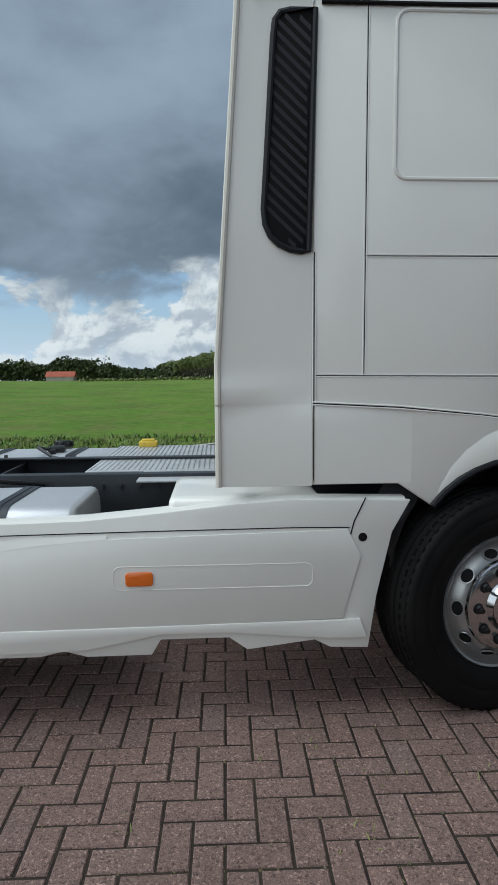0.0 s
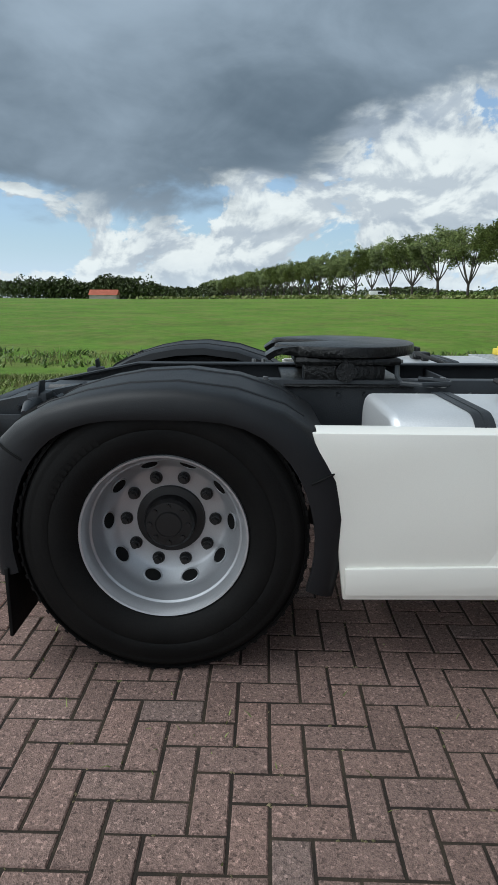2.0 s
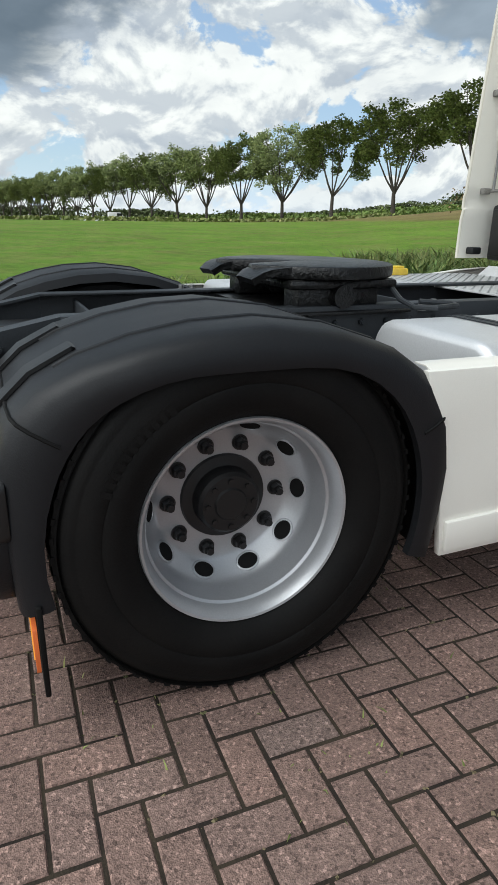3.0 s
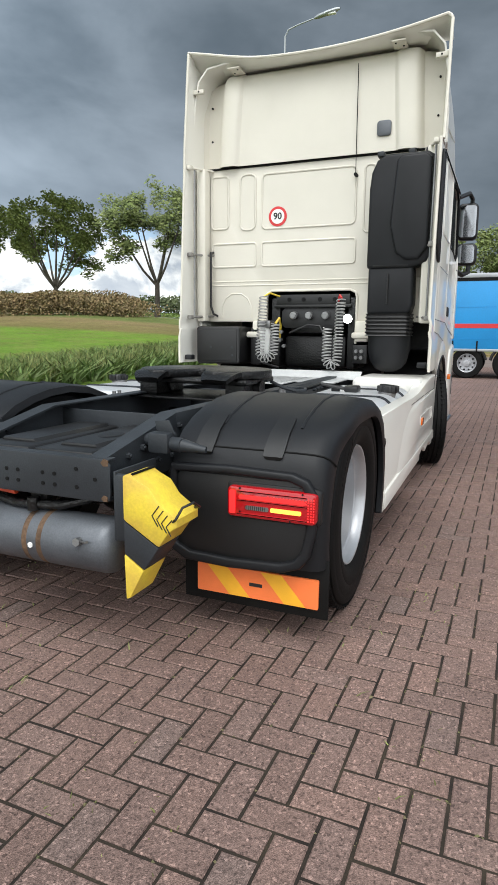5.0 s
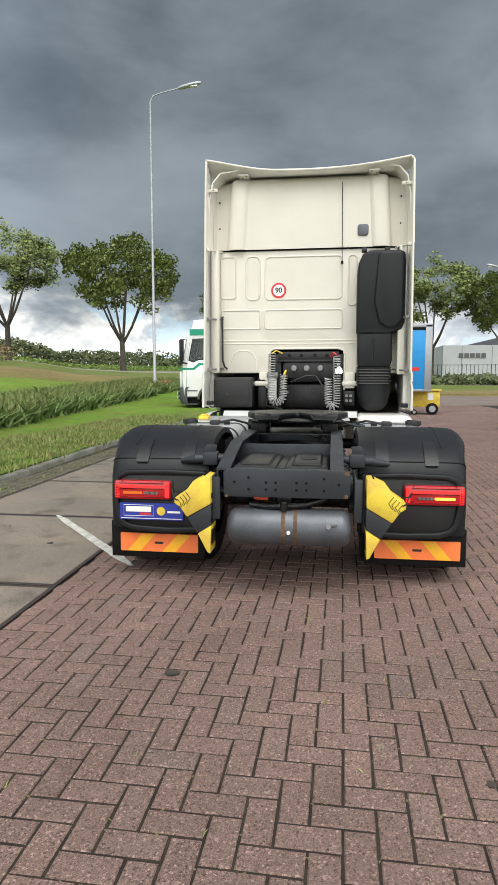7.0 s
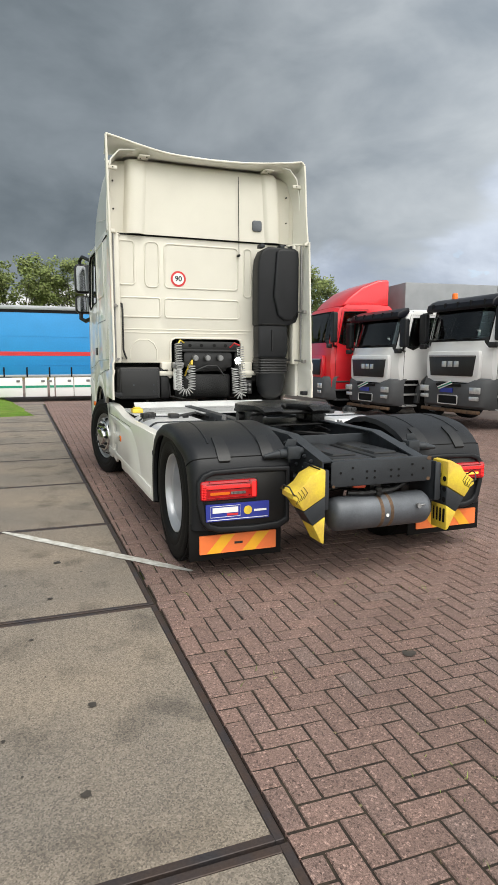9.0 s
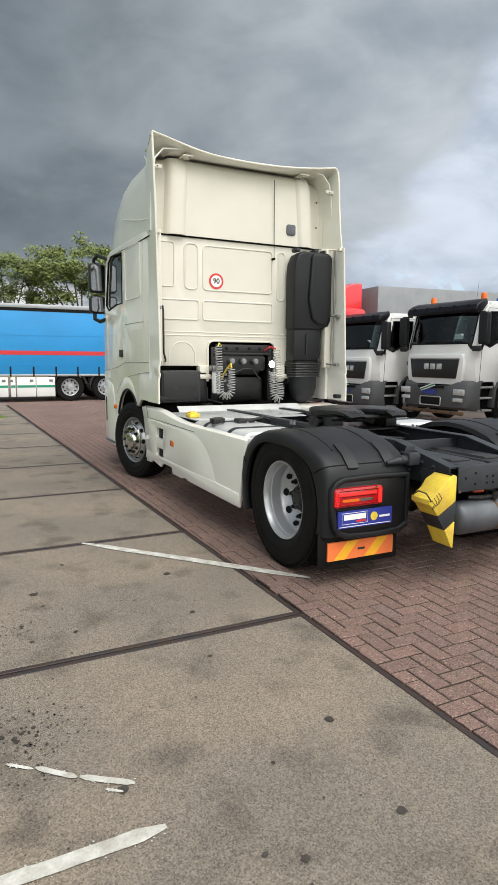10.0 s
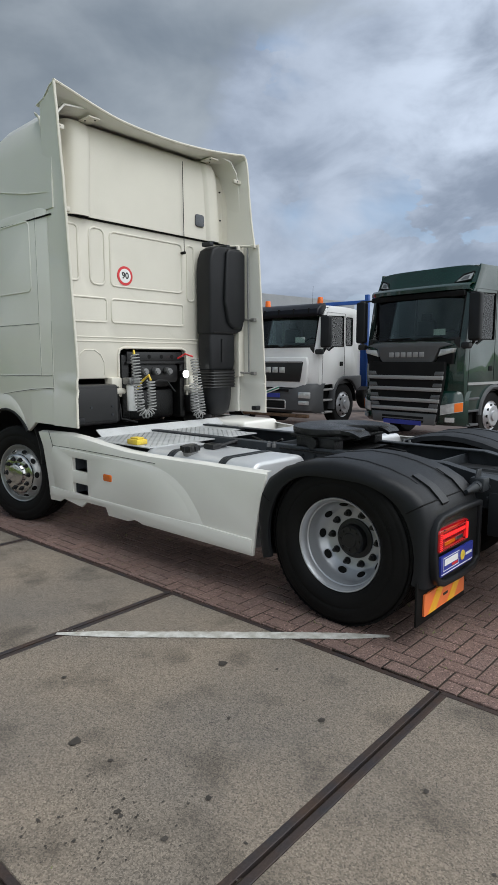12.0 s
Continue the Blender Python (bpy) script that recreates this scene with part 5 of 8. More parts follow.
for side in (1, -1):
    had = set(cab.children)
    sh = part("side_shell", E(SIDE, "x", (HW - 0.04) * side, HW * side, 0.008, 2, holes=[WIN]), WHITE, cab, "glossy white cab side")
    part("side_window", E([(y, z) for y, z in WIN], "x", (HW - 0.03) * side, (HW - 0.024) * side), GLASS, cab, "dark tinted side window").visible_shadow = False
    part("window_rubber", tube(bmesh.new(), [((HW - 0.003) * side, y, z) for y, z in WIN], 0.014, 6, True), SEAM, cab)
    lines, lips = bmesh.new(), bmesh.new()
    for pts in ([(3.135, 1.06), (3.135, 2.0)], [(3.345, 1.5), (3.345, 2.99)], [(3.13, 1.5), (4.2, 1.49), (4.6, 1.42), (5.3, 1.36)], [(3.13, 1.385), (3.5, 1.365), (3.85, 1.33), (4.1, 1.30), (4.3, 1.255), (4.5, 1.17), (4.64, 1.06), (4.72, 0.93)], [(3.345, 1.985), (4.2, 1.985)], [(4.2, 1.49), (4.2, 2.99)], [(5.12, 1.4), (5.12, 2.2)]):
        line = [((HW + (0.006 if z < 1.4 and y < 3.7 else 0.0)) * side, y, z) for y, z in pts]
        tube(lines, line, 0.0019, 6)
        up = abs(pts[0][0] - pts[-1][0]) < 0.05
        for e in (-0.0055, 0.0055):
            tube(lips, [(x - 0.0012 * side, y + (e if up else 0), z + (0 if up else e)) for x, y, z in line], 0.0036, 8)
    part("panel_seams", lines, SEAM, cab)
    part("seam_edges", lips, WHITE, cab)
    part("pressed_panel", tube(bmesh.new(), [((HW - 0.001) * side, y, z) for y, z in rrect(3.46, 4.12, 2.29, 2.93, 0.05)], 0.009, 8, True), WHITE, cab)
    rows = []
    for y, z in ((3.14, 1.378), (3.3, 1.374), (3.45, 1.368), (3.53, 1.362), (3.555, 1.36)):
        o = 0.013 * (1 - smooth(3.2, 3.55, y))
        rows.append([((HW + 0.001) * side, y, z), ((HW + o * 0.3) * side, y, z - 0.008), ((HW + o) * side, y, z - 0.075), ((HW + o) * side, y, 1.045)])
    part("lower_fairing", loft(bmesh.new(), rows, 0.004), WHITE, cab, "bulging white lower cab panel")
    lip = bmesh.new()
    tube(lip, [((HW + 0.002) * side, y, z) for y, z in arch], 0.016, 8)
    part("wheel_arch_lip", lip, PLAST, cab, "black rubber wheel arch edge")
    fl = bmesh.new()
    rows = []
    for k, a in enumerate(range(143, 8, -9)):
        c, s = math.cos(radians(a)), math.sin(radians(a))
        g = math.sin(math.pi * k / 15)
        rows.append([((HW + dx * g - 0.003) * side, AY + r * c, AZ + r * s) for r, dx in ((AR + 0.01, 0.016), (AR + 0.01 + 0.06 * g, 0.022), (AR + 0.01 + 0.12 * g, 0.012), (AR + 0.01 + 0.17 * g, 0.0))])
    loft(fl, rows, 0.004)
    part("flared_arch", fl, WHITE, cab)
    part("inner_arch", loft(bmesh.new(), [[(x * side, AY + 0.58 * math.cos(radians(a)), AZ + 0.58 * math.sin(radians(a))) for a in range(180, -1, -12)] for x in (1.18, 0.7)], 0.01), PLAST2, cab)
    part("door_handle", B((HW - 0.005) * side, (HW + 0.012) * side, 4.30, 4.46, 1.56, 1.66, 0.012), PLAST2, cab, "black door handle")
    # side deflector behind the cab
    dz = [(1.04, 2.735, 1.236), (1.30, 2.735, 1.236), (1.375, 2.735, 1.222), (1.385, 2.735, 1.230), (1.46, 2.735, 1.229), (1.492, 2.735, 1.216), (1.55, 2.735, 1.215), (2.23, 2.78, 1.215), (2.97, 2.83, 1.215)]
    rows = [[(x * side, y, z), ((x - 0.002) * side, y + 0.03, z), ((x if z < 1.38 else min(x, HW + 0.006)) * side, 3.0, z), ((x if z < 1.38 else HW + 0.001) * side, 3.125, z)] for z, y, x in dz]
    dfl = part("side_deflector", loft(bmesh.new(), rows, 0.012), WHITE, cab, "white side air deflector")
    part("edge_trim", tube(bmesh.new(), [(x * side, y, z) for z, y, x in dz], 0.013, 8), CREAM, dfl)
    for z in (1.5, 2.12, 2.95):
        st = bmesh.new()
        tube(st, [((HW - 0.02) * side, 2.86, z), ((HW - 0.16) * side, 3.17, z + 0.02)], 0.012, 6)
        bx(st, (HW - 0.06) * side, (HW - 0.015) * side, 2.84, 2.90, z - 0.02, z + 0.02, 0.005)
        part("stay", st, CREAM if z > 2.5 else GALVS, dfl, "steel deflector stay")
    part("guide_rod", tube(bmesh.new(), [((HW - 0.05) * side, 2.93, 1.5), ((HW - 0.05) * side, 2.95, 2.95)], 0.010, 8), STEEL, dfl)
    part("inner_post", B((HW - 0.13) * side, (HW - 0.03) * side, 3.02, 3.15, 1.46, 2.97, 0.02), CREAM, dfl)
    part("deflector_pad", B((HW - 0.09) * side, (HW - 0.012) * side, 2.78, 2.86, 1.07, 1.12, 0.01), PLAST, dfl)
    for o in set(cab.children) - had:
        o.location = SHIFT[side]
# rear wall with engine bay opening
rw = E([(-1.17, 1.46), (-0.47, 1.46), (-0.47, 1.70), (-0.455, 1.745), (-0.41, 1.77), (0.41, 1.77), (0.455, 1.745), (0.47, 1.70), (0.47, 1.46), (1.17, 1.46), (1.17, 2.985), (-1.17, 2.985)], "y", 3.165, 3.24, 0.015)
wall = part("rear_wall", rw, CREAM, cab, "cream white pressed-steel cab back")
for x0, x1, z0, z1, r in ((-1.09, -0.90, 2.40, 2.91, 0.04), (-0.77, -0.60, 2.38, 2.91, 0.06), (-0.53, 0.42, 2.38, 2.90, 0.05), (-1.08, -0.59, 2.02, 2.25, 0.03), (-0.53, 0.43, 2.02, 2.25, 0.03), (0.50, 0.60, 2.3, 2.9, 0.04)):
    fr = tube(bmesh.new(), [(x, 3.164, z) for x, z in rrect(x0, x1, z0, z1, r)], 0.011, 8, True)
    part("pressing", fr, CREAM, wall)
    part("pressing_floor", E(rrect(x0 + 0.012, x1 - 0.012, z0 + 0.012, z1 - 0.012, r * 0.8), "y", 3.1615, 3.163), CREAM, wall)
for z in (1.83, 1.87):
    part("crease", tube(bmesh.new(), [(-1.14, 3.165, z), (1.14, 3.165, z)], 0.007, 6), CREAM, wall)
part("arch_pressing", tube(bmesh.new(), [(x, 3.165, z) for x, z in ((-0.97, 1.50), (-0.97, 1.62), (-0.93, 1.70), (-0.86, 1.745), (-0.75, 1.745), (-0.68, 1.70), (-0.64, 1.62), (-0.64, 1.50))], 0.007, 8), CREAM, wall)
part("bay_rim", tube(bmesh.new(), [(-0.47, 3.16, 1.30), (-0.47, 3.16, 1.70), (-0.455, 3.16, 1.745), (-0.41, 3.16, 1.77), (0.40, 3.16, 1.77), (0.455, 3.16, 1.745), (0.47, 3.16, 1.70), (0.47, 3.16, 1.25)], 0.013, 8), CREAM, wall)
for s in (-1, 1):
    ft = B(0.47 * s, 0.60 * s, 3.10, 3.24, 1.27, 1.47, 0.02)
    bx(ft, 0.44 * s, 0.66 * s, 3.08, 3.22, 1.30, 1.36, 0.02)
    part("cab_mount", ft, CREAM, wall, "white cab mount bracket")
part("roof_seam", B(-1.16, 1.16, 3.150, 3.17, 2.975, 2.993, 0.004), SEAM, wall)
sgn = part("speed_sign", cyl(bmesh.new(), (-0.36, 3.1608, 2.49), (-0.36, 3.1565, 2.49), 0.095, None, 40), REDPAINT, wall, "round red and white sign reading 90")
part("sign_face", cyl(bmesh.new(), (-0.36, 3.1565, 2.49), (-0.36, 3.154, 2.49), 0.07, None, 40), PAPER, sgn)
fc = bpy.data.curves.new("numerals", "FONT")
fc.body, fc.size, fc.align_x, fc.align_y, fc.extrude, fc.offset = "90", 0.088, "CENTER", "CENTER", 0.0008, 0.002
num = new("numerals", fc)
fc.materials.append(BLACKPRINT)
num.matrix_basis = Matrix.Translation((-0.36, 3.1525, 2.49)) @ Matrix.Rotation(radians(90), 4, "X")
num.parent = sgn
grab = bmesh.new()
tube(grab, [(-1.07, 3.16, 2.17), (-1.07, 3.10, 2.16), (-1.065, 3.09, 2.10), (-1.065, 3.09, 1.62), (-1.04, 3.10, 1.54), (-1.02, 3.16, 1.52)], 0.012, 8)
part("grab_handle", grab, PLAST2, wall, "black grab handle")
part("aerial", tube(bmesh.new(), [(0.42, 3.115, 2.82), (0.41, 3.115, 3.76)], 0.004, 6), SEAM, wall, "thin black whip aerial")
part("aerial_foot", cyl(bmesh.new(), (0.42, 3.165, 2.81), (0.42, 3.105, 2.81), 0.016, None, 12), SEAM, wall)
# upper rear wall, roof shell and rear hood
up_w = bmesh.new()
rows = []
for z, ins in ((2.99, 0.0), (3.3, 0.0), (3.55, 0.004), (3.70, 0.014), (3.78, 0.034), (3.83, 0.065), (3.86, 0.11)):
    k = (z - 2.99) / 0.87
    n = 0.05 * k
    half = [(0.0, 3.13), (0.40, 3.13), (0.775 - n, 3.132), (0.79 - n, 3.122), (0.805 - n, 3.106), (0.83 - n, 3.098), (0.90 - n, 3.098), (0.955 - n, 3.108), (0.985 - n, 3.13), (1.005 - n, 3.17), (1.02 - n, 3.22), (1.06, 3.25), (1.16, 3.25), (1.195, 3.20)]
    rows.append([(-x, y + ins, z) for x, y in half[:0:-1]] + [(x, y + ins, z) for x, y in half])
loft(up_w, rows, 0.01)
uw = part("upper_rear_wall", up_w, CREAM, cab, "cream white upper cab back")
part("hatch", E(rrect(0.60, 0.73, 3.12, 3.255, 0.03), "y", 3.112, 3.137, 0.01), TANKG, uw, "grey vent hatch")
for x, z in ((-1.12, 3.28), (1.12, 3.28), (-1.12, 3.60), (1.12, 3.60)):
    part("fixing_dot", cyl(bmesh.new(), (x, 3.26, z), (x, 3.242, z), 0.010, None, 10), SEAM, uw)
roof = bmesh.new()
rows = []
for y, zt, w, zs in ((3.02, 3.93, 1.235, 2.985), (3.2, 3.93, 1.225, 2.985), (3.6, 3.95, 1.20, 3.0), (4.1, 3.94, 1.185, 3.02), (4.55, 3.86, 1.17, 3.02), (4.92, 3.69, 1.15, 3.02), (5.17, 3.42, 1.12, 3.02), (5.30, 3.04, 1.07, 3.0)):
    h = zt - zs
    rows.append([(x, y, z) for x, z in ((-w, zs), (-w, zs + 0.25 * h), (-w + 0.02, zs + 0.6 * h), (-w + 0.06, zs + 0.84 * h), (-w + 0.16, zs + 0.96 * h), (-w + 0.4, zt - 0.01), (0, zt - 0.03 if y < 3.4 else zt + 0.03), (w - 0.4, zt - 0.01), (w - 0.16, zs + 0.96 * h), (w - 0.06, zs + 0.84 * h), (w - 0.02, zs + 0.6 * h), (w, zs + 0.25 * h), (w, zs))])
loft(roof, rows, 0.015)
rf = part("roof", roof, WHITE, cab, "white high roof shell", 60)
for s in (1, -1):
    part("side_seam", tube(bmesh.new(), [((1.222 if s > 0 else 1.234) * s, 3.06, 2.932), (1.221 * s, 3.6, 2.935), (1.221 * s, 4.3, 2.945), (1.221 * s, 4.95, 2.95)], 0.008, 6), SEAM, rf)
    part("roof_crease", tube(bmesh.new(), [(1.228 * s, 3.05, 3.12), (1.215 * s, 3.5, 3.18), (1.19 * s, 4.0, 3.28), (1.17 * s, 4.4, 3.36)], 0.006, 6), WHITE, rf)
hood = bmesh.new()
rows = []
edge = []
for k in range(-24, 25):
    f = math.sin(math.pi / 2 * k / 24)
    x = 1.232 * f
    sag = 0.10 * (1 - f * f) + (0.045 * smooth(0.955, 1.0, f) ** 2 if f > 0 else -0.045 * smooth(0.35, 1.0, -f))
    z_e = 3.968 - sag
    y_e = 2.93 + 0.04 * (1 - f * f)
    edge.append((x, y_e, z_e))
    rows.append([(x * 0.985, 3.26, 3.90), (x * 0.99, 3.12, 3.905 - sag * 0.45), (x, 3.0, z_e - 0.015), (x, y_e, z_e)])
loft(hood, rows, 0.012)
hd = part("roof_hood", hood, WHITE, cab, "white roof air deflector with curved rear edge", 50)
part("hood_edge", tube(bmesh.new(), edge, 0.014, 8), CREAM, hd)
for s in (1, -1):
    ch = bmesh.new()
    cz = [(2.955, 2.80 if s > 0 else 2.83), (3.2, 2.845), (3.5, 2.88), (3.75, 2.90), (3.86, 2.915), (3.92 if s > 0 else 4.005, 2.93)]
    loft(ch, [[(1.228 * s, y, z), (1.226 * s, y + 0.05, z), (1.222 * s, 3.06, min(z, 3.93)), (1.21 * s, 3.2, min(z, 3.9))] for z, y in cz], 0.012)
    pc = part("roof_cheek", ch, WHITE, hd, "white roof deflector side")
    part("cheek_edge", tube(bmesh.new(), [(1.228 * s, y, z) for z, y in cz], 0.014, 8), CREAM, pc)
    bk = B(min(0.72 * s, 0.84 * s), max(0.72 * s, 0.84 * s), 2.99, 3.16, 3.84, 3.852, 0.002, m=None)
    hb = part("hood_bracket", bk, CREAM, hd)
    side_bk = part("cheek_bracket", B(min(1.10 * s, 1.215 * s), max(1.10 * s, 1.215 * s), 2.99, 3.03, 3.66, 3.70, 0.006), CREAM, hd)
    for x, y, z in ((0.75, 3.03, 3.838), (0.81, 3.10, 3.838)):
        part("bracket_bolt", cyl(bmesh.new(), (x * s, y, z + 0.004), (x * s, y, z - 0.004), 0.008, None, 8), SEAM, hb)
    part("bracket_bolt", cyl(bmesh.new(), (1.15 * s, 2.993, 3.68), (1.15 * s, 2.985, 3.68), 0.008, None, 8), SEAM, side_bk)
# air intake
sn = bmesh.new()
ext(sn, [(0.60, 1.93), (0.60, 2.62), (0.615, 2.76), (0.66, 2.86), (0.74, 2.905), (1.10, 2.905), (1.155, 2.87), (1.165, 2.78), (1.165, 2.06), (1.13, 1.98), (1.05, 1.95), (0.98, 1.93)], "y", 2.90, 3.13, 0.03, 3)
ext(sn, [(0.86, 2.06), (0.80, 2.30), (0.84, 2.84), (0.88, 2.88), (1.09, 2.88), (1.14, 2.84), (1.14, 2.10), (1.06, 2.0), (0.95, 2.0)], "y", 2.86, 2.95, 0.025, 3)
ext(sn, [(0.615, 1.52), (0.615, 1.95), (1.02, 1.95), (1.03, 1.62), (1.0, 1.52)], "y", 2.92, 3.13, 0.03, 3)
ai = part("air_intake", sn, PLAST, cab, "tall black plastic air intake duct")
bl = bmesh.new()
rings_b = []
for k in range(37):
    g = 0.012 * (0.5 + 0.5 * math.cos(math.tau * k / 6))
    rings_b.append([(0.815 + (0.195 + g) * sx, 3.025 + (0.122 + g) * sy, 1.33 + 0.2 * k / 36) for sx, sy in ((-1, 0.8), (-1, -0.8), (-0.85, -1), (0.85, -1), (1, -0.8), (1, 0.8))])
loft(bl, rings_b)
part("bellows", bl, PLAST2, ai, "ribbed rubber bellows")
bowl = bmesh.new()
loft(bowl, [[(0.82 + w * math.cos(a) * 0.2, 3.02 + w * math.sin(a) * 0.12, z) for a in [math.tau * k / 20 for k in range(21)]] for z, w in ((1.335, 1.0), (1.2, 0.98), (1.09, 0.85), (1.03, 0.62), (1.0, 0.3), (0.995, 0.02))])
part("dust_bowl", bowl, PLAST, ai)
part("duct_rib", tube(tube(bmesh.new(), [(0.66, 2.91, 1.955), (0.97, 2.91, 1.955)], 0.012, 6), [(0.80, 2.915, 1.62), (0.80, 2.912, 1.88)], 0.010, 6), PLAST2, ai)
for x in (0.68, 0.95, 1.1):
    part("duct_clip", B(x - 0.03, x + 0.03, 2.95, 3.08, 2.90, 2.945, 0.008), CHASSIS, ai)
# grille in the cab corner above the intake side
gr_out = [(3.083, 2.905), (3.06, 1.985), (3.03, 1.985), (2.985, 1.992), (2.94, 2.012), (2.905, 2.045), (2.884, 2.09), (2.878, 2.15), (2.885, 2.25), (2.918, 2.80), (2.925, 2.86), (2.945, 2.888), (2.985, 2.897)]
gl = part("corner_grille", E(gr_out, "x", HW + 0.001, HW + 0.008, 0.002), SEAM, cab, "black slatted corner air grille")
part("grille_frame", tube(bmesh.new(), [(HW + 0.010, y, z) for y, z in gr_out], 0.0125, 8, True), PLAST, gl)
gl.location.y = -0.05
for k in range(21):
    z1 = 1.945 + k * 0.0465
    pts = []
    for j in range(13):
        y = 2.89 + 0.0148 * j
        z = z1 + (3.07 - y) * 0.92
        left = 2.887 + max(0.0, z - 2.2) * 0.058 + (0.0 if z > 2.13 else (2.13 - z) * 0.9)
        if left < y < 3.052 + (z - 1.985) * 0.025 and 2.0 < z < 2.885:
            pts.append((HW + 0.012, y, z))
    if len(pts) > 2:
        sl = bmesh.new()
        loft(sl, [[(x, y, z + 0.010) for x, y, z in pts], [(x - 0.006, y, z - 0.008) for x, y, z in pts]], 0.003)
        part("slat", sl, CHASSIS, gl)
# equipment behind the cab
eb = E(rrect(-1.15, -0.66, 1.03, 1.41, 0.03), "y", 2.92, 3.35, 0.02)
bx(eb, -1.13, -0.69, 2.912, 2.93, 1.06, 1.38, 0.02)
ebx = part("equipment_box", eb, PLAST2, cab, "black plastic equipment box")
for x, z in ((-0.98, 1.2), (-0.74, 1.2), (-0.74, 1.12)):
    part("box_clip", cyl(bmesh.new(), (x, 2.915, z), (x, 2.905, z), 0.012, None, 10), CHASSIS, ebx)
bay = bmesh.new()
bx(bay, -1.05, 1.1, 3.9, 3.92, 0.95, 1.8, 0)
bx(bay, -1.1, 1.1, 3.2, 3.92, 1.79, 1.81, 0)
bx(bay, -0.30, 0.36, 3.25, 3.9, 1.0, 1.33, 0.05)
bx(bay, -0.25, 0.32, 3.22, 3.6, 1.33, 1.5, 0.08)
bx(bay, -0.42, -0.32, 3.18, 3.7, 1.0, 1.7, 0.02)
bx(bay, 0.38, 0.46, 3.18, 3.7, 1.0, 1.7, 0.02)
part("engine", bay, GREASE, cab, "dark engine and gearbox in the bay under the cab")
rack = B(-0.36, 0.40, 3.16, 3.19, 1.62, 1.73, 0.008)
bx(rack, -0.38, 0.42, 3.14, 3.2, 1.60, 1.63, 0.008)
rk = part("coupling_rack", rack, PLAST2, cab, "black coupling rack with holes")
for x in (-0.22, -0.07, 0.10, 0.25):
    part("rack_hole", cyl(bmesh.new(), (x, 3.16, 1.68), (x, 3.157, 1.68), 0.022, None, 14), SEAM, rk)
for x in (-0.16, 0.0, 0.17):
    part("socket", cyl(cyl(bmesh.new(), (x, 3.17, 1.53), (x, 3.10, 1.52), 0.038, None, 18, 0.008), (x, 3.10, 1.52), (x, 3.085, 1.52), 0.026, None, 14), STEEL, rk, "pale trailer socket")
part("rack_plate", E(rrect(-0.30, 0.34, 1.40, 1.60, 0.05), "y", 3.17, 3.18, 0.004), PLAST2, rk)


def coil(name, a, low, b, r, turns, material, label):
    """A coiled hose hanging in a loop from a through its lowest point to b."""
    a, low, b = Vector(a), Vector(low), Vector(b)
    raw = []
    for k in range(241):
        f = k / 240
        top = a.lerp(b, smooth(0.25, 0.8, f))
        hang = (1 - (2 * f - 1) ** 2) ** 0.55
        raw.append(Vector((top.x + (low.x - (a.x + b.x) / 2) * hang * 0.3, top.y + (low.y - top.y) * hang, top.z + (low.z - top.z) * hang)))
    # even steps along the hose
    run = [0.0]
    for p, q in zip(raw, raw[1:]):
        run.append(run[-1] + (q - p).length)
    n = turns * 12
    line, i = [], 0
    for k in range(n + 1):
        want = run[-1] * k / n
        while i < 239 and run[i + 1] < want:
            i += 1
        line.append(raw[i].lerp(raw[i + 1], (want - run[i]) / max(1e-6, run[i + 1] - run[i])))
    pts = []
    for k in range(n + 1):
        d = (line[min(n, k + 1)] - line[max(0, k - 1)]).normalized()
        u = d.cross(Vector((0, 1, 0.2))).normalized()
        v = d.cross(u)
        t = math.tau * turns * k / n
        pts.append(line[k] + (u * math.cos(t) + v * math.sin(t)) * r)
    part(name, tube(bmesh.new(), pts, 0.0058, 5), material, cab, label)


coil("coil_hose", (-0.42, 2.96, 1.70), (-0.37, 2.87, 1.10), (-0.27, 2.90, 1.44), 0.042, 34, COILW, "pale coiled air hose")
coil("coil_hose", (0.37, 2.93, 1.66), (0.34, 2.81, 1.05), (0.27, 2.85, 1.40), 0.042, 34, COILW, "pale coiled air hose")
part("red_hose_end", tube(bmesh.new(), [(0.30, 3.12, 1.66), (0.33, 3.03, 1.71), (0.37, 2.95, 1.68)], 0.010, 8), REDPAINT, cab, "red hose end")
part("yellow_hose", tube(bmesh.new(), [(-0.27, 2.90, 1.44), (-0.25, 2.95, 1.49), (-0.27, 3.05, 1.42), (-0.30, 3.12, 1.30)], 0.012, 8), YELLOW, cab, "yellow hose end")
part("yellow_hose", tube(bmesh.new(), [(-0.42, 2.96, 1.70), (-0.38, 3.02, 1.74), (-0.31, 3.12, 1.71)], 0.009, 8), YELLOW, cab)
flt = part("filter_can", cyl(bmesh.new(), (-0.42, 3.02, 1.13), (-0.42, 3.02, 1.40), 0.052, None, 20, 0.012), PAPER, cab, "white filter canister")
part("filter_head", B(-0.49, -0.35, 2.96, 3.08, 1.40, 1.47, 0.012), STEEL, flt)
part("hose_tail", tube(tube(bmesh.new(), [(-0.5, 3.12, 1.2), (-0.5, 3.1, 1.05), (-0.3, 3.1, 1.0)], 0.012, 8), [(-0.2, 3.12, 1.35), (0.0, 3.1, 1.43), (0.12, 3.1, 1.42), (0.2, 3.06, 1.3)], 0.010, 8), PLAST2, cab)
wk = part("work_lamp", cyl(bmesh.new(), (0.40, 3.16, 1.49), (0.40, 3.10, 1.49), 0.045, 0.052, 24, 0.006), PLAST2, cab, "lit round work lamp")
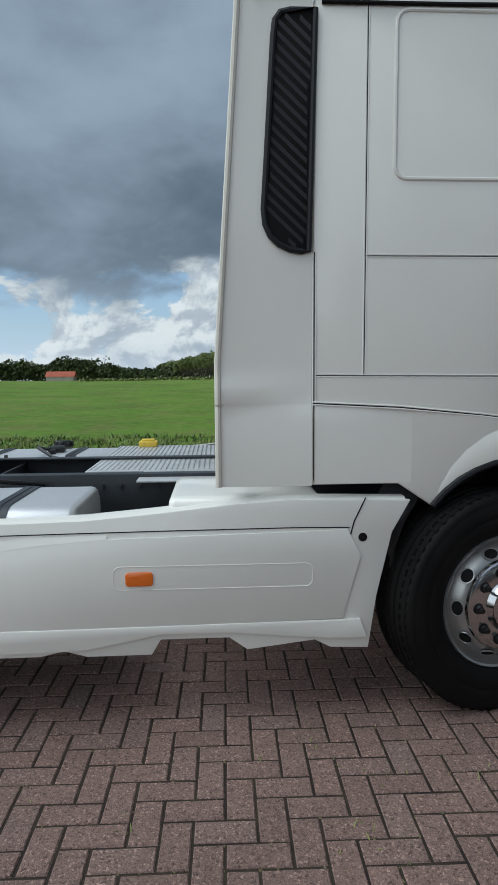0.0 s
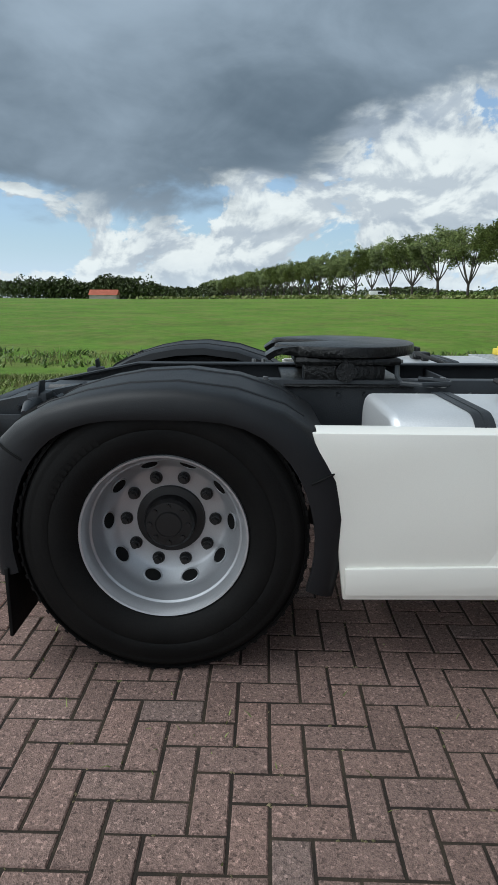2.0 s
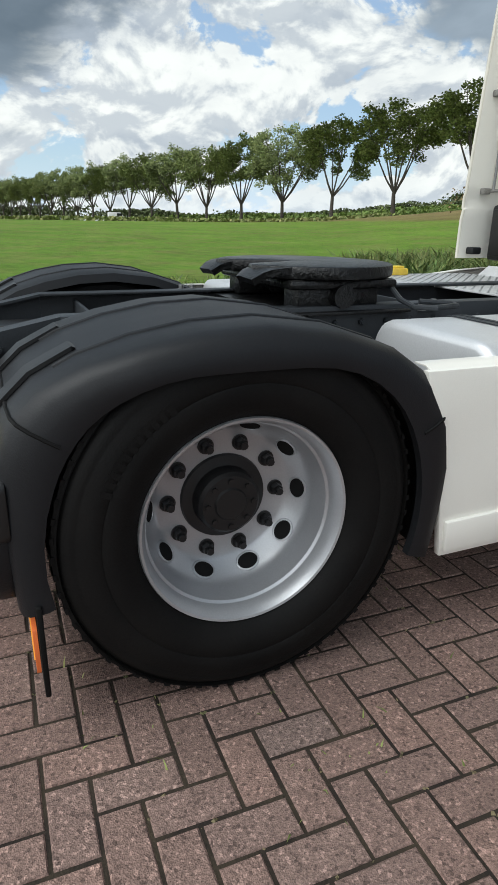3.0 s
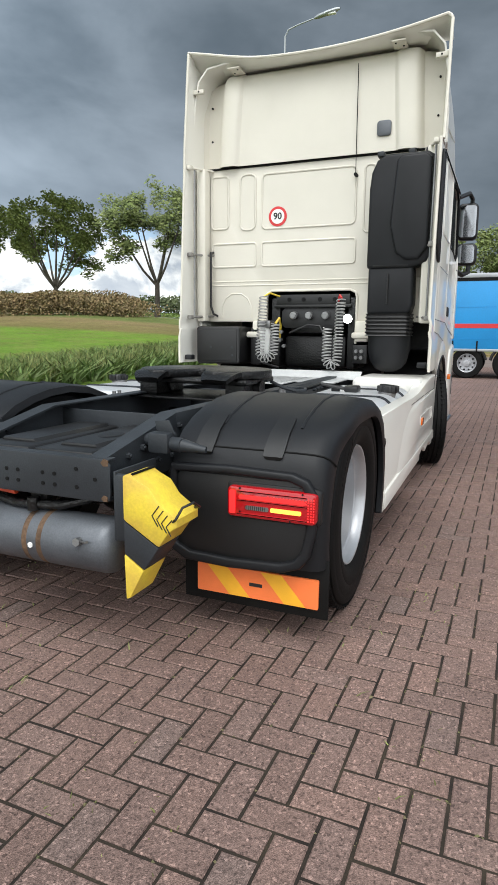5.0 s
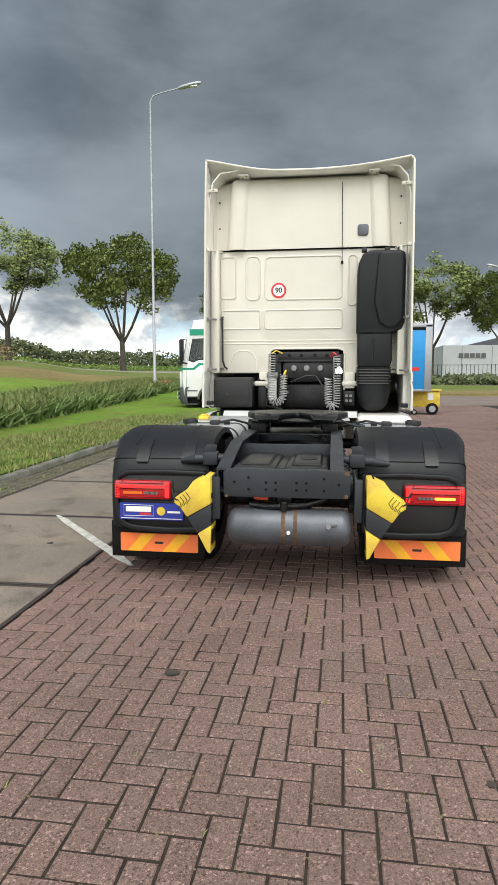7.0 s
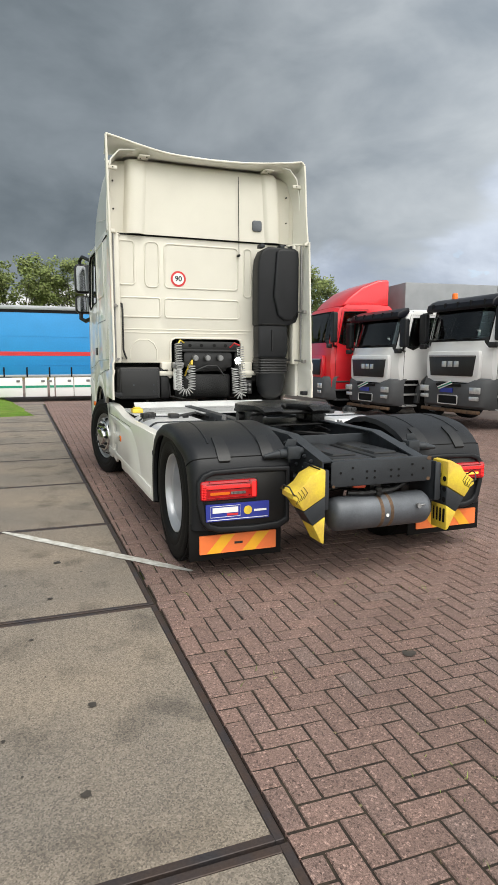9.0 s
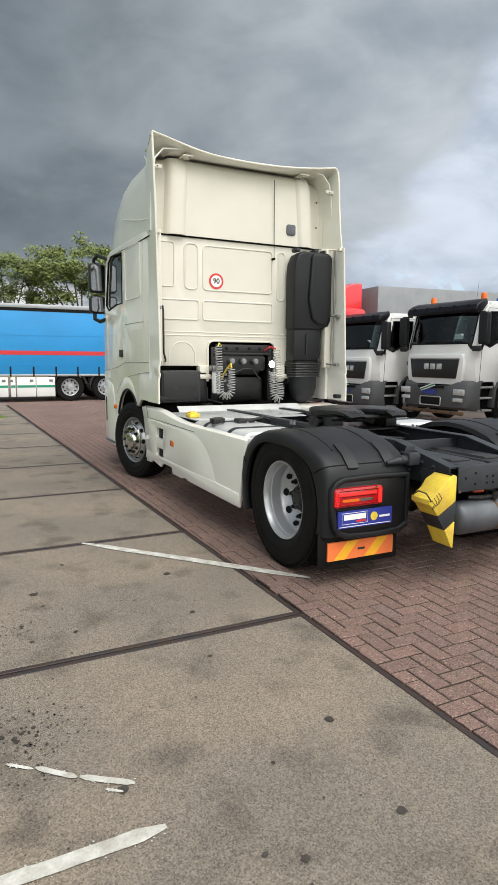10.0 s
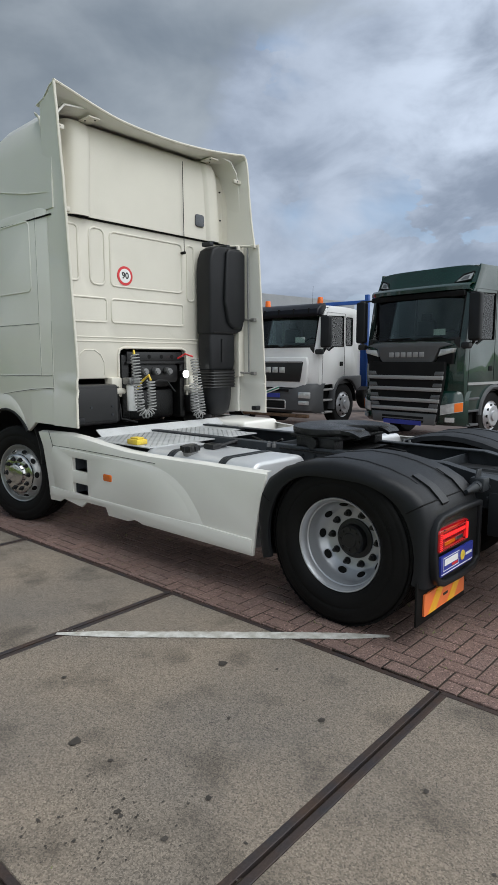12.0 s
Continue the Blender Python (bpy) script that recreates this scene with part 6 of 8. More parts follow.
part("lamp_lens", cyl(bmesh.new(), (0.40, 3.10, 1.49), (0.40, 3.094, 1.49), 0.042, None, 24), WORKLIT, wk)
capm = finish(cyl(bmesh.new(), (0, 0, 0), (0, -0.04, 0), 0.018, None, 10), "valve_cap", STEEL)
for x, z in ((0.50, 1.18), (0.55, 1.18), (0.50, 1.12), (0.55, 1.12), (-0.27, 1.36), (-0.28, 1.28), (-0.24, 1.22)):
    vc = new("valve_cap", capm)
    vc.location, vc.parent = (x, 3.1, z), cab
part("valve_block", B(0.46, 0.60, 3.1, 3.2, 1.06, 1.24, 0.01), PLAST2, cab)
part("valve_block", B(-0.62, -0.5, 3.1, 3.3, 1.02, 1.4, 0.02), PLAST2, cab)
# windscreen, mirrors, bumper
part("windscreen", loft(bmesh.new(), [[(x, y, z) for x in (-1.12, 0, 1.12)] for y, z in ((5.18, 1.95), (5.16, 2.4), (5.05, 2.95))], 0.01), GLASS, cab, "dark windscreen")
part("seat_row", bx(B(-0.8, -0.4, 4.2, 4.35, 1.9, 2.75, 0.06), 0.4, 0.8, 4.2, 4.35, 1.9, 2.75, 0.06), PLAST2, cab, "dark cab seats")
for side in (1, -1):
    m0, m1 = sorted((1.17 * side, 1.41 * side))
    arm = tube(bmesh.new(), [(1.20 * side, 5.05, 2.93), (1.30 * side, 5.30, 3.02), (1.33 * side, 5.42, 2.98), (1.33 * side, 5.44, 2.90)], 0.026, 8)
    arm2 = tube(bmesh.new(), [(1.19 * side, 5.2, 2.12), (1.27 * side, 5.36, 2.08), (1.33 * side, 5.44, 2.12), (1.33 * side, 5.44, 2.24)], 0.03, 8)
    mr = part("mirror_arm", arm, PLAST2, cab, "black mirror arm")
    part("lower_arm", arm2, PLAST2, mr)
    hs = E(rrect(m0, m1, 2.50, 2.93, 0.06), "y", 5.38, 5.52, 0.03, 3)
    ext(hs, rrect(m0, m1 + (0.01 if side > 0 else 0), 2.20, 2.46, 0.06), "y", 5.38, 5.50, 0.03, 3)
    part("mirror_housing", hs, PLAST2, mr, "black mirror housing")
    part("mirror_glass", E(rrect(m0 + 0.025, m1 - 0.02, 2.225, 2.435, 0.04), "y", 5.376, 5.379), MIRROR, mr)
    part("mirror_pane", E(rrect(m0 + 0.025, m1 - 0.02, 2.53, 2.90, 0.04), "y", 5.376, 5.379), MIRROR, mr)
    bp = E([(4.72, 0.30), (5.30, 0.30), (5.34, 0.8), (5.32, 1.22), (5.2, 1.24), (4.86, 1.18), (4.76, 1.0), (4.70, 0.6)], "x", 1.12 * side, 1.235 * side, 0.02, 3)
    part("bumper_corner", bp, WHITE, cab, "white bumper corner and step panel")
    part("step_hole", E(rrect(5.20, 5.25, 0.62, 0.98, 0.02), "x", 1.234 * side, 1.238 * side), SEAM, cab)
    part("step_tread", B(1.15 * side, 1.262 * side, 4.76, 5.26, 0.335, 0.36, 0.008), TANKG, cab, "grey ribbed step tread")
    part("arch_marker", B(1.228 * side, 1.262 * side, 4.66, 4.72, 0.84, 0.90, 0.008), AMBERLENS, cab, "amber indicator lamp")
    part("corner_vane", E([(5.14, 1.3), (5.36, 1.3), (5.33, 2.0), (5.2, 2.3)], "x", 1.10 * side, 1.225 * side, 0.02, 3), WHITE, cab)
part("bumper", B(-1.13, 1.13, 5.2, 5.46, 0.3, 0.95, 0.05), WHITE, cab)
part("seat_floor", B(-1.16, 1.16, 3.25, 5.1, 1.84, 1.88, 0.0), PLAST2, cab)

# ---- trees, far woods and hedges ----
BARK = mat("grey_bark", (0.10, 0.085, 0.068), 0.9, 0, 0.2, 3, 25, 0.5)


def tree_meshes(seed, height=12.0, spread=5.1, leaves=13000, size=0.15):
    """A vase-shaped street tree: short trunk, steep limbs that fork, and leaf clumps in an open dome round them."""
    r = random.Random(seed)
    wood = bmesh.new()
    tips = []
    fork = height * r.uniform(0.19, 0.25)
    tube(wood, [(0, 0, -0.3), (r.uniform(-0.05, 0.05), 0, fork * 0.5), (r.uniform(-0.1, 0.1), r.uniform(-0.1, 0.1), fork)], [0.30, 0.23, 0.20], 10)
    n = r.randint(6, 8)
    for k in range(n):
        a = math.tau * (k + r.uniform(-0.3, 0.3)) / n
        out = spread * r.uniform(0.35, 0.82)
        top = height * (0.93 - 0.30 * (out / spread) ** 2) * r.uniform(0.93, 1.0)
        p0 = Vector((0, 0, fork * r.uniform(0.9, 1.0)))
        p3 = Vector((out * math.cos(a), out * math.sin(a), top))
        p1 = p0 + Vector((out * 0.30 * math.cos(a), out * 0.30 * math.sin(a), (top - fork) * 0.22))
        p2 = p0.lerp(p3, 0.62) + Vector((out * 0.10 * math.cos(a), out * 0.10 * math.sin(a), 0.0))
        tube(wood, [p0, p1, p2, p3], [0.12, 0.10, 0.06, 0.02], 6)
        tips += [(p2.lerp(p3, 0.5), 0.8), (p3, 1.0)]
        for _ in range(r.randint(5, 6)):
            s = p1.lerp(p3, r.uniform(0.30, 0.95))
            b = a + r.uniform(-1.3, 1.3)
            e = s + Vector((math.cos(b), math.sin(b), r.uniform(-0.35, 0.7))) * r.uniform(1.0, 2.3)
            if math.hypot(e.x, e.y) > spread:
                e.x *= 0.85
                e.y *= 0.85
            tube(wood, [s, s.lerp(e, 0.5) + Vector((0, 0, 0.15)), e], [0.045, 0.03, 0.012], 5)
            tips += [(e, 1.0), (s.lerp(e, 0.6), 0.7)]
            if r.random() < 0.6:
                f = e + Vector((r.gauss(0, 0.5), r.gauss(0, 0.5), r.uniform(-0.9, 0.2)))
                tube(wood, [s.lerp(e, 0.7), f], [0.02, 0.008], 4)
                tips.append((f, 0.9))
    for _ in range(34):
        a, q = r.uniform(0, math.tau), r.random() ** 0.5 * 0.95
        z = height * (0.95 - 0.26 * q * q) - r.uniform(0, 1.0)
        tips.append((Vector((spread * q * math.cos(a), spread * q * math.sin(a), z)), 0.85))
    wm = finish(wood, "trunk", BARK, 60)
    verts, faces = [], []
    for _ in range(leaves):
        c, w = r.choice(tips)
        if r.random() > w:
            continue
        rad = 0.74 * (r.random() ** 0.45)
        d = Vector((r.gauss(0, 1), r.gauss(0, 1), r.gauss(0, 0.7))).normalized() * rad
        p = c + d
        u = Vector((r.gauss(0, 1), r.gauss(0, 1), r.gauss(0, 0.6))).normalized()
        v = u.orthogonal().normalized()
        s = size * r.uniform(0.6, 1.4)
        i = len(verts)
        verts += [p - u * s, p + v * s * 0.62 + u * 0.1 * s, p + u * s, p - v * s * 0.62 + u * 0.1 * s]
        faces.append((i, i + 1, i + 2, i + 3))
    lm = bpy.data.meshes.new("crown")
    lm.from_pydata([tuple(p) for p in verts], [], faces)
    lm.materials.append(LEAF)
    return wm, lm


KINDS = [tree_meshes(s) for s in (1, 2, 3, 4)]


def tree(x, y, scale, kind, turn, label, group):
    z = land(x, y)
    t = thing("tree", label, "tree", group)
    t.matrix_basis = Matrix.Translation((x, y, z)) @ Matrix.Rotation(turn, 4, "Z") @ Matrix.Scale(scale, 4)
    for nm, d in zip(("trunk", "crown"), KINDS[kind]):
        o = new(nm, d)
        o.parent = t
    return t


tr = random.Random(6)
for k in range(44):
    dist = 21.4 + 11.5 * k
    tree(-dist, 62.0 - 0.2 * dist, tr.uniform(1.12, 1.24), k % 4, tr.uniform(0, 6.2), "broad green roadside tree with several stems", "roadside trees")
for x, y, s, k in ((4.2, 76, 1.1, 0), (11.8, 70, 1.2, 1), (20.6, 68, 1.15, 2), (29.5, 66, 1.1, 3), (-2.5, 72, 1.0, 2), (-9.0, 62, 1.0, 1)):
    tree(x, y, s, k, x * 1.7, "broad green tree behind the parked trucks", "yard edge trees")


def far_belt(name, pts, h, depth, count, material, label, seed, leaf=0.8):
    """A belt of far foliage: many small leaf faces heaped into uneven crowns."""
    r = random.Random(seed)
    verts, faces = [], []
    for _ in range(count):
        f = r.random() * (len(pts) - 1)
        i = int(f)
        p = Vector(pts[i]).lerp(Vector(pts[i + 1]), f - i)
        x, y = p.x + r.gauss(0, depth), p.y + r.gauss(0, depth)
        crown = h * (0.62 + 0.38 * noise.noise((x * 0.05, y * 0.05, seed)) + 0.22 * noise.noise((x * 0.21, y * 0.21, seed + 5)))
        z = land(x, y) + crown * (r.random() ** 0.7)
        u = Vector((r.gauss(0, 1), r.gauss(0, 1), r.gauss(0, 1))).normalized()
        v = u.orthogonal().normalized()
        s = leaf * r.uniform(0.5, 1.3)
        c = Vector((x, y, z))
        k = len(verts)
        verts += [tuple(c - u * s), tuple(c + v * s), tuple(c + u * s), tuple(c - v * s)]
        faces.append((k, k + 1, k + 2, k + 3))
    d = bpy.data.meshes.new(name)
    d.from_pydata(verts, [], faces)
    d.materials.append(material)
    return tagged(new(name, d), label, "trees", kind="stuff")


def polar(az, r):
    return (-r * math.sin(radians(az)), r * math.cos(radians(az)))


far_belt("far_wood", [polar(a, 420) for a in (101, 103, 105, 107, 109, 112)], 17, 6, 11000, LEAF2, "distant dark green wood beyond the field", 31, 0.85)
far_belt("far_wood", [polar(a, 480) for a in (113, 120, 128)], 14, 6, 2500, LEAF2, "distant dark green wood beyond the field", 32, 1.3)
far_belt("far_tree_line", [polar(a, 430) for a in (82, 88, 92, 96, 99, 101)], 13, 8, 9000, LEAF2, "distant line of trees along the road", 33, 0.85)
far_belt("far_hedge", [polar(a, 190) for a in (10, 18, 26, 34, 42, 50)], 8.0, 3, 16000, LEAF2, "distant row of dark trees behind the crop", 34, 0.38)
far_belt("far_hedge", [polar(a, 260) for a in (50, 58, 66, 74, 80)], 6.0, 3, 11000, LEAF2, "distant low hedge behind the road", 35, 0.45)
far_belt("crop_field", [polar(a, 110) for a in (8, 16, 24, 32, 40, 48)], 1.0, 6, 16000, CROP, "tall green maize crop", 36, 0.13)
far_belt("crop_field", [polar(a, 150) for a in (50, 57, 64, 70)], 2.4, 7, 9000, CROP, "tall green maize crop", 37, 0.28)
far_belt("dry_heap", [polar(a, 58) for a in (33, 36, 39, 42, 46)], 3.0, 1.3, 24000, HAY, "low heap of dry brown brushwood", 38, 0.085)
far_belt("ditch_scrub", [polar(a, 72) for a in (55, 70, 85, 100)], 0.5, 1.0, 4000, REED, "rough grass at the field edge", 39, 0.16)
far_belt("shrubs", [(7, 58), (14, 60), (22, 62), (34, 60)], 1.6, 0.9, 2200, LEAF2, "low green shrubs along the fence", 40, 0.22)

# farmhouse far beyond the field
hx, hy = polar(103.6, 380)
hz = land(hx, hy)
ROOFR = mat("red_roof_tile", (0.42, 0.11, 0.06), 0.8, 0, 0.1, 0.5, 6, 0.1)
WALLF = mat("pale_far_wall", (0.45, 0.40, 0.36), 0.9, 0, 0.08, 0.5, 6, 0.1)
fh = thing("farmhouse", "small far farmhouse with a red tiled roof", "house")
part("wall", B(hx - 4, hx + 4, hy - 8, hy + 8, hz - 1, hz + 2.6, 0), WALLF, fh)
part("roof", ext(bmesh.new(), [(hx - 4.6, hz + 2.5), (hx + 4.6, hz + 2.5), (hx, hz + 5.6)], "y", hy - 8.5, hy + 8.5), ROOFR, fh)

# lamp post with bin
GALV = mat("galvanised_pole", (0.42, 0.44, 0.46), 0.45, 0.5, 0.08, 2, 60, 0.05)


def lamp_post(x, y, h, arm, label):
    z = 0.05
    t = thing("street_lamp", label, "street lamp")
    part("pole", tube(bmesh.new(), [(x, y, z - 0.3), (x, y, z + 1.3), (x, y, z + 1.35), (x, y, z + h - 0.3), (x + 0.12 * arm[0], y, z + h), (x + 0.5 * arm[0], y, z + h + 0.14), (x + arm[0] * 1.25, y, z + h + 0.33)], [0.11, 0.11, 0.085, 0.05, 0.04, 0.035, 0.03], 14), GALV, t)
    hd = bmesh.new()
    loft(hd, [[(x + arm[0] * (1.15 + 0.95 * f), y + w * math.cos(a) * 0.16, z + h + 0.30 + 0.22 * f + (0.09 if math.sin(a) > 0 else 0.06) * math.sin(a) * (0.5 + w)) for a in [math.tau * k / 14 for k in range(15)]] for f, w in ((0.0, 0.35), (0.15, 0.8), (0.5, 1.0), (0.85, 0.8), (1.0, 0.2))])
    head = part("lamp_head", hd, GALV, t, "grey lamp head")
    part("lamp_bowl", B(x + arm[0] * 1.45, x + arm[0] * 1.95, y - 0.1, y + 0.1, z + h + 0.33, z + h + 0.40, 0.02, m=None), PAPER, head)
    return t


lamp_post(-9.75, 29.6, 16.6, (1.35,), "tall grey galvanised street lamp on the lawn")
lamp_post(15.5, 52.0, 10.5, (-1.0,), "far grey street lamp on the verge")
bn = thing("litter_bin", "red litter bin beside the lamp post", "bin")
part("bin_body", E([(-9.42, 0.12), (-8.95, 0.12), (-8.9, 1.1), (-9.47, 1.1)], "y", 29.5, 29.95, 0.03), REDPAINT, bn)
part("bin_lid", B(-9.5, -8.87, 29.46, 29.99, 1.1, 1.18, 0.03), REDPAINT, bn)
part("bin_label", B(-9.4, -9.2, 29.485, 29.5, 0.6, 0.9, 0.0), PAPER, bn)

# ---- other trucks ----
TW = mat("white_truck_paint", (0.78, 0.78, 0.77), 0.3, 0, 0.03, 1.2, 200, 0.01, 0.4)
TG = mat("dark_green_truck_paint", (0.006, 0.030, 0.022), 0.22, 0, 0.08, 1.2, 200, 0.01, 0.7)
TR = mat("red_truck_paint", (0.68, 0.018, 0.028), 0.3, 0, 0.05, 1.2, 200, 0.01, 0.5)
TB = mat("blue_truck_steel", (0.02, 0.09, 0.36), 0.45, 0, 0.06, 1.2, 100, 0.02)
BUMP = mat("grey_bumper_plastic", (0.075, 0.078, 0.082), 0.6, 0, 0.1, 2, 120, 0.06)
GRILL = mat("silver_grille_trim", (0.36, 0.36, 0.355), 0.38, 0.25, 0.05, 3, 120, 0.02)
TARP = mat("blue_tarpaulin", (0.020, 0.27, 0.62), 0.42, 0, 0.06, 0.8, 20, 0.08)
GREENP = mat("green_stripe", (0.01, 0.27, 0.16), 0.4, 0, 0.04)
HEADL = mat("headlamp_glass", (0.62, 0.63, 0.62), 0.12, 0.3, 0.12, 12, 60, 0.05, 0.5)
SHIELD = mat("dark_grey_grille_panel", (0.115, 0.12, 0.122), 0.42, 0.1, 0.06, 3, 120, 0.02)
VISOR = mat("dark_visor_plastic", (0.006, 0.006, 0.010), 0.35, 0, 0.1, 3, 160, 0.02, spec=0.25)
BEAC = mat("orange_beacon", (0.85, 0.16, 0.01), 0.25, 0, 0.05)
DGLASS = mat("dark_window_glass", (0.012, 0.015, 0.017), 0.06, 0, 0.05, 1, 30, 0, 0.3)
SEATS = mat("pale_cab_interior", (0.22, 0.22, 0.21), 0.7)


def small_wheel(t, x, y, side, r=0.5):
    w = part("wheel", lathe(bmesh.new(), [(0.30, -0.28), (0.46, -0.28), (r, -0.24), (r, -0.03), (r - 0.03, 0.0), (0.40, 0.01), (0.30, -0.01)], (x, y, r), side, 36), RUBBER, t)
    part("rim", lathe(bmesh.new(), [(0.30, -0.02), (0.305, 0.0), (0.285, -0.01), (0.25, 0.03 if y < 3 else -0.08), (0.2, 0.07 if y < 3 else -0.10), (0.11, 0.07 if y < 3 else -0.10), (0.10, 0.10), (0.0, 0.11)], (x, y, r), side, 30), SILVER, w)
    hx = 0.035 if y < 3 else -0.085
    hole = finish(cyl(bmesh.new(), (0, 0, 0), (0.022 * side, 0, 0), 0.03, None, 10), "hand_hole", SEAM)
    for k in range(10):
        a = math.tau * k / 10
        o = new("hand_hole", hole)
        o.location, o.parent = (x + hx * side, y + 0.225 * math.cos(a), r + 0.225 * math.sin(a)), w


def see_through(name, tint):
    """Thin window glass: tinted, with reflections by angle."""
    m = bpy.data.materials.new(name)
    m.use_nodes = True
    n, l = m.node_tree.nodes, m.node_tree.links
    n.clear()
    tr, gl, fr, mx, out = (n.new("ShaderNode" + k) for k in ("BsdfTransparent", "BsdfGlossy", "Fresnel", "MixShader", "OutputMaterial"))
    tr.inputs[0].default_value = (*tint, 1)
    gl.inputs["Roughness"].default_value = 0.02
    fr.inputs[0].default_value = 1.5
    l.new(fr.outputs[0], mx.inputs[0])
    l.new(tr.outputs[0], mx.inputs[1])
    l.new(gl.outputs[0], mx.inputs[2])
    l.new(mx.outputs[0], out.inputs[0])
    return m


TGLASS = see_through("tinted_truck_glass", (0.74, 0.82, 0.79))


def cab_truck(label, m, paint, hw, top, win, style, tail=6.5, group="parked trucks", beacons=False):
    """A parked cab-over truck in its own frame: front at y = 0 facing -y, wheels on z = 0. The cab is a hollow shell."""
    t = thing("parked_truck", label, "truck", group)
    w0, w1 = win
    cab_low = 1.0 if style == "day" else 0.62
    nose = [(0.06, cab_low, 1), (0.02, 1.15, 1), (0.0, 1.35, 1), (0.03, w0, 1)]
    over = [(0.20, w1, 1), (0.30, w1 + 0.13, 0.9), (0.42 if top < 3.2 else 0.50, top - 0.14, 0.6), (0.55, top - 0.05, 0.35), (0.8, top, 0.1), (1.5, top + 0.01, 0), (1.94, top - 0.02, 0), (2.02, top - 0.10, 0), (2.03, 1.6, 0), (2.02, 0.95, 0)]

    def bow(x, w):
        return 0.16 * w * (abs(x) / hw) ** 4

    cols = [hw * f for f in (-0.985, -0.95, -0.9, -0.82, -0.7, -0.5, -0.25, 0, 0.25, 0.5, 0.7, 0.82, 0.9, 0.95, 0.985)]

    def strip(rows, xs, dy=0.0):
        return [[(x, y + bow(x, w) + dy, z - (0.07 * (abs(x) / hw) ** 8 if z > top - 0.16 else 0)) for x in xs] for y, z, w in rows]

    b = part("cab_body", loft(loft(bmesh.new(), strip(nose, cols), 0.025), strip(over, cols), 0.025), paint, t, sharp=45)
    wheel_cut = [(1.32 + 0.56 * math.cos(radians(a)), 0.55 + 0.56 * math.sin(radians(a))) for a in range(30, 151, 15)]
    side = [(y + 0.15 * w, z) for y, z, w in nose + over[:4]] + [(y, z - 0.05) for y, z, w in over[4:7]] + [(2.02, top - 0.15), (2.02, 0.95), (1.85, 0.9)] + wheel_cut + [(0.78, cab_low)]
    panes = [[(0.40, w0 - 0.02), (0.56, w1 + 0.0), (1.22, w1 + 0.02), (1.22, w0 + 0.02), (0.8, w0 + 0.02), (0.58, w0 - 0.08)]]
    if style == "day":
        panes.append(rrect(1.32, 1.62, w0 + 0.05, w1, 0.04))
    part("cab_floor", B(-hw + 0.05, hw - 0.05, 0.20, 1.98, 1.0, 1.12, 0.0), PLAST2, b)
    part("inner_lining", bx(B(-hw + 0.06, hw - 0.06, 1.90, 1.95, 1.12, top - 0.12, 0), -hw + 0.06, hw - 0.06, 0.60, 1.9, top - 0.10, top - 0.07, 0), SEATS, b, "grey cab lining")
    for sx in (-0.52, 0.52):
        seat = part("seat", bx(B(sx - 0.25, sx + 0.25, 0.85, 1.35, 1.12, w0 - 0.15, 0.05), sx - 0.24, sx + 0.24, 1.32, 1.48, w0 - 0.2, w0 + 0.48, 0.06), PLAST2, b, "dark cab seat")
        part("headrest", B(sx - 0.13, sx + 0.13, 1.35, 1.45, w0 + 0.48, w0 + 0.64, 0.04), PLAST2, seat)
    part("steering_wheel", tube(bmesh.new(), [(0.52 + 0.22 * math.cos(math.tau * k / 20), 0.62 + 0.10 * math.sin(math.tau * k / 20), w0 + 0.03 + 0.19 * math.sin(math.tau * k / 20)) for k in range(20)], 0.018, 6, True), PLAST2, b)
    # windscreen, side windows, doors
    wide = [hw * f for f in (-0.90, -0.82, -0.7, -0.5, -0.25, 0, 0.25, 0.5, 0.7, 0.82, 0.90)]
    lower, upper = (0.032, w0, 1), (0.20, w1, 1)
    ws = part("windscreen", loft(bmesh.new(), strip([lower, upper], wide, 0.012), 0.005), TGLASS, b, "dark tinted windscreen")
    ws.visible_shadow = False
    loop = strip([lower, upper], wide, 0.004)
    part("screen_rubber", tube(bmesh.new(), loop[0] + loop[1][::-1], 0.017, 6, True), SEAM, b)
    for s in (1, -1):
        part("pillar", loft(bmesh.new(), strip([lower, upper], [hw * f * s for f in (0.89, 0.93, 0.97, 0.985)]), 0.025), paint, b)
    part("dashboard", E([(0.10, w0 - 0.05), (0.10, w0 + 0.05), (0.40, w0 + 0.10), (0.55, w0 - 0.02), (0.52, w0 - 0.45), (0.2, w0 - 0.45)], "x", -hw + 0.10, hw - 0.10, 0.02), PLAST2, b)
    part("dash_card", B(0.42 * hw, 0.42 * hw + 0.26, 0.12, 0.124, w0 + 0.10, w0 + 0.22, 0), PAPER, b, "white card behind the windscreen")
    for x0, x1 in ((-0.62, 0.02), (0.12, 0.76)):
        part("wiper", tube(bmesh.new(), [(x0, 0.012, w0 - 0.01), (x0 + 0.12, 0.008, w0 + 0.035), (x1, 0.022, w0 + 0.05)], 0.011, 6), SEAM, b)
